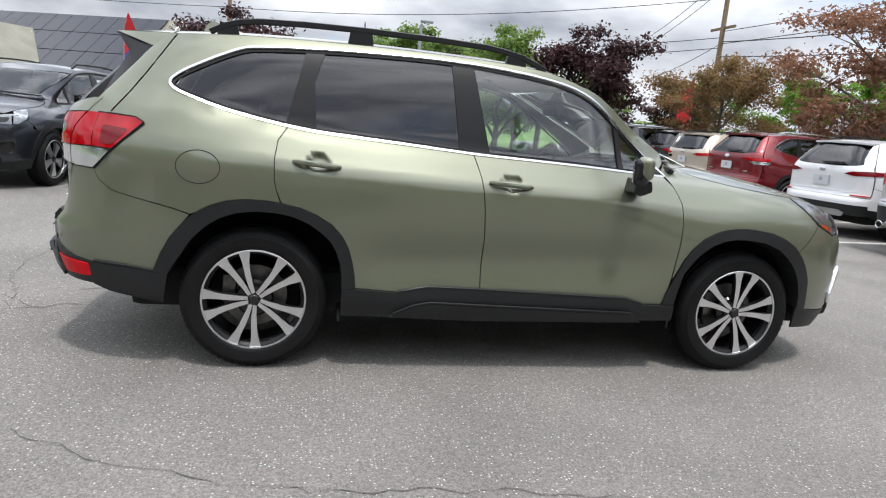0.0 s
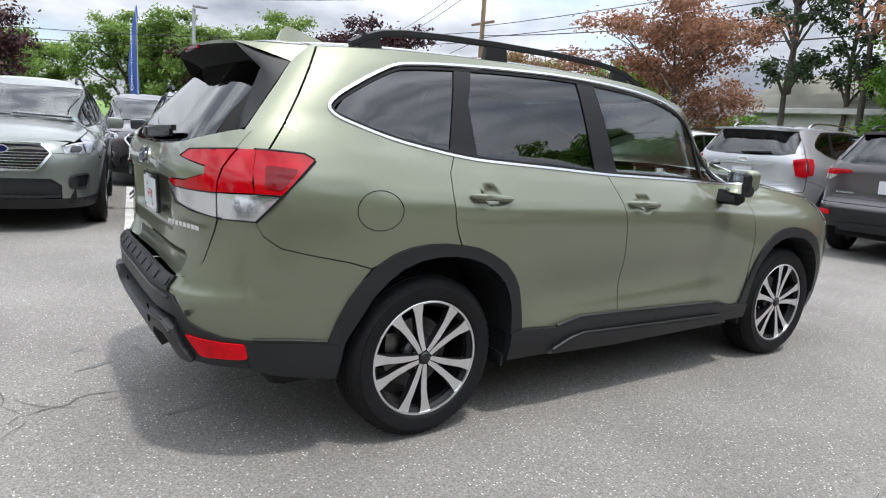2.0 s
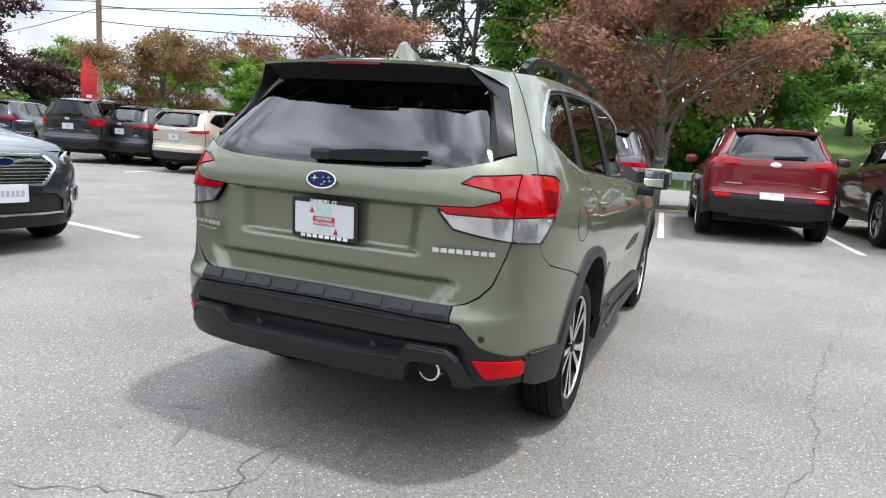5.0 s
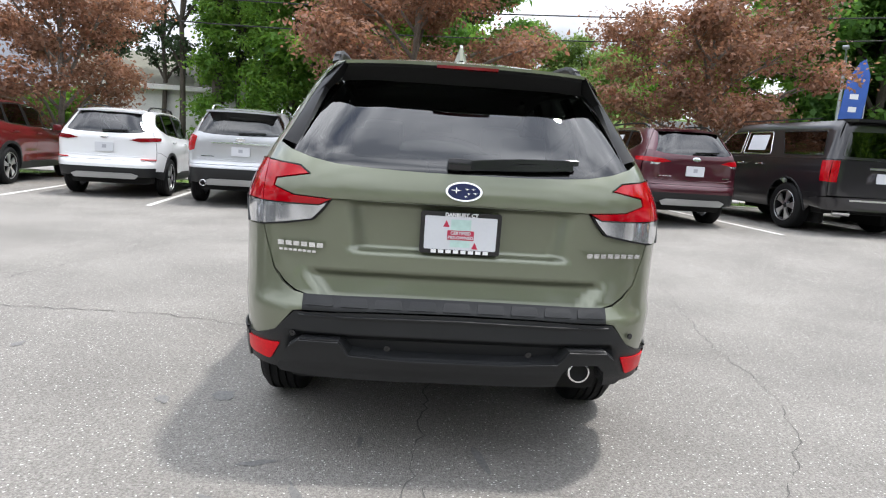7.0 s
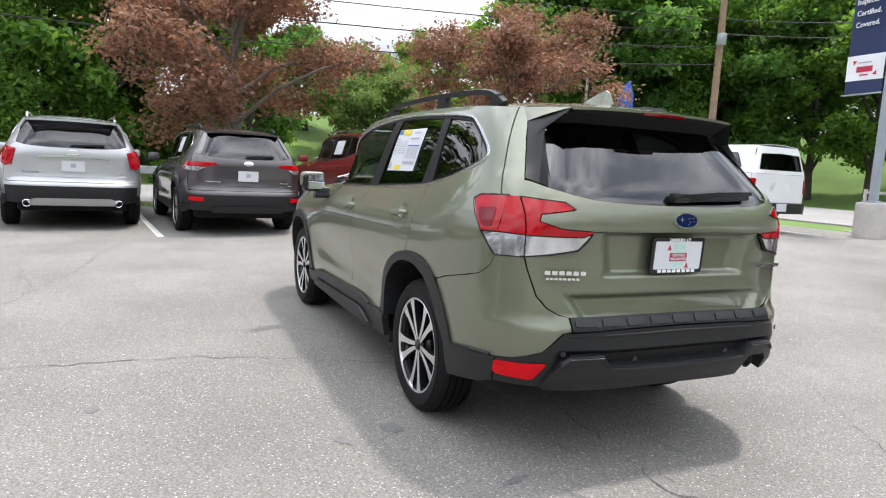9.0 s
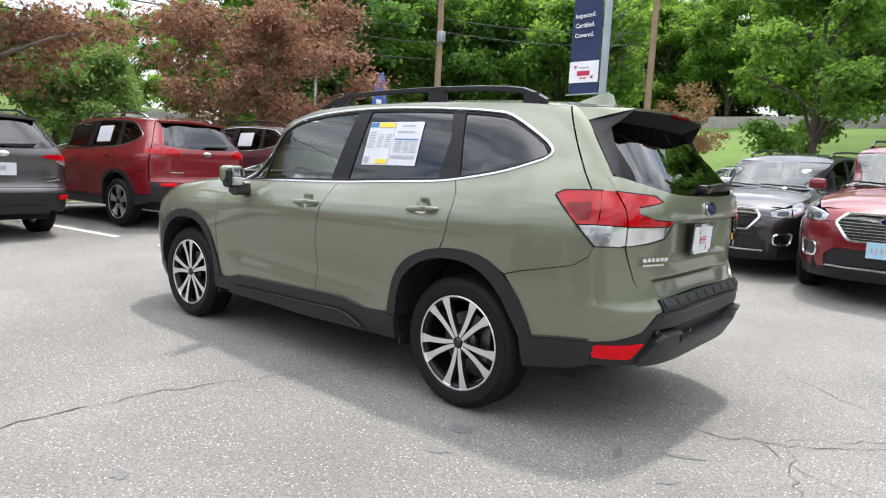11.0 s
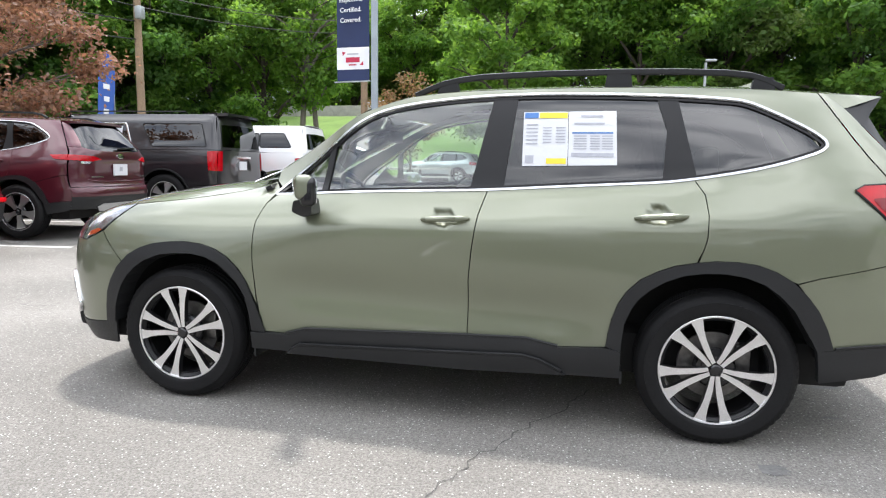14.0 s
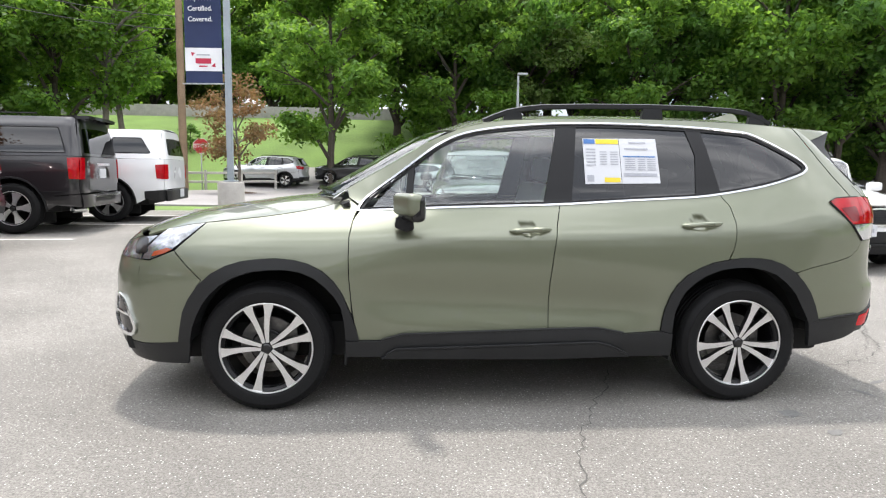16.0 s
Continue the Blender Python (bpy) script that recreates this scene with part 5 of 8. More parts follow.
def asphalt(name, base):
    """Worn asphalt: pale stones in dark binder, wide stains, fine relief."""
    m = mat(name, base, 0.88, grain=(70, 0.26), stain=(.8, 0.20), bump=(150, 0.9), spec=0.35)
    n, l = m.node_tree.nodes, m.node_tree.links
    b = n["Principled BSDF"]
    co = next(x for x in n if x.type == "TEX_COORD")
    vor, ramp, mix, pick = n.new("ShaderNodeTexVoronoi"), n.new("ShaderNodeValToRGB"), n.new("ShaderNodeMix"), n.new("ShaderNodeTexNoise")
    vor.inputs["Scale"].default_value = 62.0
    ramp.color_ramp.elements[0].position, ramp.color_ramp.elements[1].position = 0.12, 0.30
    ramp.color_ramp.elements[0].color, ramp.color_ramp.elements[1].color = (1, 1, 1, 1), (0, 0, 0, 1)
    sep, gate, mul = n.new("ShaderNodeSeparateColor"), n.new("ShaderNodeMath"), n.new("ShaderNodeMath")
    gate.operation, gate.inputs[1].default_value, mul.operation = "GREATER_THAN", 0.74, "MULTIPLY"
    mix.data_type = "RGBA"
    mix.inputs["B"].default_value = (0.66, 0.645, 0.61, 1)
    fine, tone, scl = n.new("ShaderNodeTexVoronoi"), n.new("ShaderNodeMapRange"), n.new("ShaderNodeVectorMath")
    fine.inputs["Scale"].default_value, scl.operation = 150.0, "SCALE"
    tone.inputs["To Min"].default_value, tone.inputs["To Max"].default_value = 0.74, 1.26
    fsep = n.new("ShaderNodeSeparateColor")
    l.new(co.outputs["Object"], fine.inputs["Vector"])
    l.new(fine.outputs["Color"], fsep.inputs["Color"])
    l.new(fsep.outputs["Green"], tone.inputs["Value"])
    l.new(b.inputs["Base Color"].links[0].from_socket, scl.inputs[0])
    l.new(tone.outputs["Result"], scl.inputs["Scale"])
    old = scl.outputs["Vector"]
    l.new(co.outputs["Object"], vor.inputs["Vector"])
    l.new(vor.outputs["Distance"], ramp.inputs["Fac"])
    l.new(vor.outputs["Color"], sep.inputs["Color"])
    l.new(sep.outputs["Red"], gate.inputs[0])
    l.new(ramp.outputs["Color"], mul.inputs[0]), l.new(gate.outputs["Value"], mul.inputs[1])
    l.new(mul.outputs["Value"], mix.inputs["Factor"])
    l.new(old, mix.inputs["A"])
    l.new(mix.outputs["Result"], b.inputs["Base Color"])
    return m


M_ASPHALT = asphalt("worn_asphalt", (0.214, 0.203, 0.186))
M_ROAD = mat("road_asphalt", (0.27, 0.255, 0.25), 0.85, grain=(60, 0.2), stain=(.4, 0.12), bump=(100, 0.3))
M_CRACK = mat("crack_shadow", (0.098, 0.094, 0.088), 0.95, grain=(60, 0.3))
M_PATCH = mat("oil_stain", (0.145, 0.142, 0.137), 0.7, grain=(70, 0.3), stain=(6, 0.25))
M_LINE = mat("worn_line_paint", (0.62, 0.61, 0.58), 0.7, grain=(60, 0.28), stain=(5, 0.25))
M_GRASS = mat("lawn", (0.12, 0.20, 0.04), 0.9, grain=(30, 0.4), stain=(.35, 0.25), bump=(60, 0.8))
M_CONCRETE = mat("concrete", (0.42, 0.40, 0.37), 0.85, grain=(50, 0.15), stain=(2.5, 0.18), bump=(90, 0.3))


def hills(x, y):
    """The banks that rise beyond the roads."""
    z = ground_z(x, y)
    east = ease(24, 44, x) * 4.2 * ease(30, 5, y)
    south = ease(-31, -50, y) * 5.2
    return z + max(east, south) + ease(55, 130, math.hypot(x, y)) * 3.0 - ease(18, 34, y) * ease(6, -6, x) * .6 - .05


grid = sorted({-900, -500, -260, -140, -90, -64, -50, 64, 90, 140, 260, 500, 900, *range(-44, 60, 2)})
sk = Skin()
n = len(grid)
sk.add([(x, y, hills(x, y)) for x in grid for y in grid], [(i * n + j, (i + 1) * n + j, (i + 1) * n + j + 1, i * n + j + 1) for i in range(n - 1) for j in range(n - 1)])
ground = part("ground", sk, M_GRASS, smooth=60)
tagged(ground, "mown grass banks and verge round the car park", "grass", kind="structure")


def slab(name, outline, material, lift, label, category, step=1.0, edge=.1):
    sk = sheet(Skin(), outline, lambda x, y: (x, y, hills(x, y) + lift), step, edge, (0, 0, 1))
    return tagged(part(name, sk, material), label, category, kind="structure")


LOT = [(11.1, -12.6), (11.0, -2), (11.25, 2), (11.5, 8), (11.8, 20), (12, 33), (-40, 33), (-40, -13.2), (-6, -13.0), (1.5, -12.8)]
slab("car_park", LOT, M_ASPHALT, .05, "worn grey asphalt car park with cracks and pale stones", "asphalt", 1.0, .05)
slab("road", [(13.2, -14.6), (13.4, 0), (14.2, 34), (22.5, 60), (30, 60), (22.0, 20), (21.6, -14.6)], M_ROAD, .05, "pale asphalt road beyond the verge", "road", 2.0, .05)
slab("side_road", [(-40, -15.0), (3, -15.0), (7.5, -15.6), (13, -15.2), (40, -15.2), (40, -27), (14, -27), (9, -30), (9, -37), (-40, -37)], M_ROAD, .05, "pale asphalt side road and further parking", "road", 2.0, .05)
kerb = Skin()
for line in ([(11.2, -12.4), (11.15, -2), (11.4, 2), (11.65, 8), (11.95, 20), (12.1, 32)], [(-30, -13.3), (-6, -13.1), (1.5, -12.9), (5.5, -12.85)]):
    pts = []
    for (x0, y0), (x1, y1) in zip(line, line[1:]):
        k = max(1, int(math.hypot(x1 - x0, y1 - y0) / 1.0))
        pts += [(x0 + (x1 - x0) * i / k, y0 + (y1 - y0) * i / k) for i in range(k)]
    pts.append(line[-1])
    ribbon(kerb, [(x, y, hills(x, y) - .02) for x, y in pts], .16, .10, up=(0, 0, 1))
tagged(part("kerb", kerb, M_CONCRETE), "low pale concrete kerb along the verge", "kerb", kind="structure")

rng = random.Random(4)
BASE = .05


def on_lot(x, y, lift=0.0):
    return (x, y, hills(x, y) + BASE + lift)


def wander(points, rough=.018, every=.05):
    out = []
    for (x0, y0), (x1, y1) in zip(points, points[1:]):
        d = math.hypot(x1 - x0, y1 - y0)
        k = max(2, int(d / every))
        nx, ny = -(y1 - y0) / d, (x1 - x0) / d
        for i in range(k):
            t = i / k
            o = (rng.random() - .5) * 2 * rough + .03 * math.sin(t * 9 + x0 * 5) * min(1, d) * math.sin(math.pi * t)
            out.append((x0 + (x1 - x0) * t + nx * o, y0 + (y1 - y0) * t + ny * o))
    out.append(points[-1])
    return out


def crack(points, wide=.010):
    sk, line, wide = Skin(), wander(points), wide * .72
    verts, k = [], len(line)
    for i, (x, y) in enumerate(line):
        a, b = line[max(i - 1, 0)], line[min(i + 1, k - 1)]
        d = math.hypot(b[0] - a[0], b[1] - a[1]) or 1
        w = wide * (.25 + rng.random() * .9) * (1 if 0 < i < k - 1 else .1) / 2
        nx, ny = -(b[1] - a[1]) / d * w, (b[0] - a[0]) / d * w
        verts += [on_lot(x + nx, y + ny, .004), on_lot(x - nx, y - ny, .004)]
    sk.add(verts, [(2 * i, 2 * i + 2, 2 * i + 3, 2 * i + 1) for i in range(k - 1)])
    return tagged(part("crack", sk, M_CRACK, smooth=0), "dark crack winding through the worn asphalt", "crack", "cracks in the asphalt", kind="structure")


for pts, w in (
    ([(-2.23, -1.43), (-1.88, -1.70), (-1.35, -1.92), (-1.05, -1.98), (-.61, -2.0), (-.1, -2.06), (.75, -2.22), (1.5, -2.42), (1.95, -2.52), (3.2, -2.7)], .007),
    ([(-2.23, -1.43), (-2.6, -1.2), (-3.0, -.9)], .008),
    ([(-3.6, -1.1), (-3.08, -.21), (-2.79, .03), (-2.51, .16), (-2.12, .12), (-1.56, .05), (-1.0, .02)], .012),
    ([(-2.78, .04), (-2.91, .49), (-3.09, .85), (-3.12, 1.79), (-3.3, 3.0)], .009),
    ([(-2.75, -.02), (-3.13, -.40), (-3.5, -.9)], .008), ([(-2.36, .08), (-2.6, .05), (-2.9, .3), (-3.4, .5)], .007),
    ([(-.08, 3.3), (-.10, 2.91), (-.09, 2.33), (-.12, 1.92), (-.20, 1.54), (-.26, 1.37), (-.45, .93), (-.64, .6), (-.8, .2)], .014),
    ([(.68, 3.44), (1.21, 3.33), (2.28, 3.02), (3.59, 2.72), (4.05, 2.68), (6.85, 2.2)], .013), ([(2.28, 3.02), (3.0, 3.25), (4.2, 3.4)], .009),
    ([(3.5, -1.0), (4.5, -.7), (6.0, -.75), (7.0, -1.2)], .012), ([(-4.6, -1.9), (-5.2, -.6), (-5.6, 1.0)], .011), ([(1.5, -6.2), (2.6, -5.0), (3.6, -4.4), (5.0, -4.0)], .012)):
    crack(pts, w)


def blot(x, y, rx, ry, turn=0.0):
    c, s = math.cos(turn), math.sin(turn)
    pts = []
    for i in range(18):
        a = 2 * math.pi * i / 18
        r = .7 + .6 * rng.random()
        u, v = rx * r * math.cos(a), ry * r * math.sin(a)
        pts.append(on_lot(x + u * c - v * s, y + u * s + v * c, .003))
    tagged(part("stain", Skin().add(pts, [tuple(range(18))]), M_PATCH, smooth=0), "dark oily stain on the asphalt", "stain", "stains on the asphalt", kind="structure")


for x, y, rx, ry, a in ((-2.13, -.16, .10, .018, .2), (-2.22, .74, .07, .02, 1.9), (-1.55, 1.05, .06, .05, 0), (-2.5, .85, .05, .02, 1.0), (-2.45, .55, .09, .016, .4), (-1.62, 1.32, .05, .03, .5), (-2.0, .35, .05, .012, 0), (-.9, 2.4, .05, .03, 0), (1.3, -2.9, .012, .012, 0)):
    blot(x, y, rx, ry, a)
for y0 in (14.7, 12.15, 9.6, 7.05, 4.48, 1.89, -.63, -3.2, -5.75, -8.3, -10.8):
    x0 = 6.2 + .12 * (y0 - 2)
    line = [(x0 + 5.0 * t, y0 + .42 * t) for t in (0, .25, .5, .75, 1)]
    sk = Skin().add([on_lot(x, y + s * .05, .004) for x, y in line for s in (1, -1)], [(2 * i, 2 * i + 1, 2 * i + 3, 2 * i + 2) for i in range(4)])
    tagged(part("bay_line", sk, M_LINE, smooth=0), "worn white painted line of a parking bay", "road marking", "parking bay lines", kind="structure")
for x0, y0, x1, y1 in ((-1.70, 4.7, -1.0, 9.6), (-4.02, 4.95, -3.3, 9.9), (.9, 4.5, 1.6, 9.4), (-6.7, 5.0, -6.0, 10), (-4.1, -4.6, -4.1, -9.5), (-7.0, -4.6, -7.0, -9.5)):
    line = [(x0 + (x1 - x0) * t, y0 + (y1 - y0) * t) for t in (0, .25, .5, .75, 1)]
    sk = Skin().add([on_lot(x + s * .05, y, .004) for x, y in line for s in (1, -1)], [(2 * i, 2 * i + 1, 2 * i + 3, 2 * i + 2) for i in range(4)])
    tagged(part("bay_line", sk, M_LINE, smooth=0), "worn white painted line of a parking bay", "road marking", "parking bay lines", kind="structure")

# ---- the other cars ----
def tail_plain(b, lamps, clear=(), reach=.14, dark_low=.56, reflect=None, skid=False):
    add, sp = b.add, b.split
    ys = lambda z: b.y_at(sp(z), z)
    low_glass = [(0, 1.19), (.25, 1.19), (.47, 1.20), (.56, 1.21), (.645, 1.235)]
    gate = [(0, .70)] + [(ys(z) - .004, z) for z in (.70, .8, .9, 1.0, 1.08, 1.15, 1.2)] + [(ys(1.24), 1.24)] + list(reversed(low_glass))
    add("tailgate", both(gate), b.rear(lambda y, z: -.02 * ease(.40, .36, abs(y)) * ease(.80, .84, z) * ease(1.05, 1.01, z)), gap=.003, step=.07, outward=REARWARD)
    top = 1.56
    rim = [(ys(z) - .004, z) for z in (1.24, 1.35, 1.45, 1.59)]
    side_in = [(.645, 1.235), (.60, 1.33), (.555, 1.45), (.52, top)] if b.box < .3 else [(.665, 1.235), (.65, 1.33), (.63, 1.45), (.60, top)]
    add("rear_glass", both(low_glass[:-1] + side_in + [(0, 1.57)]), b.rear(-.006), edge=.004, outward=REARWARD, step=.1)
    for s in (1, -1):
        f = (lambda q: q) if s > 0 else mirror_y
        add("gate_frame_" + "_lr"[s], f(rim + list(reversed(side_in)) ), b.rear(.002), edge=.02, step=.1, outward=lambda p: (-1, p.y, 0))
        for name, polys in (("tail_light", lamps), ("lamp_clear", clear)):
            for poly in polys:
                add(name + "_lr"[s], f([(min(y, ys(z)), z) for y, z in poly]), b.rear(.012), edge=.02, step=.05, outward=lambda p: (-1, p.y, 0))
                ends = sorted(z for y, z in poly if y > .83)
                if len(ends) > 1:
                    lo, hi = ends[0], ends[-1]
                    add(name + "_lr"[s], [(sp(lo), lo), (sp(lo) + reach * .7, lo + .012), (sp(hi) + reach, hi - .004), (sp(hi), hi)], b.side(s, .012), edge=.02, step=.05)
        if reflect:
            y0, y1, z0, z1 = reflect
            add("reflector" + "_lr"[s], f(rounded([(y0, z0), (min(y1, ys(z0) - .01), z0), (min(y1, ys(z1) - .01), z1), (y0 + .015, z1)], .012)), b.rear(.024), edge=.015, step=.08, outward=REARWARD)
    zs = [z for z in (.69, .64, .60, dark_low)]
    add("rear_bumper_l", both([(0, .69)] + [(ys(z), z) for z in zs] + [(0, dark_low)]), b.rear(.01), step=.1, outward=REARWARD)
    add("lower_bumper", both([(0, dark_low)] + [(ys(z), z) for z in (dark_low, .50, .45, .40)] + [(0, .40)]), b.rear(.006), step=.1, outward=REARWARD)
    add("skid_plate" if skid else "valance", both([(0, .47), (.45, .47), (.55, .43), (.5, .37), (0, .37)]), b.rear(.02), step=.1, outward=REARWARD)
    dx = 0 if b.box < .3 else -.25
    plan = [(-1.765, b.y_at(-1.765, 1.596) - .004), (-1.95 + dx, .54), (-2.0 + dx, .50), (-2.03 + dx, 0)]
    plan = plan + [(x, -y) for x, y in reversed(plan[:-1])]
    add("spoiler", plan, b.roof, edge=.03, step=.12, outward=UPWARD)


def nose_plate(car, b, style):
    """Grille bars, badge, fog lamps and plate of a car seen from the front."""
    fr = lambda y, z, o=.012: b.front(o)(y, z)
    hexa = [(-.44, .834), (-.352, .925), (.352, .925), (.44, .834), (.31, .657), (-.31, .657)]
    sk = ribbon(Skin(), [fr(y, z) for y, z in rounded(hexa, .03)], .030, .018, True, up=FORWARD)
    part("grille_frame", sk, M_CHROME, car, "bright grille surround")
    for z in (.685, .715, .745, .775, .805, .835):
        h = .315 + .115 * (z - .657) / .177
        bar = ribbon(Skin(), [fr(y, z, .0) for y in (-h, -h / 2, 0, h / 2, h)], .010, .012, up=FORWARD)
        part("grille_bar", bar, M_CHROME if style.get("bright") else M_GLOSS_BLACK, car)
    for s in (1, -1):
        wingbar = ribbon(Skin(), [fr(s * y, z, .004) for y, z in ((.085, .868), (.22, .882), (.38, .872))], .030, .016, up=FORWARD)
        part("grille_wing", wingbar, M_CHROME, car, "chrome bar beside the badge")
    m = Matrix.Translation(fr(0, .865, .02)) @ Matrix(((0, 0, 1), (1, 0, 0), (0, 1, 0))).to_4x4()
    oval = part("badge", prism(Skin(), ellipse(0, 0, .082, .043, 28), lambda u, v, d: (u, v, .010 - d), .02), M_CHROME, car, "chrome-rimmed oval badge", m=m)
    part("badge_field", flat(ellipse(0, 0, .068, .032, 28), .002), M_BADGE_BLUE, oval, m=Matrix.Translation((0, 0, .012)))
    for s in (1, -1):
        eye = sheet(Skin(), rounded([(s * .60, .905), (s * .70, .912), (s * .70, .848), (s * .60, .848)], .028), b.front(.008), .05, .004, FORWARD)
        part("projector_lamp", eye, M_GLOSS_BLACK, car, "dark round projector")
        brow = ribbon(Skin(), [fr(s * y, z, .006) for y, z in ((.555, .905), (.62, .926), (.74, .942))], .014, .008, up=FORWARD)
        part("running_light", brow, M_WHITE, car, "white light strip")
    for s in (1, -1):
        sk = ribbon(Skin(), [fr(s * y, z) for y, z in rounded([(.60, .60), (.76, .62), (.74, .46), (.60, .47)], .04)], .025, .02, True, up=FORWARD)
        part("fog_lamp_surround", sk, M_CHROME if style.get("fog", True) else M_BLACK_PLASTIC, car)
        sk = sheet(Skin(), rounded([(s * .61, .60), (s * .75, .61), (s * .73, .47), (s * .61, .475)], .03), b.front(.006), .1, .01, FORWARD)
        part("fog_lamp", sk, M_GLOSS_BLACK, car)
    sk = ribbon(Skin(), [fr(y, .385) for y in (-.5, -.3, 0, .3, .5)], .026, .02, up=FORWARD)
    part("bumper_strip", sk, M_CHROME if style.get("strip", True) else M_BLACK_PLASTIC, car)
    if style.get("plate", True):
        m = Matrix.Translation(fr(0, .585, .03)) @ Matrix(((0, 0, 1), (1, 0, 0), (0, 1, 0))).to_4x4()
        pl = part("licence_plate", prism(Skin(), rounded(rect(.31, .16), .01), lambda u, v, d: (u, v, .01 - d), .02), style.get("plate_mat", M_PAPER), car, m=m)
        for k in range(6):
            bar = prism(Skin(), rect(.026, .055, -.105 + .042 * k, 0), lambda u, v, d: (u, v, .012 - d), .002)
            part("plate_bar", bar, M_GREY_INK, pl)


WHEELS = {}


def parked_car(label, paint, x, y, heading, length=4.6, wide=1.84, high=1.64, box=0.0, lamps=None, front=None, wheel=.36, alloy=None, rails=True, group="cars parked in the lot", chrome=None, plate=True, clad=None, lamp_mat=None, tip=False, sheet_on=False, lift=0.0, tail=None, bar=False, plate_z=.93, words=True):
    """A car whose middle stands at (x, y) and whose nose points along heading (degrees from +x)."""
    b = Body(length, wide, high, box, step=.11)
    b.plain = True
    looks = looks_of(paint, clad=clad, chrome=chrome)
    if lamp_mat:
        looks["tail_light"] = (lamp_mat, "red lens")
    car = thing("car", label, "car", group=group)
    shell(b, paint, False)
    lamps = lamps or [[(.55, 1.12), (.84, 1.15), (.84, .98), (.60, .98)]]
    tail_plain(b, lamps, **(tail or {}))
    nose(b)
    finish(b, car, looks)
    cabin(car, b, M_DASH, False)
    key = round(wheel, 2)
    if key not in WHEELS:
        WHEELS[key] = wheel_parts(wheel, .235, wheel * .70, "five", False)
    sx, sy = b.s[0], b.s[1]
    for wx in (1.335 * sx, -1.335 * sx):
        for s in (1, -1):
            fit_wheel(car, WHEELS[key], wx, s * (.785 * sy), wheel, rng.random() * 72, alloy, False)
    for s in (1, -1):
        mir = block(Skin(), b.out((.58, s * .99, 1.15)), (.16, .2, .14), .05)
        part("door_mirror", mir, paint, car)
        for x0, z0 in ((-.09, 1.0), (-1.06, 1.035)):
            part("door_handle", block(Skin(), b.side(s, .02)(x0, z0), (.22, .03, .03), .012), paint, car)
        if rails:
            rl = Skin()
            ribbon(rl, [b.out((xx, s * .55, zz)) for xx, zz in ((.10, 1.615), (0, 1.675), (-.3, 1.69), (-.9, 1.70), (-1.4, 1.685), (-1.52, 1.66), (-1.6, 1.62))], .035, .025, up=(0, 0, 1))
            part("roof_rail", rl, M_BLACK_PLASTIC if rails is True else M_CHROME, car)
    wp = ribbon(Skin(), [b.rear(.02)(yy, zz) for yy, zz in ((.03, 1.215), (-.18, 1.225), (-.38, 1.235))], .03, .02, up=REARWARD)
    part("rear_wiper", wp, M_GLOSS_BLACK, car)
    bd = sheet(Skin(), ellipse(0, 1.12, .07, .035, 18), b.rear(.012), .1, .012, REARWARD)
    part("badge", bd, M_CHROME, car)
    if plate:
        m = on_rear(b, 0, plate_z, .0)
        pl = part("licence_plate", prism(Skin(), rounded(rect(.31, .16), .01), lambda u, v, d: (u, v, .012 - d), .02), M_PAPER, car, m=m)
        part("plate_mark", flat(rect(.07, .06, 0, .01), .001), M_GREY_INK, pl, m=Matrix.Translation((0, 0, .014)))
    if tip:
        for s in (1, -1):
            pp = lathe(Skin(), [(.05, 0), (.055, .005), (.055, .12), (.045, .12), (.045, .005)], 18)
            part("exhaust_pipe", pp, M_CHROME, car, m=Matrix.Translation(b.out((-2.36, s * .55, .40))) @ Matrix.Rotation(radians(-90), 4, "Z"))
    if sheet_on:
        sk = sheet(Skin(), [(-.45, 1.50), (-.85, 1.51), (-.86, 1.26), (-.46, 1.25)], b.side(1, -.004), .2, .002, (0, 1, 0))
        part("window_sheet", sk, M_PAPER, car, "white price sheet")
    if front is not None:
        nose_plate(car, b, front)
    else:
        fold = ribbon(Skin(), [b.rear(.002)(yy, zz) for yy, zz in ((-.66, .80), (-.52, .775), (0, .77), (.52, .775), (.66, .80))], .016, .006, up=(-.6, 0, .8))
        part("gate_fold", fold, paint, car)
        if words:
            letters_as_bars("letter_bar", car, on_rear(b, .50, .835, .004), .22, .018, 8, M_CHROME, "silver badge lettering")
            letters_as_bars("letter_bar", car, on_rear(b, -.54, .835, .004), .14, .018, 5, M_CHROME, "silver badge lettering")
        if bar:
            part("gate_bar", ribbon(Skin(), [b.rear(.008)(yy, 1.055 + .01 * math.cos(yy * 3)) for yy in (-.44, -.22, 0, .22, .44)], .035, .02, up=REARWARD), M_CHROME, car, "chrome bar across the tailgate")
    h = radians(heading)
    za = hills(x + math.cos(h) * 1.4, y + math.sin(h) * 1.4)
    zb = hills(x - math.cos(h) * 1.4, y - math.sin(h) * 1.4)
    car.matrix_basis = Matrix.Translation((x, y, (za + zb) / 2 + BASE + lift)) @ Matrix.Rotation(h, 4, "Z") @ Matrix.Rotation(-math.atan2(za - zb, 2.8), 4, "Y")
    return car, b


def by_tail(tx, ty, heading, length):
    """The middle of a car whose tail is at (tx, ty)."""
    h = radians(heading)
    d = length / 2
    return tx + math.cos(h) * d, ty + math.sin(h) * d


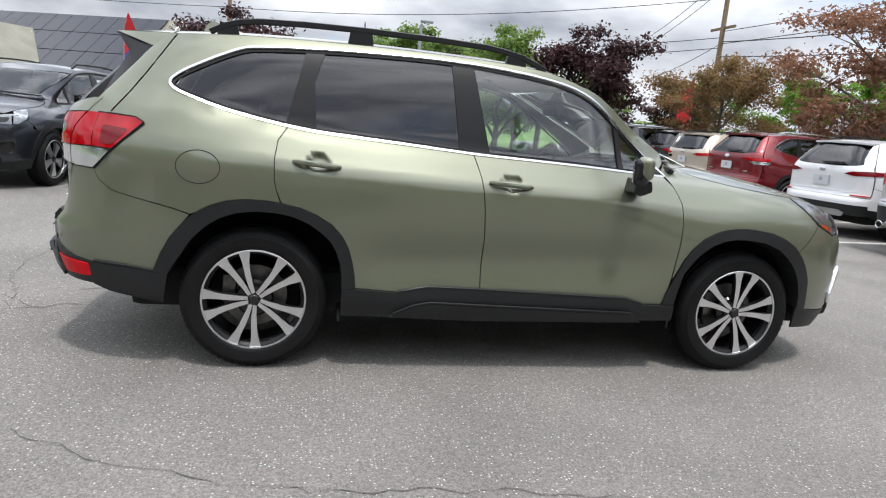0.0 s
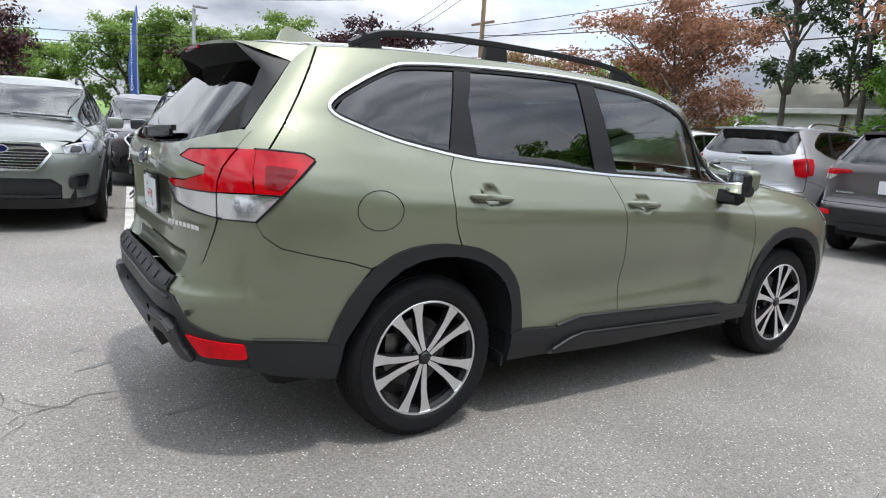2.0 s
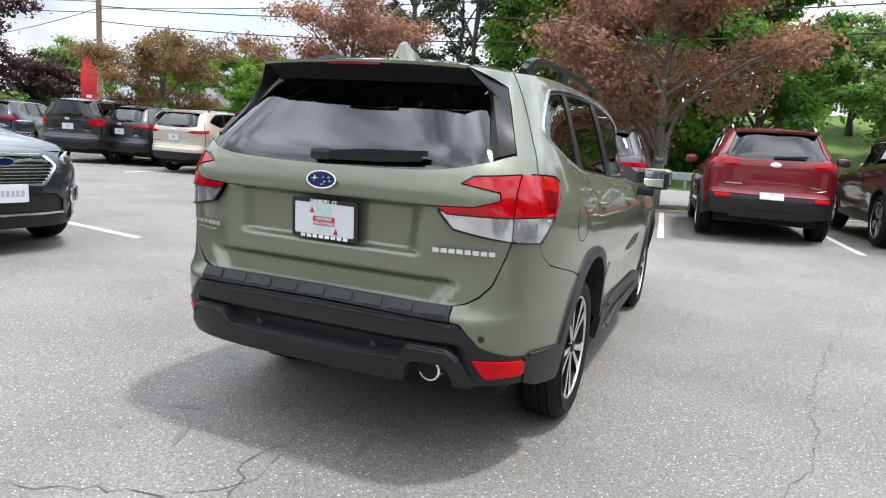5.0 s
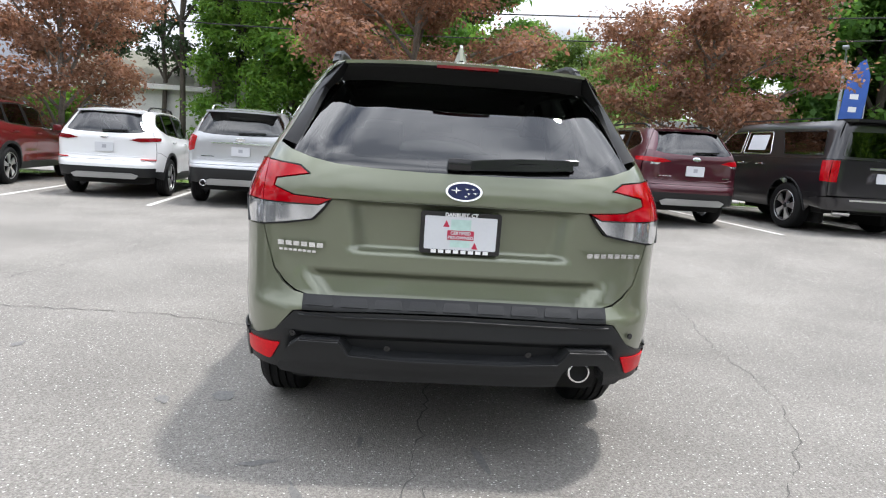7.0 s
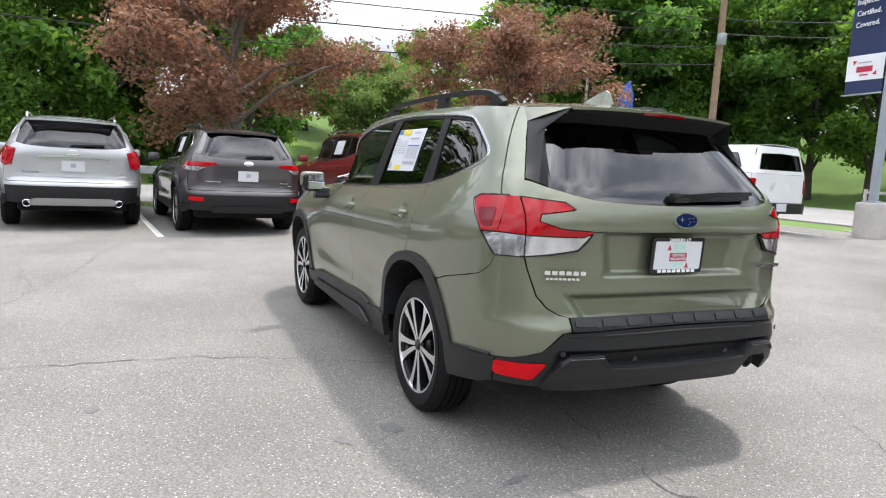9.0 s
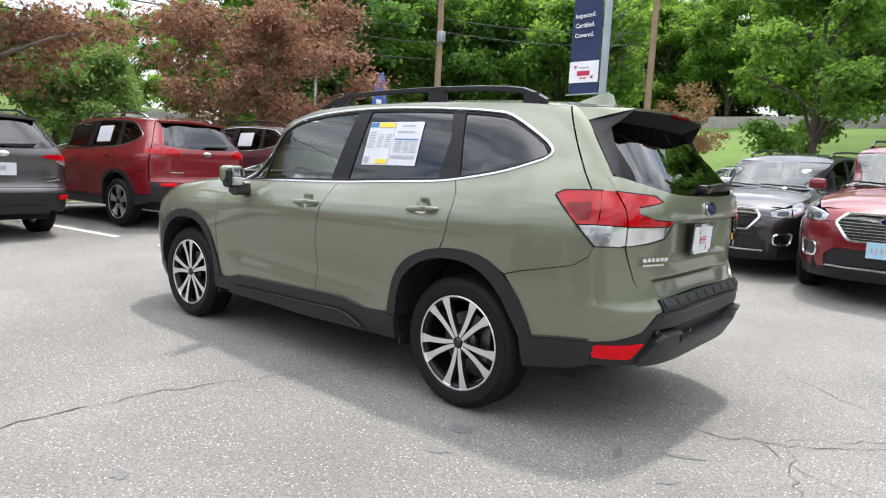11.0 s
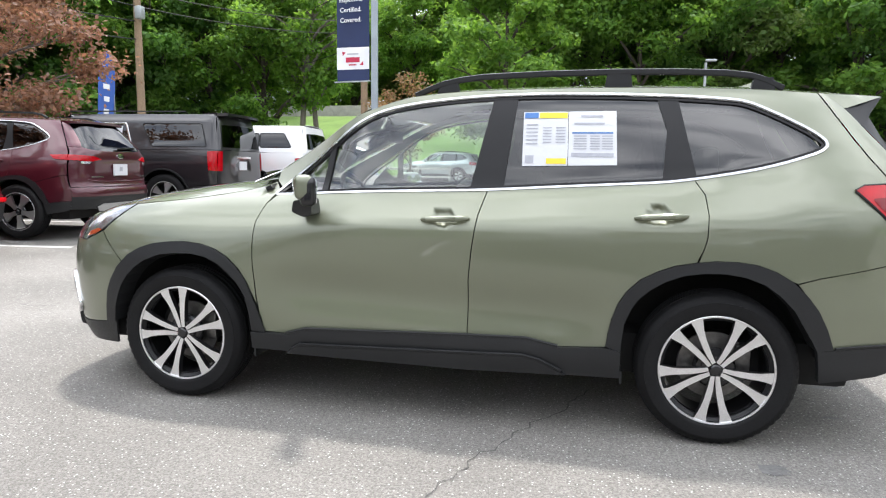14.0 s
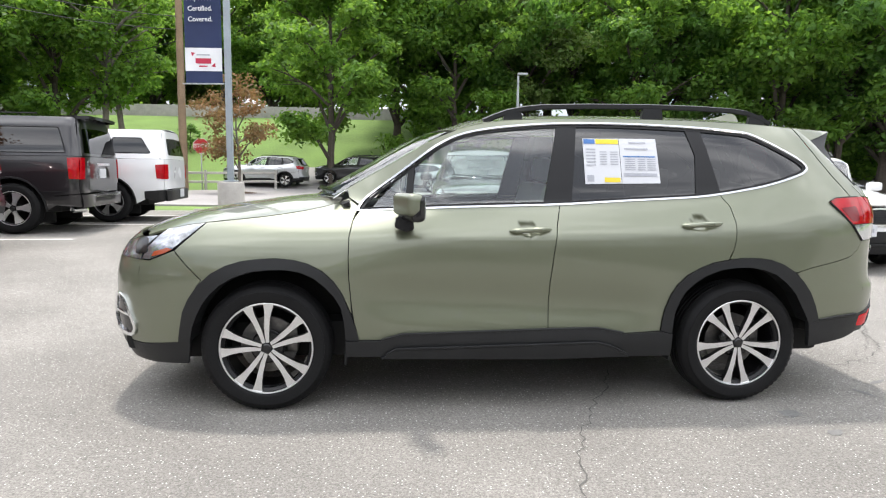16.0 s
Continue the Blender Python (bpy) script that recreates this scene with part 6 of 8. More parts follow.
P_GREY = car_paint("grey_paint", (0.082, 0.074, 0.078))
P_SILVER = car_paint("silver_paint", (0.50, 0.51, 0.53))
P_WHITE = car_paint("white_paint", (0.76, 0.77, 0.78), 0.0, 0.35, 0.02)
P_RED = car_paint("red_paint", (0.175, 0.004, 0.009), 0.45)
P_CRIMSON = car_paint("crimson_paint", (0.20, 0.006, 0.012), 0.4)
P_BURG = car_paint("burgundy_paint", (0.060, 0.006, 0.014), 0.4)
P_BEIGE = car_paint("beige_paint", (0.52, 0.46, 0.38), 0.3)
P_COAL = car_paint("charcoal_paint", (0.011, 0.0098, 0.012), 0.3)
P_SLATE = car_paint("slate_paint", (0.022, 0.026, 0.036), 0.5, 0.3)
P_BLACK = car_paint("black_paint", (0.010, 0.010, 0.011), 0.2)
P_MOSS = car_paint("grey_green_paint", (0.185, 0.205, 0.185))
LAMP_SLIM = [[(.42, 1.072), (.55, 1.112), (.86, 1.130), (.86, 1.060), (.60, 1.042)]]
LAMP_BAR = [[(.43, 1.088), (.47, 1.118), (.66, 1.124), (.86, 1.118), (.86, 1.055), (.64, 1.050)]]
LAMP_SQUARE = [[(.665, 1.150), (.80, 1.178), (.86, 1.178), (.87, .935), (.80, .905), (.715, .925)]]
LAMP_PILL = [[(.46, 1.150), (.52, 1.182), (.86, 1.172), (.86, 1.095), (.52, 1.080), (.46, 1.100)]]
CLEAR_BAR = [[(.60, 1.046), (.64, 1.048), (.86, 1.050), (.86, .990), (.70, .985)]]
CLEAR_SLIM = [[(.58, 1.040), (.72, 1.046), (.72, 1.015), (.63, 1.010)]]
for label, paint, tx, ty, L, W, H, kw in (
    ("grey mid-size estate car with red tail lights, parked nose-in", P_GREY, 6.22, .62, 4.85, 1.93, 1.70, dict(lamps=LAMP_BAR, wheel=.37, sheet_on=True, tail=dict(clear=CLEAR_BAR, dark_low=.63, reflect=(.62, .80, .545, .60)))),
    ("silver boxy estate car with twin exhausts, parked nose-in", P_SILVER, 6.90, 3.08, 5.0, 2.0, 1.74, dict(lamps=LAMP_SQUARE, box=.45, wheel=.38, tip=True, rails="bright", bar=True, tail=dict(reach=.12, dark_low=.64, skid=True))),
    ("white compact estate car with slim tail lights, parked nose-in", P_WHITE, 7.38, 5.58, 4.48, 1.85, 1.62, dict(lamps=LAMP_SLIM, wheel=.36, lamp_mat=M_DARK_RED, words=False, tail=dict(reach=.2, dark_low=.57, reflect=(.58, .80, .715, .735), skid=True))),
    ("dark red estate car with pale tail lamps, parked nose-in", P_RED, 7.85, 8.9, 4.77, 1.88, 1.68, dict(lamps=LAMP_BAR, wheel=.37, rails="bright", tail=dict(clear=CLEAR_BAR))),
    ("beige compact estate car parked nose-in", P_BEIGE, 8.4, 11.6, 4.4, 1.82, 1.64, dict(lamps=LAMP_SLIM)),
    ("black estate car parked nose-in at the row's end", P_BLACK, 9.0, 14.2, 4.7, 1.86, 1.68, dict(lamps=LAMP_SLIM)),
    ("bright red estate car with roof rails and black bumper, parked nose-in", P_CRIMSON, 5.95, -2.05, 4.62, 1.86, 1.68, dict(lamps=LAMP_PILL, wheel=.36, rails="bright", sheet_on=True, plate_z=.70, tail=dict(reach=.12, dark_low=.70, reflect=(.52, .72, .635, .675)))),
    ("burgundy estate car with silver rear skid plate, parked nose-in", P_BURG, 5.75, -4.45, 4.48, 1.85, 1.64, dict(lamps=LAMP_SLIM, wheel=.36, sheet_on=True, tail=dict(reach=.22, clear=CLEAR_SLIM, dark_low=.57, skid=True))),
):
    cx, cy = by_tail(tx, ty, 5, L)
    parked_car(label, paint, cx, cy, 5, L, W, H, **kw)
class Boxy(Body):
    """The skin of a tall square-backed vehicle, in its true size."""

    def __init__(self, length, half, high, belt, lean=.16):
        self.s, self.step, self.skins, self.dents, self.plain, self.box = (1, 1, 1), .12, {}, (), True, 1.0
        self.length, self.belt, self.high, self.lean = length, belt, high, lean
        self.profile = curve((.30, half - .09), (.5, half - .03), (.75, half), (belt - .25, half), (belt - .1, half - .012), (belt, half - .03), (belt + .06, half - .055), (high - .25, half - .145), (high - .1, half - .19), (high, half - .27))
        self.back, self.fore = -length / 2 + .6, length / 2 - .7

    def x_rear(self, z):
        return -self.length / 2 + self.lean * max(0, z - self.belt)

    def x_front(self, z):
        return self.length / 2 - .5 * max(0, z - .95) ** 1.5

    def width(self, x, z):
        return self.profile(z)

    def y_at(self, x, z):
        w = self.profile(z)
        u, n = (0, 2)
        if x < self.back:
            u, n = (self.back - x) / (self.back - self.x_rear(z)), 9
        elif x > self.fore:
            u, n = (x - self.fore) / (self.x_front(z) - self.fore), 4
        return w * max(1e-6, 1 - min(u, 1) ** n) ** (1 / n)

    def rear_at(self, y, z):
        return self.back - (self.back - self.x_rear(z)) * (1 - min(abs(y) / self.profile(z), .9995) ** 9) ** (1 / 9)

    def front_at(self, y, z):
        return self.fore + (self.x_front(z) - self.fore) * (1 - min(abs(y) / self.profile(z), .9995) ** 4) ** .25

    def split(self, z):
        return self.back - (self.back - self.x_rear(z)) * .90

    def split_front(self, z):
        return self.fore + (self.x_front(z) - self.fore) * .80


def big_vehicle(label, paint, x, y, heading, size, axles, panes, seams, lamp, wheel, alloy, bumper, chrome_panes=(), handles=(), rails=False, tip=None, back_glass=None, flat_back=False, sheet_pane=None):
    """A square-backed estate or a pickup with a cap, standing at (x, y)."""
    length, half, high, belt = size
    b = Boxy(length, half, high, belt)
    car = thing("car", label, "car", group="cars parked in the lot")
    sp, fs, H = b.split, b.split_front, high
    add = b.add
    ys, yf = (lambda z: b.y_at(sp(z), z)), (lambda z: b.y_at(fs(z), z))
    arch = lambda cx, r=wheel + .085: [(cx + r * math.cos(a), wheel + r * math.sin(a)) for a in [math.pi * (1.03 - 1.06 * k / 12) for k in range(13)]]
    lip = .44
    for s in (1, -1):
        f = (lambda q: q) if s > 0 else mirror_y
        low = [(sp(z), z) for z in (belt, 1.0, .8, .63)] + [(-length / 2 + .42, .60), (-length / 2 + .42, lip)] + arch(axles[0]) + arch(axles[1]) + [(fs(z), z) for z in (lip, .6, .8, 1.0, 1.06)] + [(1.6, belt - .03), (.9, belt)]
        add("body_side" + "_lr"[s], low, b.side(s), gap=.002)
        add("upper_side" + "_lr"[s], [(sp(z), z) for z in (belt + .004, belt + .2, belt + .4, H - .02)] + [(-.4, H - .02), (.2, H - .05), (.55, belt + .32), (.98, belt + .004)], b.side(s))
        for k, pane in enumerate(panes):
            add("side_window" + str(k) + "_" + "_lr"[s], rounded(pane, .035), b.side(s, .003), edge=.006, step=.2)
            sk = b.skins.setdefault("window_trim" + str(k) + "_" + "_lr"[s], Skin())
            ribbon(sk, [b.side(s, .002)(u, v) for u, v in rounded(pane, .035)], .030 if k in chrome_panes else .018, .006, True, up=(0, s, 0))
        for k, line in enumerate(seams):
            ribbon(b.skins.setdefault("door_seam" + str(k) + "_" + "_lr"[s], Skin()), [b.side(s, .0)(u, v) for u, v in line], .008, .002, up=(0, s, 0))
        for cx in axles:
            ribbon(b.skins.setdefault("wheel_arch_f" + "_lr"[s] if cx > 0 else "wheel_arch_r" + "_lr"[s], Skin()), [b.side(s, .0)(u, v) for u, v in arch(cx)], .03, .012, up=(0, s, 0))
        z0, z1 = lamp
        add("tail_light" + "_lr"[s], f([(ys(z1) - .10, z1), (ys(z1), z1), (ys(z0), z0), (ys(z0) - .10, z0)]), b.rear(.014), edge=.02, step=.06, outward=REARWARD)
        add("tail_light" + "_lr"[s], [(sp(z1), z1), (sp(z1) + .15, z1 - .01), (sp(z0) + .13, z0 + .01), (sp(z0), z0)], b.side(s, .014), edge=.02, step=.06)
        add("lower_bumper" + "_lr"[s], [(sp(.62), .62), (-length / 2 + .42, .595), (-length / 2 + .42, .46), (sp(.42), .42)], b.side(s, .02), edge=.04)
        add("front_bumper_" + "_lr"[s], f([(0, .45), (yf(.45), .45), (yf(.7), .7), (yf(1.05), 1.05), (0, 1.07)]), b.front(), outward=FORWARD)
        for hx in handles:
            part("door_handle", block(Skin(), b.side(s, .02)(hx, belt - .13), (.2, .03, .035), .012), M_CHROME if chrome_panes else paint, car)
        part("door_mirror", block(Skin(), (.95, s * (half + .14), belt + .08), (.14, .24, .2), .05), paint, car)
        for cx in axles:
            w = fit_wheel(car, WHEELS.setdefault(("big", wheel), wheel_parts(wheel, .26, wheel * .66, "five", False)), cx, s * (half - .155), wheel, rng.random() * 72, alloy, False)
            part("wheel_housing", block(Skin(), (cx, s * (half - .42), wheel + .12), (.95, .10, .75), .03), M_DARK, car)
        if rails:
            part("roof_rail", ribbon(Skin(), [(u, s * (half - .27), H + .02) for u in (-1.9, -1.2, -.3, .3)], .035, .02, up=(0, 0, 1)), M_BLACK_PLASTIC, car)
    add("tailgate", both([(0, .64), (ys(.64), .64), (ys(.9), .9), (ys(belt), belt), (0, belt)]), b.rear(lambda yy, zz: -.02 * ease(.26, .23, abs(yy)) * ease(.86, .88, zz) * ease(1.06, 1.04, zz)), outward=REARWARD, gap=.003)
    top = H - .03
    add("gate_frame", both([(0, belt + .004), (ys(belt), belt + .004), (ys(belt + .3), belt + .3), (ys(top), top), (0, top)]), b.rear(), outward=REARWARD)
    add("rear_glass", rounded(both(back_glass), .03), b.rear(.004), edge=.006, outward=REARWARD)
    add("lower_bumper", both([(0, .635), (ys(.62), .62), (ys(.42), .42), (0, .42)]), b.rear(.06), edge=.08, outward=REARWARD)
    roof_z = lambda u, v: (u, v, H - .025 + .045 * (1 - (abs(v) / (half - .27)) ** 2.4))
    edge = [(u, b.y_at(u, H - .02)) for u in (sp(H - .02) - .01, -1.8, -1.0, -.4, .1, .3)]
    add("roof", edge + [(p, -q) for p, q in reversed(edge)], roof_z, outward=UPWARD)
    nose_x = length / 2 - .12
    hood = [(.95, half - .06), (1.6, half - .03), (nose_x - .35, half - .06), (nose_x, half - .35), (nose_x, 0)]
    add("bonnet", hood + [(p, -q) for p, q in reversed(hood[:-1])], lambda u, v: (u, v, belt + .03 - .10 * ease(.9, nose_x, u) - .03 * (abs(v) / half) ** 3), outward=UPWARD)
    add("windscreen", [(-half + .08, 0), (half - .08, 0), (half - .25, 1), (-half + .25, 1)], lambda v, t: (1.0 - .75 * t + .1 * (1 - (v / half) ** 2), v, belt + .02 + (H - .06 - belt) * t), outward=(1, 0, 1))
    if not flat_back:
        lid = [(-length / 2 - .04, 0), (-length / 2 - .03, half - .35), (sp(top) - .02, half - .27), (sp(top) + .2, half - .27)]
        add("spoiler", lid + [(p, -q) for p, q in reversed(lid[1:])], lambda u, v: (u, v, H - .005 + .02 * (1 - (v / half) ** 2)), edge=.05, outward=UPWARD)
    looks = looks_of(paint) | {"upper_side": (paint, ""), "side_window": (M_TINT, "dark tinted glass"), "door_seam": (M_DARK, ""), "lower_bumper": bumper}
    for name, sk in b.skins.items():
        key = next(k for k in sorted(looks, key=len, reverse=True) if name.startswith(k)) if not name.startswith("window_trim") else "window_trim"
        mt, lab = looks[key] if key != "window_trim" else ((M_CHROME, "bright window trim") if int(name[11]) in chrome_panes else (M_PILLAR, "black window seal"))
        part(key, sk, mt, car, lab)
    part("licence_plate", prism(Skin(), rounded(rect(.31, .16), .01), lambda u, v, d: (u, v, .012 - d), .02), M_PAPER, car, m=on_rear(b, 0, .95 if not flat_back else .55, -.01 if not flat_back else .075))
    part("underbody", block(Skin(), (0, 0, .48), (length - .8, 2 * half - .5, .3), .05), M_DARK, car)
    if not flat_back:
        part("gate_bar", prism(Skin(), rounded(rect(.62, .035), .012), lambda u, v, d: (u, v, .012 - d), .02), M_CHROME, car, "chrome bar over the number plate", m=on_rear(b, 0, 1.10, .0))
        part("bumper_strip", prism(Skin(), rounded(rect(1.30, .03), .01), lambda u, v, d: (u, v, .012 - d), .02), M_CHROME, car, "thin chrome bumper strip", m=on_rear(b, 0, .585, .065))
    if tip:
        part("exhaust_pipe", lathe(Skin(), [(.045, 0), (.05, .005), (.05, .25), (.04, .25), (.04, .005)], 18), M_CHROME, car, m=Matrix.Translation((tip[0], tip[1], .36)) @ Matrix.Rotation(radians(0 if tip[1] > 0 else 180), 4, "Z") @ Matrix.Rotation(radians(150), 4, "Z"))
    if sheet_pane:
        x0, x1 = sheet_pane
        part("window_sheet", sheet(Skin(), [(x0, belt + .12), (x1, belt + .12), (x1, belt + .40), (x0, belt + .40)], b.side(1, .006), .2, .002, (0, 1, 0)), M_PAPER, car, "white price sheet")
    h = radians(heading)
    za, zb = hills(x + math.cos(h) * 1.4, y + math.sin(h) * 1.4), hills(x - math.cos(h) * 1.4, y - math.sin(h) * 1.4)
    car.matrix_basis = Matrix.Translation((x, y, (za + zb) / 2 + BASE)) @ Matrix.Rotation(h, 4, "Z") @ Matrix.Rotation(-math.atan2(za - zb, 2.8), 4, "Y")
    return car


cx, cy = by_tail(5.5, -7.45, 5, 5.2)
big_vehicle("large charcoal estate car with chrome window trim, parked nose-in", P_COAL, cx, cy, 5, (5.2, 1.01, 1.86, 1.22), (-1.56, 1.45),
    ([(-2.36, 1.27), (-1.36, 1.27), (-1.14, 1.67), (-2.24, 1.67)], [(-.98, 1.27), (-.14, 1.27), (-.14, 1.67), (-.84, 1.67)], [(-.06, 1.27), (.88, 1.27), (.42, 1.65), (-.06, 1.67)]),
    ([(-.10, 1.21), (-.10, .8), (-.10, .47)], [(-.92, 1.21), (-.96, 1.0), (-1.05, .90)], [(.98, 1.18), (1.0, .9), (.98, .5)], [(-2.3, .665), (-1.95, .665)]),
    (.86, 1.20), .40, M_RIM, (P_COAL, "painted rear bumper"), chrome_panes=(1, 2), handles=(-.2, -.78), rails=True, tip=(-2.3, .62), back_glass=[(0, 1.27), (.80, 1.27), (.70, 1.66), (0, 1.68)], sheet_pane=(-.78, -.25))
cx, cy = by_tail(4.95, -9.75, 5, 5.4)
big_vehicle("white pickup with a bed cap and black wheels, parked nose-in", P_WHITE, cx, cy, 5, (5.4, .96, 1.80, 1.22), (-1.62, 1.62),
    ([(-2.40, 1.33), (-1.72, 1.33), (-1.70, 1.62), (-2.22, 1.62)], [(-1.70, 1.33), (-1.02, 1.33), (-1.04, 1.62), (-1.68, 1.62)], [(-.80, 1.28), (.86, 1.28), (.42, 1.62), (-.74, 1.64)]),
    ([(-.90, 1.78), (-.90, 1.3), (-.90, .8), (-.90, .47)], [(-2.6, 1.225), (-1.8, 1.225), (-.92, 1.225)], [(-.05, 1.21), (-.05, .8), (-.05, .47)], [(.98, 1.18), (1.0, .9), (.98, .5)]),
    (.84, 1.12), .40, M_RIM_DARK, (M_BLACK_PLASTIC, "black step bumper"), handles=(-.15, -.8), back_glass=[(0, 1.30), (.70, 1.30), (.62, 1.62), (0, 1.64)], flat_back=True)
for label, paint, fx, fy, heading, kw in (
    ("dark slate estate car with chrome grille, parked facing the aisle", P_SLATE, -.60, 4.38, -98, dict(front=dict(bright=True), year="19")),
    ("grey-green estate car with a chrome grille, parked facing the aisle", P_MOSS, -2.85, 4.75, -98, dict(front=dict(bright=True, fog=False, strip=False, plate=False))),
    ("dark estate car with pale window stickers, parked facing the aisle", P_SLATE, -5.45, 4.85, -98, dict(front=dict(fog=False), sheet_on=True)),
    ("black estate car with an amber number plate, parked facing the aisle", P_BLACK, -.82, -5.2, 84, dict(front=dict(plate_mat=M_AMBER_PLATE), high=1.54, wide=1.79)),
    ("dark red estate car with a chrome grille, facing the aisle", P_RED, -2.65, -4.35, 88, dict(front=dict(bright=True, plate_mat=M_PALE_BLUE), length=4.95, wide=1.93, high=1.72)),
    ("white estate car with a dark grille, parked facing the aisle", P_WHITE, -5.75, -3.9, 80, dict(front=dict(strip=False))),
):
    L = kw.pop("length", 4.62)
    year = kw.pop("year", "")
    h = radians(heading)
    facing, fb = parked_car(label, paint, fx - math.cos(h) * L / 2, fy - math.sin(h) * L / 2, heading, L, chrome=M_PILLAR, **kw)
    for k, (y0, y1) in enumerate(((.55, -.02), (-.05, -.55))):
        part("front_wiper", tube(Skin(), [tuple(Vector(fb.shield(y0 + (y1 - y0) * t, 1.172 + .02 * t)) + Vector((.015, 0, .02))) for t in (0, .25, .5, .75, 1)], .010, 6), M_GLOSS_BLACK, facing)
    if year:
        spot = sheet(Skin(), ellipse(-.44, 1.455, .085, .035, 20), lambda yy, zz: tuple(Vector(fb.shield(yy, zz)) + Vector((.006, 0, .005))), .2, .002, (1, 0, 1))
        oval = part("year_sticker", spot, M_PAPER, facing, "white oval sticker with blue numerals")
        p, e = Vector(fb.shield(-.44, 1.455)), .02
        ux, uy = Vector((0, 1, 0)), (Vector(fb.shield(-.44, 1.455 + e)) - p).normalized()
        nn = ux.cross(uy).normalized()
        part("numerals", text_mesh(year, .075, .001, .002), M_BLUE_INK, oval, smooth=0, m=Matrix.Translation(p + nn * .013) @ Matrix((ux, nn.cross(ux), nn)).transposed().to_4x4())
        part("dash_papers", block(Skin(), fb.out((.80, .28, 1.13)), (.22, .34, .02), .006, Matrix.Rotation(radians(14), 4, "Z")), M_PAPER, facing, "white papers on the dashboard")
for label, paint, cx, cy, heading, kw in (
    ("pale blue-grey car parked in the next row", P_SILVER, 1.2, 16.2, -98, dict(front=dict())),
    ("grey estate car parked beside others in the next row", P_GREY, -.35, 11.5, -98, dict(front=dict())),
    ("dark estate car parked with its tail to the aisle", P_SLATE, 10.6, 20.5, 30, dict(lamps=LAMP_SLIM)),
    ("black boxy off-road car with a spare wheel, parked", P_BLACK, 10.2, 15.9, 20, dict(box=1.0, high=1.78, length=4.3)),
    ("silver estate car parked along the far road", P_SILVER, 7.2, -33.0, -8, dict(front=dict())),
    ("black car parked behind the silver one", P_BLACK, 2.3, -33.5, -8, dict(front=dict())),
    ("pale grey saloon parked along the far road", P_SILVER, -1.0, -30.5, -30, dict(front=dict(), high=1.45)),
):
    parked_car(label, paint, cx, cy, heading, **kw)
# ---- trees ----
def leaf_mat(name, a, b, glow=0.35, through=None):
    """Leaves of two tones, lit through from behind."""
    m = bpy.data.materials.new(name)
    m.use_nodes = True
    n, l = m.node_tree.nodes, m.node_tree.links
    p = n["Principled BSDF"]
    geo, mix, tr, add = n.new("ShaderNodeNewGeometry"), n.new("ShaderNodeMix"), n.new("ShaderNodeBsdfTranslucent"), n.new("ShaderNodeMixShader")
    co, noi, sc = n.new("ShaderNodeTexCoord"), n.new("ShaderNodeTexNoise"), n.new("ShaderNodeMath")
    noi.inputs["Scale"].default_value = 0.9
    sc.operation = "ADD"
    sc.inputs[1].default_value = -0.25
    half = n.new("ShaderNodeMath")
    half.operation = "MULTIPLY_ADD"
    half.inputs[1].default_value = 0.55
    mix.data_type = "RGBA"
    mix.inputs["A"].default_value, mix.inputs["B"].default_value = (*a, 1), (*b, 1)
    l.new(co.outputs["Object"], noi.inputs["Vector"])
    l.new(noi.outputs["Fac"], sc.inputs[0])
    l.new(geo.outputs["Random Per Island"], half.inputs[0])
    l.new(sc.outputs["Value"], half.inputs[2])
    l.new(half.outputs["Value"], mix.inputs["Factor"])
    l.new(mix.outputs["Result"], p.inputs["Base Color"])
    lit = n.new("ShaderNodeMix")
    lit.data_type, lit.blend_type = "RGBA", "MULTIPLY"
    lit.inputs["Factor"].default_value = 1.0
    lit.inputs["B"].default_value = (*(through or (1, 1, 1)), 1)
    l.new(mix.outputs["Result"], lit.inputs["A"])
    l.new(lit.outputs["Result"], tr.inputs["Color"])
    p.inputs["Roughness"].default_value, p.inputs["Specular IOR Level"].default_value = 0.55, 0.3
    add.inputs["Fac"].default_value = glow
    l.new(p.outputs["BSDF"], add.inputs[1]), l.new(tr.outputs["BSDF"], add.inputs[2])
    l.new(add.outputs["Shader"], n["Material Output"].inputs["Surface"])
    return m


M_BRONZE = leaf_mat("bronze_leaves", (0.092, 0.056, 0.036), (0.36, 0.205, 0.145), .46, (1.35, 1.15, 0.9))
M_BRONZE_GREEN = leaf_mat("bronze_green_leaves", (0.11, 0.11, 0.040), (0.32, 0.18, 0.10), .5, (1.2, 1.1, 0.9))
M_PURPLE = leaf_mat("purple_leaves", (0.035, 0.016, 0.02), (0.085, 0.038, 0.038), .3)
M_LEAF = leaf_mat("green_leaves", (0.045, 0.12, 0.022), (0.20, 0.36, 0.075), .6, (1.75, 1.55, 0.9))
M_LEAF_DEEP = leaf_mat("deep_green_leaves", (0.038, 0.10, 0.024), (0.16, 0.31, 0.075), .58, (1.65, 1.55, 0.95))
M_LEAF_PALE = leaf_mat("pale_green_leaves", (0.075, 0.145, 0.035), (0.22, 0.32, 0.10), .5, (1.4, 1.3, 0.9))
M_PINE = leaf_mat("pine_needles", (0.028, 0.055, 0.026), (0.085, 0.13, 0.055), .3)
M_BARK = mat("grey_bark", (0.16, 0.14, 0.12), 0.9, grain=(25, 0.3), stain=(3, 0.25), bump=(40, 0.8))
M_BARK_DARK = mat("dark_bark", (0.075, 0.062, 0.05), 0.9, grain=(18, 0.35), stain=(2, 0.25), bump=(25, 0.9))


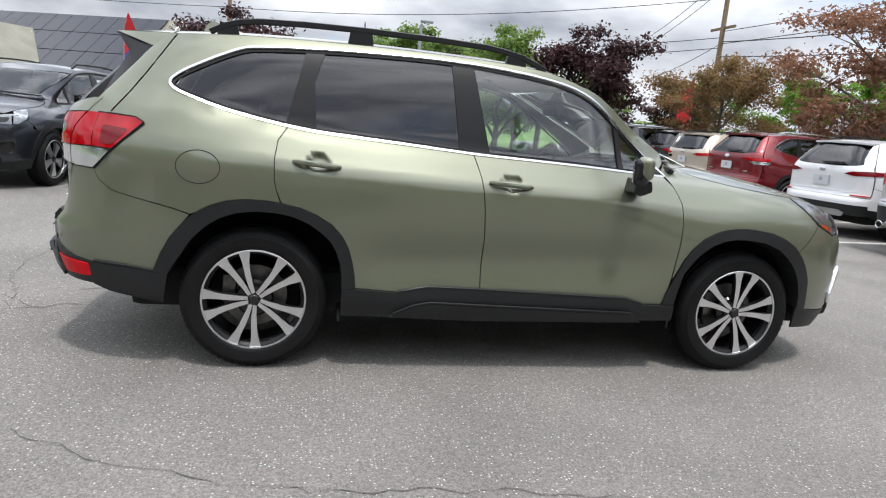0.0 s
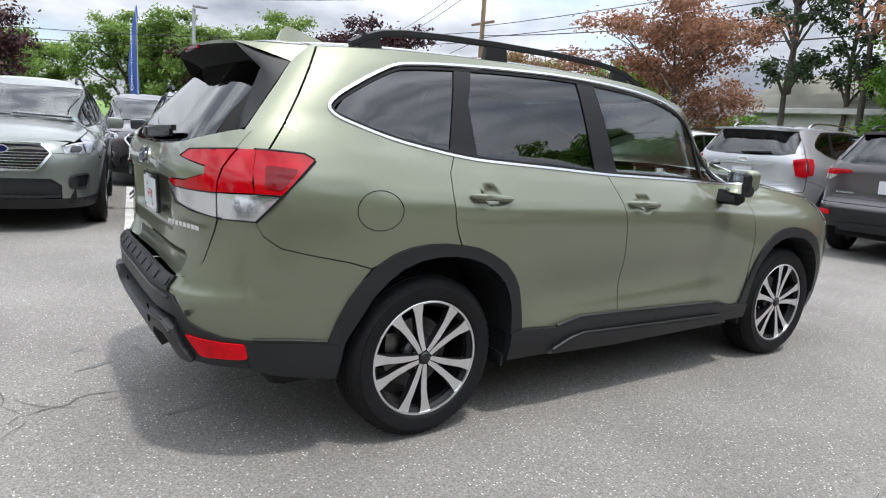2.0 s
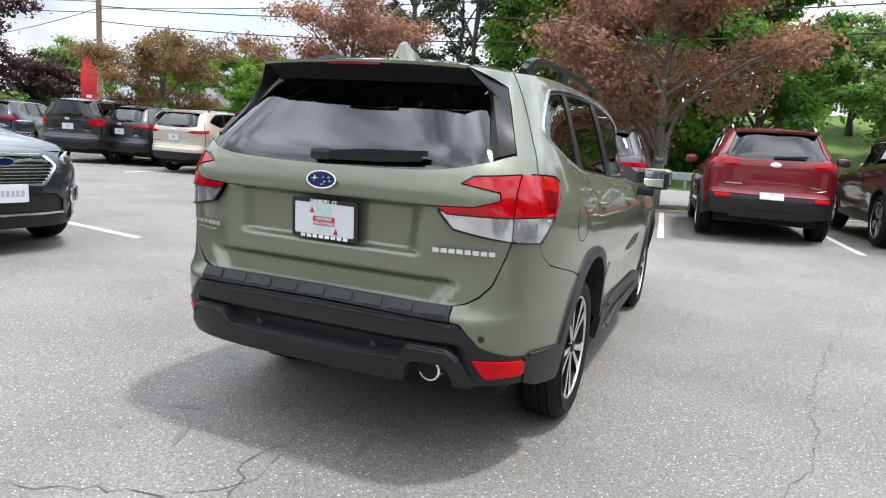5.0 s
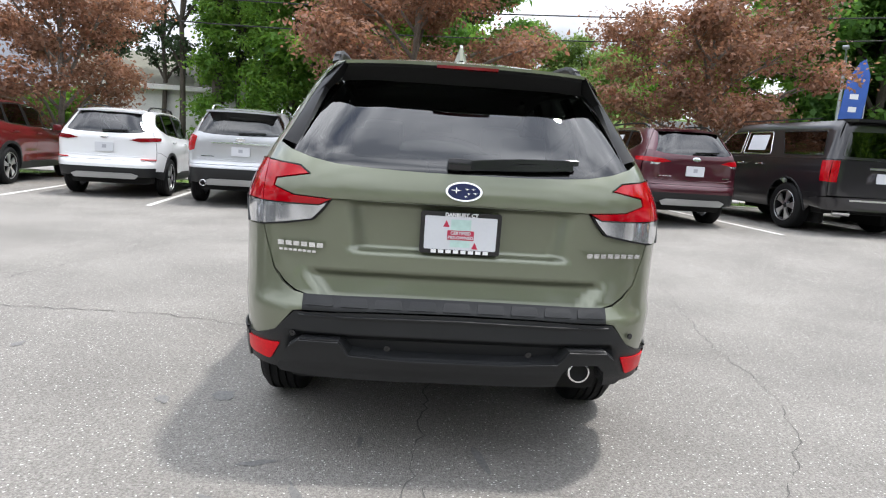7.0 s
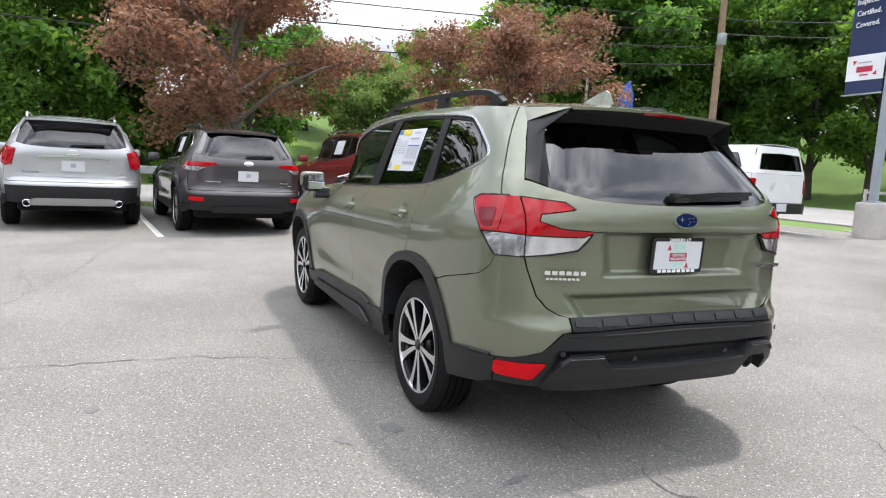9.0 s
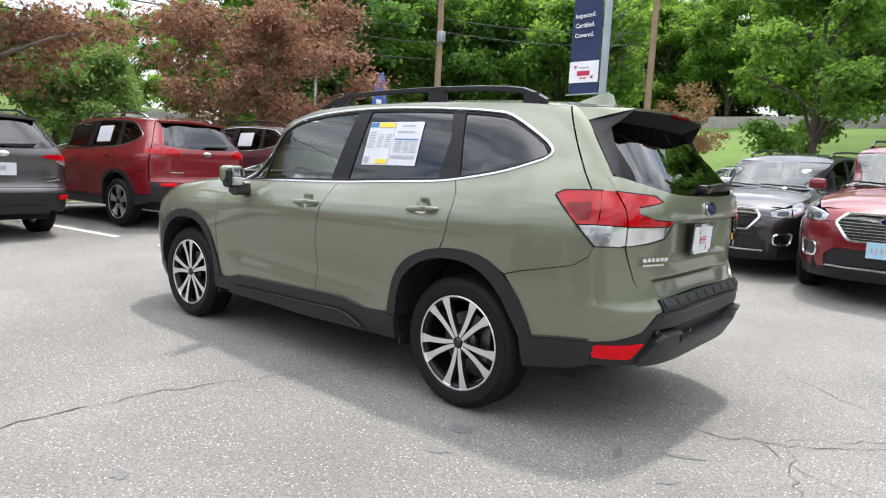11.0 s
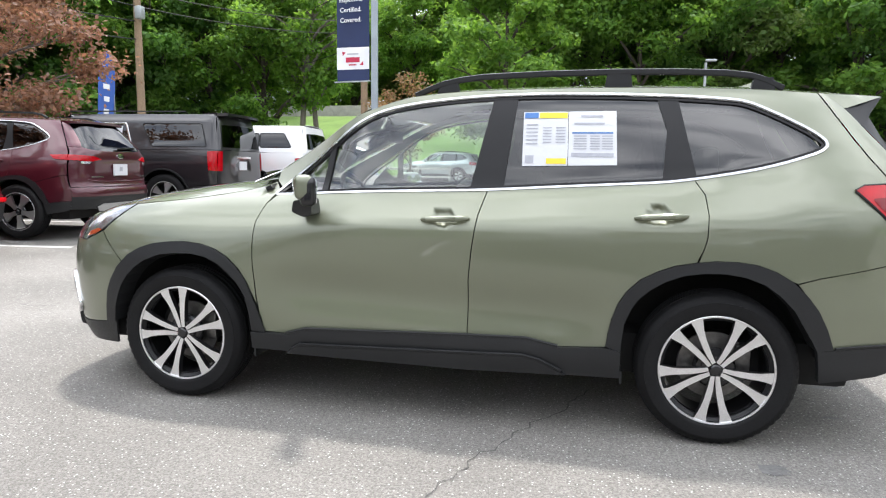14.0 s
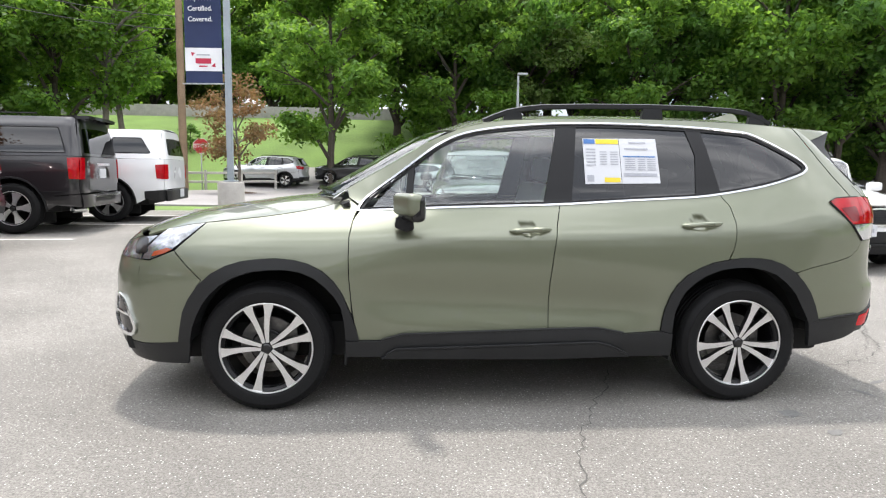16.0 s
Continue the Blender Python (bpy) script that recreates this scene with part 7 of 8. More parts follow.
def leaves(name, clumps, count, size, seed, flat_out=.45):
    """A crown: small folded leaves scattered through clumps of (centre, radius)."""
    r = np.random.RandomState(seed)
    c = np.array([k[0] for k in clumps], float)
    rad = np.array([k[1] for k in clumps], float)
    w = rad ** 2
    pick = r.choice(len(c), count, p=w / w.sum())
    d = r.normal(size=(count, 3))
    d /= np.linalg.norm(d, axis=1)[:, None]
    rr = rad[pick] * np.abs(r.normal(.66, .30, count))
    pos = c[pick] + d * rr[:, None] * np.array([1.12, 1.12, .62])
    nrm = d * flat_out + r.normal(size=(count, 3)) * .55 + np.array([0, 0, .55])
    nrm /= np.linalg.norm(nrm, axis=1)[:, None]
    a = np.cross(nrm, r.normal(size=(count, 3)))
    a /= np.linalg.norm(a, axis=1)[:, None]
    b = np.cross(nrm, a)
    s = size * r.uniform(.6, 1.35, count)[:, None]
    v = np.stack([pos - a * s, pos - b * s * .55 + nrm * s * .18, pos + a * s, pos + b * s * .55 + nrm * s * .18], 1).reshape(-1, 3)
    me = bpy.data.meshes.new(name)
    me.vertices.add(4 * count)
    me.vertices.foreach_set("co", v.ravel())
    me.loops.add(4 * count)
    me.loops.foreach_set("vertex_index", np.arange(4 * count))
    me.polygons.add(count)
    me.polygons.foreach_set("loop_start", np.arange(0, 4 * count, 4))
    me.update(calc_edges=True)
    return me


def tree(kind, label, seed, height, spread, start, count, size, leaf, bark, trunk_r, limbs=9, clump=.9, lean=0.0, category="tree", sprays=4):
    """A tapered trunk, forking limbs, and a broken crown of leaves round their ends."""
    r = random.Random(seed)
    t = thing(kind, label, category)
    sk, clumps = Skin(), []
    top = height * .72
    bend = [(lean * h * h / height + .06 * math.sin(h * 1.7 + seed), .05 * math.sin(h * 1.3 + seed * 2), h) for h in [top * k / 7 for k in range(8)]]
    tube(sk, bend, [trunk_r * (1.25 if k == 0 else 1 - .105 * k) for k in range(8)], 9)
    for k in range(limbs):
        f = start + (1 - start) * (k + .3) / limbs
        h = height * f * .78
        ang = k * 2.4 + r.random() * .8
        reach = spread * math.sin(math.pi * min(1, .22 + .70 * (f - start) / (1 - start + 1e-6))) ** .8 * (.75 + .35 * r.random())
        i = min(6, int(h / top * 7))
        p0 = Vector(bend[i])
        rise = reach * (.35 + .5 * r.random()) + height * .04
        p3 = p0 + Vector((math.cos(ang) * reach, math.sin(ang) * reach, rise))
        p1 = p0.lerp(p3, .35) + Vector((0, 0, rise * .18))
        p2 = p0.lerp(p3, .7) + Vector((r.uniform(-.15, .15), r.uniform(-.15, .15), rise * .12))
        rb = trunk_r * (.55 - .3 * (f - start))
        tube(sk, [p0, p1, p2, p3], [rb, rb * .7, rb * .45, rb * .18], 6)
        for q in range(sprays):
            e = p0.lerp(p3, .42 + .62 * (q + .5) / sprays) + Vector((r.uniform(-1, 1), r.uniform(-1, 1), r.uniform(-.35, .6))) * (clump * .4 + reach * .17)
            tube(sk, [p1.lerp(p2, q / sprays), e], [rb * .3, rb * .08], 5, False)
            clumps.append((tuple(e), clump * r.uniform(.5, 1.15)))
        clumps.append((tuple(p3), clump * r.uniform(.55, 1.0)))
    for k in range(5):
        clumps.append(((bend[7][0] + r.uniform(-.6, .6) * spread * .4, r.uniform(-.6, .6) * spread * .4, top + (height - top) * r.uniform(.1, .85)), clump * r.uniform(.6, .95)))
    part("trunk", sk, bark, t)
    part("crown", leaves("crown", clumps, count, size, seed), leaf, t)
    return t


def plant(src, x, y, scale=1.0, turn=0.0, z=None):
    zz = hills(x, y) if z is None else z
    src.matrix_basis = pose(x, y, zz - .03, 0, 0, turn) @ Matrix.Scale(scale, 4)
    return src


def plant_copy(src, x, y, scale, turn, label=""):
    ob = copy_thing(src, pose(x, y, hills(x, y) - .03, 0, 0, turn))
    ob.scale = (scale, scale, scale)
    if label:
        ob["label"] = label
    return ob


bronze = tree("ornamental_tree", "bronze-leaved ornamental tree with a grey trunk on the verge", 11, 6.6, 3.1, .20, 30000, .062, M_BRONZE, M_BARK, .13, 16, .75, sprays=5)
tagged(bronze, group="bronze trees along the verge")
plant(bronze, 12.1, .15, 1.0, 20)
for seed, x, y, s, leaf in ((12, 12.0, 8.6, .80, M_BRONZE), (13, 11.9, -7.3, .88, M_BRONZE), (14, 12.4, 16.2, .70, M_BRONZE_GREEN)):
    t = tree("ornamental_tree", "bronze-leaved ornamental tree on the grass verge", seed, 6.6, 3.0, .20, 24000, .068, leaf, M_BARK, .13, 15, .75, sprays=5)
    tagged(t, group="bronze trees along the verge")
    plant(t, x, y, s, seed * 40)
small = tree("ornamental_tree", "small bronze-leaved tree on the lawn", 15, 5.4, 1.9, .3, 3400, .085, M_BRONZE_GREEN, M_BARK, .08, 9, .6)
plant(small, 7.1, -25.6, 1.0, 0)
purple = tree("maple_tree", "dark purple-leaved maple tree", 21, 8.2, 3.4, .2, 15000, .13, M_PURPLE, M_BARK_DARK, .2, 15, .95, sprays=5)
tagged(purple, group="purple maples beyond the lot")
plant(purple, 12.6, 28.5, .86, 0)
plant_copy(purple, -4.4, 27.0, .74, 80), plant_copy(purple, 7.4, 35.0, .68, 200), plant_copy(purple, 22.5, 36.0, .62, 130)
greens = []
for seed, leaf, kind, hgt, spr, cnt, sz in ((31, M_LEAF, "tree", 15, 5.2, 23000, .18), (32, M_LEAF_DEEP, "tree", 17, 5.4, 23000, .19), (33, M_LEAF_PALE, "tree", 11, 4.2, 15000, .16), (34, M_LEAF, "tree", 18, 4.8, 20000, .19)):
    label = {M_LEAF: "tall green broadleaf tree", M_LEAF_DEEP: "tall dark green broadleaf tree", M_LEAF_PALE: "pale green broadleaf tree"}[leaf]
    greens.append(tagged(tree(kind, label + " in the wood beyond", seed, hgt, spr, .2, cnt, sz, leaf, M_BARK_DARK, .28, 18, 1.15, sprays=6), group="trees of the wood"))
plant(greens[0], 27.0, 3.5, 1.0, 0), plant(greens[1], 29.0, -23.0, 1.0, 50), plant(greens[2], 3.8, 43.0, .72, 0), plant(greens[3], -2.0, -40.0, 1.0, 10)
r5 = random.Random(77)
spots = []
# wood behind the road, round by the south, and scattered trees to the north
for k in range(15):
    spots.append((27 + r5.uniform(-1.5, 5), 11.5 - k * 2.9 + r5.uniform(-.8, .8) - (5 if k > 4 else 0), (0, 1, 3)[k % 3], r5.uniform(.75, 1.0)))
for k in range(12):
    spots.append((34 + r5.uniform(-2, 6), 16 - k * 5.0 + r5.uniform(-1.5, 1.5), (1, 0, 3)[k % 3], r5.uniform(.9, 1.2)))
for k in range(7):
    spots.append((31 - k * 2.4 + r5.uniform(-.6, .6), -25 - k * 1.9 + r5.uniform(-.8, .8), (1, 3, 0)[k % 3], r5.uniform(.8, 1.05)))
for k in range(14):
    spots.append((-.5 - k * 2.9 + r5.uniform(-.8, .8), -40 + r5.uniform(-3, 3) + (4 if k > 7 else 0), (3, 0, 1, 2)[k % 4], r5.uniform(.85, 1.1)))
for k in range(9):
    spots.append((-4 - k * 4.5 + r5.uniform(-1, 1), -49 + r5.uniform(-2, 2), (1, 0, 3)[k % 3], r5.uniform(1.0, 1.25)))
spots = [q for i, q in enumerate(spots) if not (q[0] > 20 and q[1] > -3 and i % 3 == 1) and not (q[0] > 20 and -.62 < (q[1] - 1.2) / (q[0] + 4.5) < -.17)]
# the last seven are added trees to the west, outside every view
for x, y, i, s in ((9.0, 31.5, 2, .66), (6.0, 38.0, 2, .7), (11.5, 36.0, 2, .6), (20.5, 44, 2, .62), (25.5, 38, 2, .6), (28, 31, 0, .45), (30, 25, 0, .45), (7.5, 48, 2, .75), (10.5, 50, 2, .7), (-1.5, 46, 2, .62), (-12, 62, 2, .8), (34, 31, 0, .5), (9, -66, 0, .9), (16, -64, 2, 1.1), (20, -68, 1, .9), (24.5, -71, 0, 1.0), (29, -74, 1, 1.1), (33, -70, 3, 1.0), (38, -66, 0, 1.1), (43, -60, 1, 1.1), (47, -52, 3, 1.1), (22, -60, 0, 1.0), (28, -52, 3, 1.0), (4.5, -62, 3, .9), (1.5, -57, 0, .8), (6.5, -59, 2, 1.1), (11, -58, 0, .9), (14.5, -55, 3, .85), (18, -50, 0, .8), (8.5, -68, 1, 1.1), (12, -72, 1, 1.1), (26, -66, 1, 1.1), (3.6, -33.0, 3, .8), (25.5, -8.2, 2, .55), (27.0, -2.4, 1, .62), (31, -9, 2, .6), (35, -14, 0, .5), (38, -20, 0, .55), (36, -7, 2, .6), (-45, 10, 1, .8), (-44, -8, 0, .8), (-43, 24, 0, .7), (-46, -24, 1, .9), (-38, 38, 0, .6), (-42, -2, 3, .7), (-41, 16, 2, .8)):
    spots.append((x, y, i, s))
spots = [q for q in spots if not (20 < q[0] < 46 and 6.0 < q[1] < 18) and not (-57 < q[1] < -28 and .27 < (q[0] - .7) / (4.4 - q[1]) < .41)]
for x, y, i, s in spots:
    plant_copy(greens[i], x, y, s, r5.uniform(0, 360))
stems = tree("tree", "tall bare-stemmed tree with thin foliage beside the lawn", 61, 15, 3.0, .45, 5000, .14, M_LEAF, M_BARK, .22, 12, .8, lean=.16, sprays=4)
plant(stems, 15.7, -33.0, 1.0, 160)
plant_copy(stems, 14.9, -33.6, .92, 20)
pine = tree("pine_tree", "tall thin pine with sparse dark boughs by the road", 51, 19, 1.9, .30, 3400, .12, M_PINE, M_BARK_DARK, .15, 15, .5, sprays=3)
tagged(pine, group="pines by the road")
plant(pine, 26.0, 10.4, 1.0, 0)
for x, y, sc, turn in ((26.6, 8.1, .92, 70), (25.6, 13.4, .96, 150), (28.4, 14.9, 1.0, 220), (27.2, 11.6, .85, 300)):
    plant_copy(pine, x, y, sc, turn)

# undergrowth at the wood's edge and ivy up the trunks
def thicket(x0, y0, x1, y1, high, count, seed, leaf, size=.2, deep=1.6):
    r = np.random.RandomState(seed)
    cl = []
    k = int(math.hypot(x1 - x0, y1 - y0) / 1.1)
    for i in range(k):
        t = (i + r.uniform(0, 1)) / k
        x, y = x0 + (x1 - x0) * t + r.uniform(-deep, deep), y0 + (y1 - y0) * t + r.uniform(-deep, deep)
        for _ in range(2):
            cl.append(((x, y, hills(x, y) + r.uniform(.15, 1) * high), r.uniform(.6, 1.1) * min(1.3, high * .5)))
    ob = part("undergrowth", leaves("undergrowth", cl, count, size, seed), leaf)
    return tagged(ob, "tangled green undergrowth at the wood's edge", "bushes", kind="stuff")


thicket(24.0, 15, 24.4, -3, .75, 20000, 5, M_LEAF, .08, .9)
thicket(25.6, 16.5, 25.6, 13.2, 2.4, 6000, 26, M_LEAF, .13, 1.1)
thicket(28, 4, 28, -3.5, 3.2, 6000, 6, M_LEAF, .26, 2.5)
thicket(28, -20, 28, -32, 5.5, 12000, 16, M_LEAF_DEEP, .26, 2.5)
thicket(44, -4, 46, -26, 3.0, 9000, 17, M_LEAF, .26, 2.5)
thicket(27, -17, 25, -30, 3.0, 9000, 7, M_LEAF)
thicket(5, -70, 30, -62, 5.0, 12000, 19, M_LEAF, .3, 2.5)
thicket(-1, -39, -38, -38, 2.6, 18000, 8, M_LEAF, .18, 2.2)
thicket(-2, -52, -40, -52, 7.5, 20000, 9, M_LEAF_DEEP, .3, 2.5)
# added growth along the unseen west side, behind the walk
thicket(-46, -40, -46, 40, 7.0, 20000, 10, M_LEAF_DEEP, .32, 3)
thicket(15.5, 38, 31, 24, 2.0, 11000, 12, M_LEAF)
for x, y, h, seed in ((20.9 + 3.4, 6.3, 9.5, 3), (25.5, 4.2, 8.0, 4), (25.2, 8.6, 8.5, 5)):
    ivy = thing("ivy_covered_tree", "tree trunk wrapped in thick bright ivy", "tree", group="ivy trees by the road")
    sk = tube(Skin(), [(0, 0, 0), (.1, .05, h * .5), (0, 0, h)], [.3, .24, .1], 9)
    part("trunk", sk, M_BARK_DARK, ivy)
    r = random.Random(seed)
    part("ivy", leaves("ivy", [((r.uniform(-.4, .4), r.uniform(-.4, .4), h * k / 26), r.uniform(.5, 1.0)) for k in range(1, 26)], 15000, .095, seed), M_LEAF, ivy)
    ivy.matrix_basis = pose(x, y, hills(x, y))

# grass blades on the near verge
r = np.random.RandomState(3)
cnt = 9000
gx, gy = r.uniform(11.3, 13.2, cnt), r.uniform(-12, 16, cnt)
base = np.stack([gx, gy, np.array([hills(a, b) for a, b in zip(gx, gy)])], 1)
d = r.normal(size=(cnt, 2)) * .02
tip = base + np.stack([d[:, 0] * 1.6, d[:, 1] * 1.6, r.uniform(.05, .13, cnt)], 1)
off = np.stack([d[:, 1], -d[:, 0], np.zeros(cnt)], 1) * .4
v = np.stack([base - off, base + off, tip], 1).reshape(-1, 3)
me = bpy.data.meshes.new("grass")
me.from_pydata(v.tolist(), [], np.arange(3 * cnt).reshape(-1, 3).tolist())
tagged(part("grass", me, M_GRASS, smooth=0), "short green grass blades on the verge", "grass", kind="stuff")

# ---- poles, wires, signs ----
M_POLE_WOOD = mat("pole_timber", (0.24, 0.17, 0.11), 0.9, grain=(20, 0.2), stain=(1.2, 0.2), bump=(30, 0.5))
M_GALV = mat("galvanised_steel", (0.40, 0.42, 0.44), 0.5, 0.7, grain=(60, 0.1), stain=(3, 0.15))
M_POLE_PAINT = mat("pale_blue_grey_paint", (0.30, 0.34, 0.38), 0.5, grain=(40, 0.08), stain=(2, 0.12))
M_NAVY = mat("navy_fabric", (0.014, 0.026, 0.085), 0.7, grain=(200, 0.15), stain=(2, 0.1))
M_FLAG_BLUE = mat("blue_fabric", (0.035, 0.10, 0.38), 0.7, grain=(200, 0.12), stain=(2, 0.15))
M_FLAG_RED = mat("red_fabric", (0.5, 0.015, 0.02), 0.7, grain=(200, 0.12), stain=(2, 0.15))
M_FLAG_STRIPE = mat("blue_and_red_fabric", (0.05, 0.06, 0.30), 0.7, grain=(200, 0.12), stain=(2, 0.15))
M_CABLE = mat("cable_black", (0.02, 0.02, 0.02), 0.7)
M_STOP = mat("stop_red", (0.42, 0.012, 0.016), 0.45, grain=(60, 0.05))
M_BLANKET = mat("white_fabric", (0.72, 0.73, 0.75), 0.7, grain=(150, 0.05))


def pole(name, label, x, y, high, r0, r1, material, category="pole", arms=()):
    t = thing(name, label, category, pose(x, y, hills(x, y)))
    sk = tube(Skin(), [(0, 0, -.2), (0, 0, high * .5), (0, 0, high)], [r0, (r0 + r1) / 2, r1], 14)
    part("shaft", sk, material, t)
    return t


up1 = pole("utility_pole", "bare timber utility pole with a grey transformer box", 17.1, -20.4, 11.5, .17, .12, M_POLE_WOOD)
part("transformer", block(Skin(), (-.26, .2, 7.0), (.3, .3, .5), .06), M_GALV, up1)
part("crossarm", block(Skin(), (0, 0, 10.6), (.1, 2.2, .12), .01), M_POLE_WOOD, up1)
up2 = pole("utility_pole", "weathered timber utility pole on the lawn", 10.4, -28.9, 12.0, .2, .14, M_POLE_WOOD)
part("crossarm", block(Skin(), (0, 0, 11.0), (2.2, .1, .12), .01), M_POLE_WOOD, up2)
up3 = pole("utility_pole", "timber utility pole beyond the row of trees", 19.0, 27.0, 10.0, .15, .11, M_POLE_WOOD)
part("crossarm", block(Skin(), (0, 0, 7.2), (.1, 2.0, .12), .01), M_POLE_WOOD, up3)
pole("utility_pole", "timber utility pole beside the house", -6.0, 39.0, 8.2, .17, .12, M_POLE_WOOD)


def wire(a, b, sag, r=.018):
    a, b = Vector(a), Vector(b)
    pts = [a.lerp(b, k / 16) - Vector((0, 0, sag * 4 * (k / 16) * (1 - k / 16))) for k in range(17)]
    ob = part("overhead_cable", tube(Skin(), pts, r, 5), M_CABLE)
    return tagged(ob, "thin black overhead cable between poles", "cable", "overhead cables")


for dz, dy in ((10.7, .9), (10.7, -.9), (7.9, 0), (7.3, 0)):
    wire((17.1, -20.4 + dy, hills(17.1, -20.4) + dz), (19.0, 27.0 + dy, dz - (.6 if dz > 9 else .9)), .7)
    wire((17.1, -20.4 + dy, hills(17.1, -20.4) + dz), (10.4, -28.9, 11.4 if dz > 9 else dz + .6), .3)
for dz in (9.4, 8.6, 6.7, 6.2):
    wire((19.0, 27.0, dz), (-6.0, 39.0, dz - 1.6), .6)
    wire((-6.0, 39.0, dz - 1.6), (-50, 44, dz - 1.0), .8)
for dz, sag in ((6.7, 1.1), (6.0, 1.2)):
    wire((17.1, -20.4, hills(17.1, -20.4) + dz), (19.0, 27.0, dz - .2), sag, .022)
wire((19, 27, 9.6), (-40, 20, 11.0), .9), wire((19, 27, 9.2), (-40, 20, 10.4), .9), wire((19, 27, 9.9), (-40, 20, 11.6), 1.0)
for dz in (10.9, 10.3, 7.4):
    wire((10.4, -28.9, dz), (52, -62, dz), .8), wire((19.0, 27.0, dz - 1.0), (33, 70, dz), .8)

# banner pole on a concrete footing at the corner of the lot
bx, by = 4.35, -11.85
bz = hills(bx, by) + BASE
bp = thing("banner_pole", "pale blue steel lamp pole on a round concrete footing", "pole", pose(bx, by, bz))
part("footing", lathe(Skin(), [(.01, 0), (.31, 0), (.31, .70), (.29, .74), (.01, .75)], 28), M_CONCRETE, bp, "round concrete footing", m=Matrix.Rotation(radians(90), 4, "X"))
part("shaft", block(block(Skin(), (0, 0, 4.7), (.14, .14, 8.0), .012), (0, 0, .765), (.30, .30, .03), .005), M_POLE_PAINT, bp)
banner = thing("banner", "navy hanging banner with white words and a white panel", "banner", pose(bx, by, bz) @ pose(.55, 0, 0, 90, 0, 171))
cloth = Skin()
v0 = 3.32 - bz
sheet(cloth, rect(.86, 3.2, 0, v0 + 1.6), lambda u, v: (u, v, .03 * math.sin(u * 4 + v * .8)), .2, .006, (0, 0, 1))
part("cloth", cloth, M_NAVY, banner)
pnl = sheet(Skin(), [(-.43, v0 + .27), (.43, v0 + .27), (.43, v0 + .80), (-.43, v0 + .80)], lambda u, v: (u, v, .012 + .03 * math.sin(u * 4 + v * .8)), .2, .002, (0, 0, 1))
part("panel", pnl, M_BLANKET, banner, "white printed panel")
for poly in (rect(.36, .12, 0, .50), rect(.30, .03, 0, .64), [(-.28, .70), (-.18, .68), (-.26, .60)], [(.28, .36), (.18, .38), (.27, .46)], rect(.2, .03, 0, .38)):
    part("print", sheet(Skin(), [(u, v + v0) for u, v in poly], lambda u, v: (u, v, .018 + .03 * math.sin(u * 4 + v * .8)), .2, .001, (0, 0, 1)), M_RED_INK if poly[0][0] != -.15 else M_GREY_INK, banner)
for word, v in (("Inspected.", 1.92), ("Certified.", 1.68), ("Covered.", 1.44)):
    part("word", text_mesh(word, .155, .002, .002), M_BLANKET, banner, smooth=0, m=Matrix.Translation((-.04, v0 + v, .045)))
for v in (v0 - .02, v0 + 3.22):
    part("bracket", block(Skin(), (-.02, v, .01), (1.0, .03, .03), .005), M_GALV, banner)



def feather_flag(label, x, y, z0, high, wide, material, turn, marks, word=""):
    f = thing("feather_flag", label, "flag", pose(x, y, hills(x, y) + BASE, 0, 0, turn))
    part("mast", tube(Skin(), [(0, 0, 0), (0, 0, z0), (.0, 0, z0 + high * .8), (.12, 0, z0 + high)], [.02, .018, .012, .008], 8), M_GALV, f)
    prof = [(0, z0), (wide, z0 + .12), (wide * 1.02, z0 + high * .5), (wide * .85, z0 + high * .8), (wide * .4, z0 + high * .97), (.12, z0 + high), (0, z0 + high * .85)]
    cl = sheet(Skin(), prof, lambda u, v: (u, .05 * math.sin(v * 2.5 + u * 3), v), .15, .003, (0, 1, 0))
    part("cloth", cl, material, f)
    if material is M_FLAG_STRIPE:
        top = [(0, z0 + high * .5), (wide * .55, z0 + high * .62), (wide * .9, z0 + high * .74), (wide * .85, z0 + high * .8), (wide * .4, z0 + high * .97), (.12, z0 + high), (0, z0 + high * .85)]
        for d, way in ((.006, (0, 1, 0)), (-.006, (0, -1, 0))):
            part("red_field", sheet(Skin(), top, lambda u, v: (u, .05 * math.sin(v * 2.5 + u * 3) + d, v), .15, .002, way), M_FLAG_RED, f, "red upper part")
    for k in range(marks):
        mk = Skin()
        for s in (1, -1):
            prism(mk, rect(wide * .34, high * .045, wide * .52, z0 + high * (.12 + .11 * k)), lambda u, v, d, s=s: (u, .05 * math.sin(v * 2.5 + u * 3) + s * (.008 + d), v), .001)
        part("mark", mk, M_BLANKET, f)
    for k, letter in enumerate(word):
        me = text_mesh(letter, .30, .002, .002)
        for turned, yy in ((0, -.06), (180, .06)):
            part("letter", me, M_BLANKET, f, smooth=0, m=Matrix.Translation((wide * .5, yy, z0 + high * (.83 - .082 * k))) @ Matrix.Rotation(radians(turned), 4, "Z") @ Matrix.Rotation(radians(90), 4, "X"))
    return f


feather_flag("blue feather flag with white marks behind the parked cars", 10.5, -10.4, 1.0, 2.65, .62, M_FLAG_BLUE, 90, 6)
feather_flag("red feather flag with a white mark in the far lot", 15.4, 22.8, 1.5, 2.6, .6, M_FLAG_RED, 150, 2)
feather_flag("blue feather flag with white marks by the far row", .6, 19.0, 1.5, 2.9, .6, M_FLAG_BLUE, 102, 0, "CERTIFIED")
feather_flag("striped feather flag near the house", -7.0, 19.5, 1.2, 2.7, .42, M_FLAG_STRIPE, 12, 4)


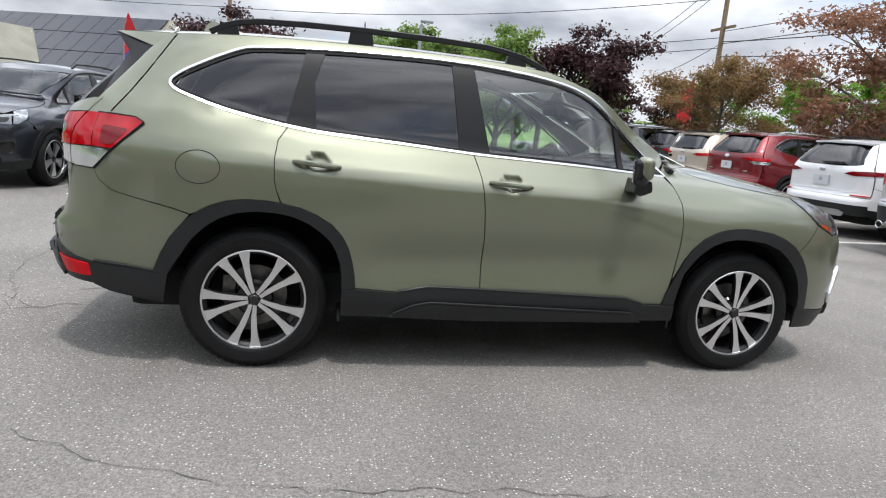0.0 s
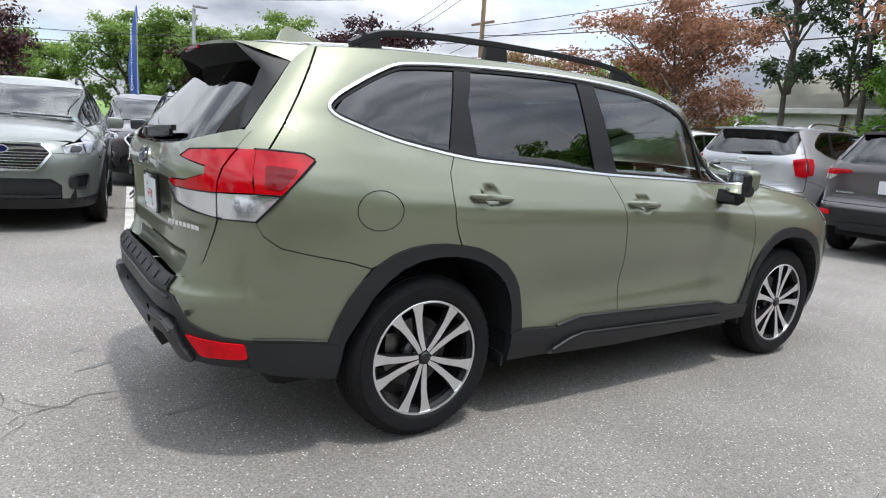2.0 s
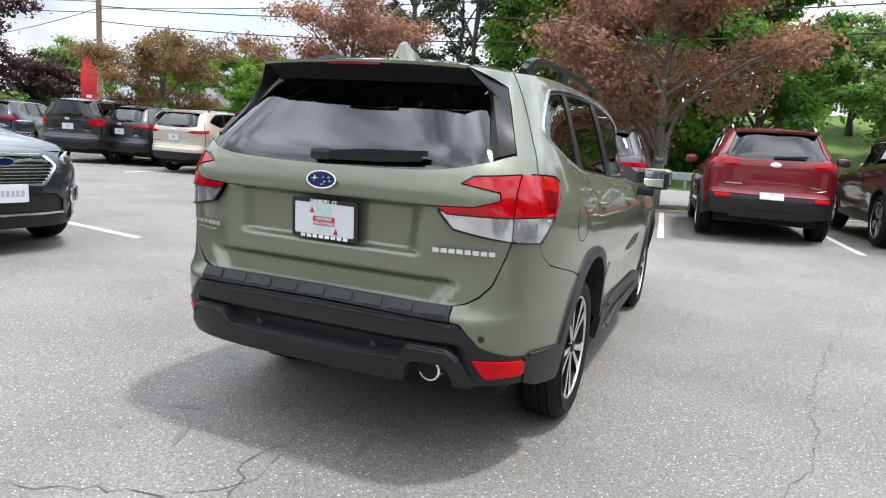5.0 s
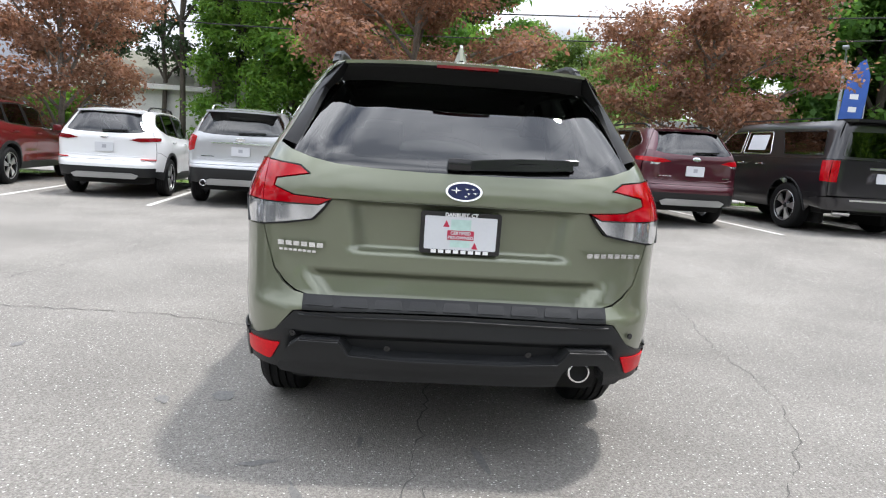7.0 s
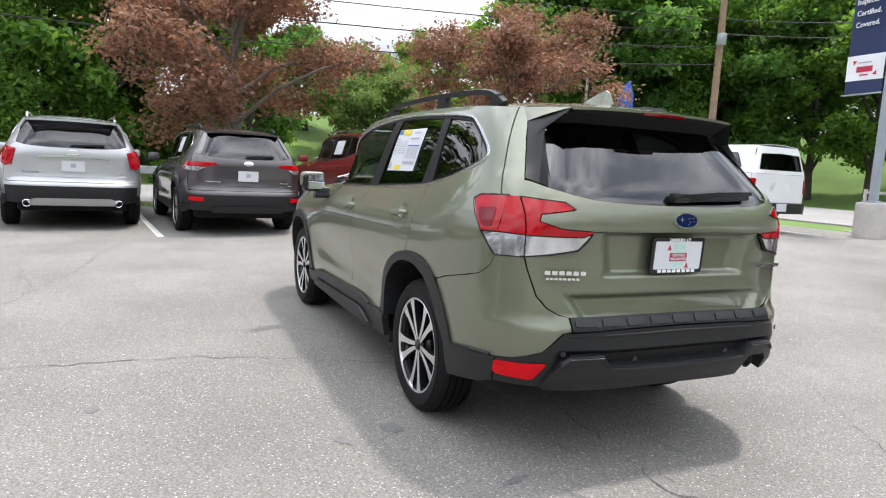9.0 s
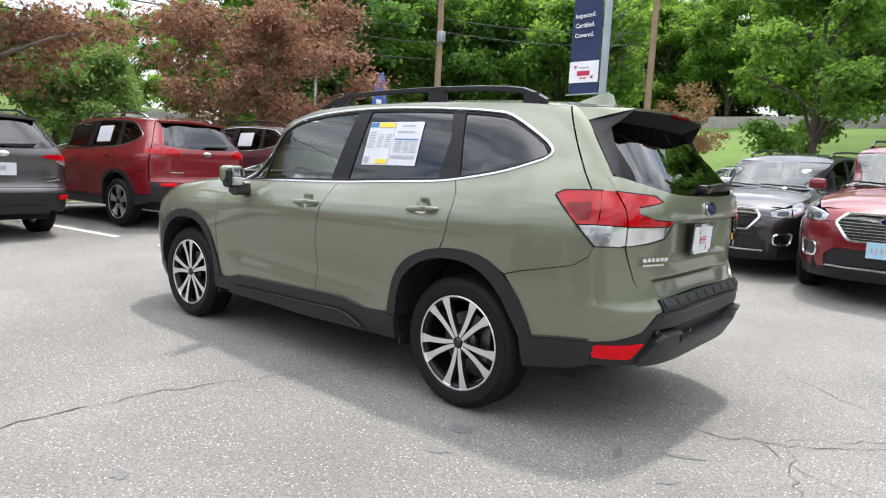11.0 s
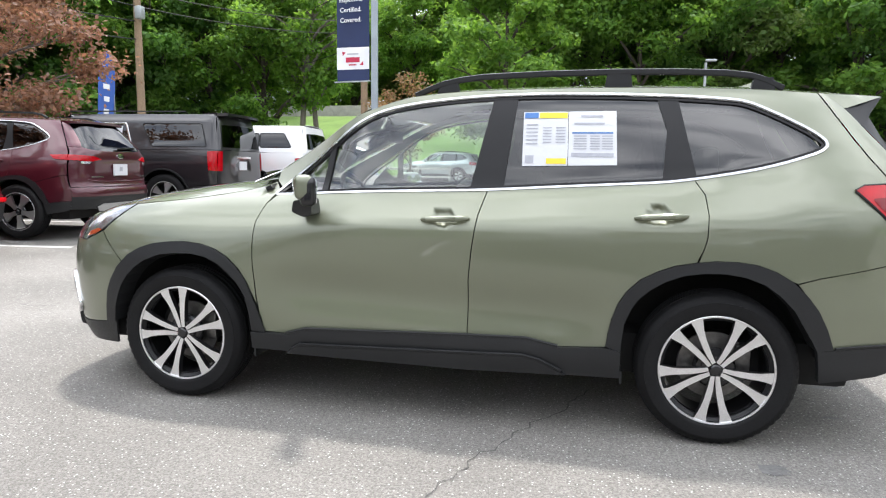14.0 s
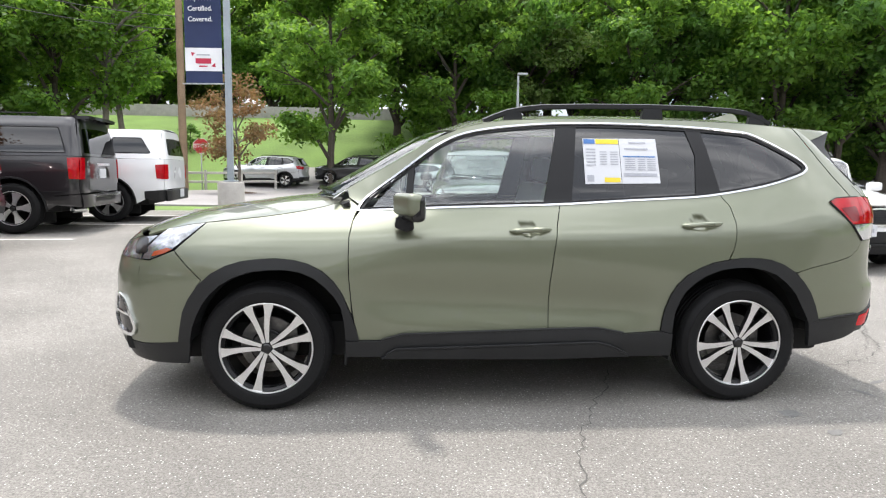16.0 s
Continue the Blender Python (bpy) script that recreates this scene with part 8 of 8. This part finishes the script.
def street_lamp(label, x, y, high, turn, arm=.0, double=False):
    t = thing("street_lamp", label, "street lamp", pose(x, y, hills(x, y), 0, 0, turn))
    part("shaft", tube(Skin(), [(0, 0, 0), (0, 0, high)], [.09, .06], 10), M_GALV, t)
    for s in ((1, -1) if double else (1,)):
        if arm:
            part("arm", tube(Skin(), [(0, 0, high - .25), (s * arm * .5, 0, high + .05), (s * arm, 0, high + .12)], .035, 8), M_GALV, t)
        part("head", block(Skin(), (s * (arm + .22), 0, high + .10), (.5, .24, .1), .03), M_GALV, t)
    return t


street_lamp("grey car-park lamp post with a flat head", 3.1, 22.9, 5.15, 0)
street_lamp("grey lamp post among the trees", -6.15, -29.5, 6.2, 180)
street_lamp("grey street lamp with a curved arm", 23.0, -18.0, 5.9, 145, 1.6)

stop = thing("stop_sign", "red octagonal stop sign on a steel post", "sign", pose(9.9, -30.2, hills(9.9, -30.2)) @ pose(0, 0, 0, 0, 0, 195))
part("post", block(Skin(), (0, 0, 1.2), (.06, .05, 2.4), .005), M_GALV, stop)
octo = [(.38 * math.cos(radians(22.5 + 45 * k)), .38 * math.sin(radians(22.5 + 45 * k))) for k in range(8)]
part("border", prism(Skin(), [(u * 1.06, v * 1.06) for u, v in octo], lambda u, v, d: (u, -.04 - d, 2.25 + v), .004), M_BLANKET, stop)
part("plate", prism(Skin(), octo, lambda u, v, d: (u, -.046 - d, 2.25 + v), .004), M_STOP, stop)
part("word", text_mesh("STOP", .27, .002, .004), M_BLANKET, stop, smooth=0, m=pose(0, -.054, 2.25, 90, 0, 0))

back_sign = thing("sign_post", "narrow grey-green sign on a thin steel post by the verge", "sign", pose(13.4, .1, hills(13.4, .1), 0, 0, 35))
part("post", block(Skin(), (0, 0, .9), (.05, .03, 1.9), .005), M_GALV, back_sign)
part("panel", block(Skin(), (-.03, 0, 1.42), (.012, .16, .7), .004), M_POLE_PAINT, back_sign)
M_MULCH = mat("bark_mulch", (0.085, 0.048, 0.030), 0.95, grain=(30, 0.4), stain=(4, 0.3), bump=(40, 0.9))
for mx, my, mr in ((12.1, .15, .95), (12.0, 8.6, .8), (11.95, -7.3, .85), (7.1, -25.6, 1.0)):
    heap = lathe(Skin(), [(mr, -.02), (mr * .8, .05), (mr * .45, .10), (.02, .13)], 26, closed=False, wave=lambda i, j: .04 * math.sin(i * 2.3 + j))
    tagged(part("mulch", heap, M_MULCH, m=pose(mx, my, hills(mx, my), 90, 0, 0)), "low heap of brown bark mulch round a tree", "mulch", "mulch round the trees", kind="structure")

# guard rail along the road
rail = thing("guard_rail", "pale galvanised guard rail along the road's far edge", "guard rail")
line = [(22.6, 24 - 2 * k) for k in range(19)]
part("beam", ribbon(Skin(), [(x, y, hills(x, y) + .55) for x, y in line], .32, .05, up=(-1, 0, 0)), M_GALV, rail)
for x, y in line[::2]:
    part("post", block(Skin(), (x + .1, y, hills(x, y) + .3), (.1, .12, .8), .01), M_GALV, rail)
fence = thing("roadside_rail", "pale timber rail fence beside the corner", "fence")
line = [(14.5 - 1.6 * k, -27.4 - .9 * k) for k in range(6)]
for h in (.45, .9):
    part("rail", ribbon(Skin(), [(x, y, hills(x, y) + h) for x, y in line], .12, .05, up=(0, 1, 0)), M_CONCRETE, fence)
for x, y in line:
    part("post", block(Skin(), (x, y, hills(x, y) + .5), (.12, .12, 1.1), .01), M_CONCRETE, fence)
wall = Skin()
for k in range(24):
    x = 34 - 2.2 * k
    block(wall, (x, -54, hills(x, -54) + .5), (2.2, .3, 1.5), .02)
tagged(part("retaining_wall", wall, M_CONCRETE), "long grey wall at the top of the lawn", "wall", kind="structure")
conif = tree("conifer", "small clipped dark green conifer on the lawn", 41, 1.6, .5, .1, 1500, .06, M_LEAF_DEEP, M_BARK_DARK, .04, 8, .25)
plant(conif, 13.2, -40.0), plant_copy(conif, 6.3, -43.0, 1.0, 30)

# ---- buildings ----
M_SHINGLE = mat("grey_green_shingle", (0.24, 0.235, 0.19), 0.9, grain=(20, 0.15), stain=(1.0, 0.15), bump=(30, 0.5))
M_SOLAR = mat("solar_panel", (0.018, 0.02, 0.028), 0.25, grain=(10, 0.2))
M_CLAPBOARD = mat("cream_clapboard", (0.55, 0.52, 0.45), 0.7, grain=(20, 0.06), stain=(1, 0.08))
M_DARK_WALL = mat("dark_brick_wall", (0.10, 0.075, 0.065), 0.8, grain=(12, 0.2), stain=(1, 0.15))
M_DARK_TRIM = mat("dark_green_trim", (0.02, 0.035, 0.03), 0.6)
M_TRIM = mat("white_trim", (0.7, 0.69, 0.66), 0.6)


def gabled(name, label, m, long, deep, eave, ridge, wall_m, roof_m, panels=0, boards=True):
    h = thing(name, label, "house", m)
    sk = Skin()
    L, D = long / 2, deep / 2
    sk.add([(-L, -D, 0), (L, -D, 0), (L, D, 0), (-L, D, 0), (-L, -D, eave), (L, -D, eave), (L, D, eave), (-L, D, eave), (-L, 0, ridge - .1), (L, 0, ridge - .1)], [(0, 1, 5, 4), (2, 3, 7, 6), (1, 2, 6, 9, 5), (3, 0, 4, 8, 7)])
    part("wall", sk, wall_m, h, smooth=0)
    o = .5
    for s in (1, -1):
        slope = (ridge - eave) / D
        e0 = eave - o * slope
        pl = lambda u, v, s=s: (u, s * (D + o) * (1 - v), e0 + (ridge - e0) * v)
        part("roof", sheet(Skin(), [(-L - o, 0), (L + o, 0), (L + o, 1), (-L - o, 1)], pl, 2.0, .2, (0, 0, 1)), roof_m, h)
        tr = ribbon(Skin(), [(-L - o, s * (D + o), e0 - .12), (L + o, s * (D + o), e0 - .12)], .25, .05, up=(0, s, 0))
        part("fascia", tr, M_TRIM, h)
        if s < 0 and panels:
            for k in range(panels):
                for row in range(3):
                    if k < 4 and row < 2 - (k > 2):
                        continue
                    u0 = -L + .3 + k * (long - .6) / panels
                    v0 = .14 + .28 * row
                    pnl = sheet(Skin(), [(u0, v0), (u0 + (long - .6) / panels - .03, v0), (u0 + (long - .6) / panels - .03, v0 + .27), (u0, v0 + .27)], lambda u, v: tuple(Vector(pl(u, v)) + Vector((0, 0, .12))), 3.0, .05, (0, 0, 1))
                    part("solar_panel", pnl, M_SOLAR, h)
    if boards:
        bd = Skin()
        for s in (1, -1):
            for k in range(int((ridge - eave + .6) / .18)):
                z = eave - .6 + .18 * k
                half = D if z < eave else D * (ridge - z) / (ridge - eave)
                if half > .2:
                    block(bd, (s * (L + .02), 0, z), (.04, half * 2, .165), .008)
        part("clapboards", bd, M_CLAPBOARD, h)
        zc, q = eave + (ridge - eave) * .42, .62
        dia = part("diamond_window", prism(Skin(), [(-q * .7, 0), (0, -q), (q * .7, 0), (0, q)], lambda u, v, d: (L + .14 - d, u, zc + v), .08), M_DARK_TRIM, h, "dark diamond-shaped gable window")
        part("pane", prism(Skin(), [(-q * .42, 0), (0, -q * .6), (q * .42, 0), (0, q * .6)], lambda u, v, d: (L + .15 - d, u, zc + v), .02), M_TRIM, dia)
        for s in (1, -1):
            part("rake_board", ribbon(Skin(), [(L + .5, s * (D + o), e0 - .1), (L + .5, 0, ridge - .1)], .28, .04, up=(1, 0, 0)), M_TRIM, h)
    for k in range(3):
        w = part("window", block(Skin(), (-L + long * (k + .7) / 3.4, -D - .02, eave * .52), (1.3, .08, 1.1), .01), M_TRIM, h)
        part("pane", block(Skin(), (-L + long * (k + .7) / 3.4, -D - .07, eave * .52), (1.1, .02, .9), .005), M_GLOSS_BLACK, w)
    return h


gabled("house", "low house with a shingle roof covered in solar panels", pose(-15.3, 39.2, -.75, 0, 0, -25), 15, 8.4, 2.8, 6.3, M_DARK_WALL, M_SHINGLE, 14)
gabled("house_wing", "cream clapboard gable wing with a shingle roof", pose(-18.3, 34.2, -.75, 0, 0, -115), 8, 7, 2.75, 5.3, M_CLAPBOARD, M_SHINGLE)
gabled("white_house", "small white house behind the roadside trees", pose(31.0, 11.5, hills(31, 11.5) - .4, 0, 0, 95), 9, 7, 3.0, 4.6, M_TRIM, M_SHINGLE, 0, False)
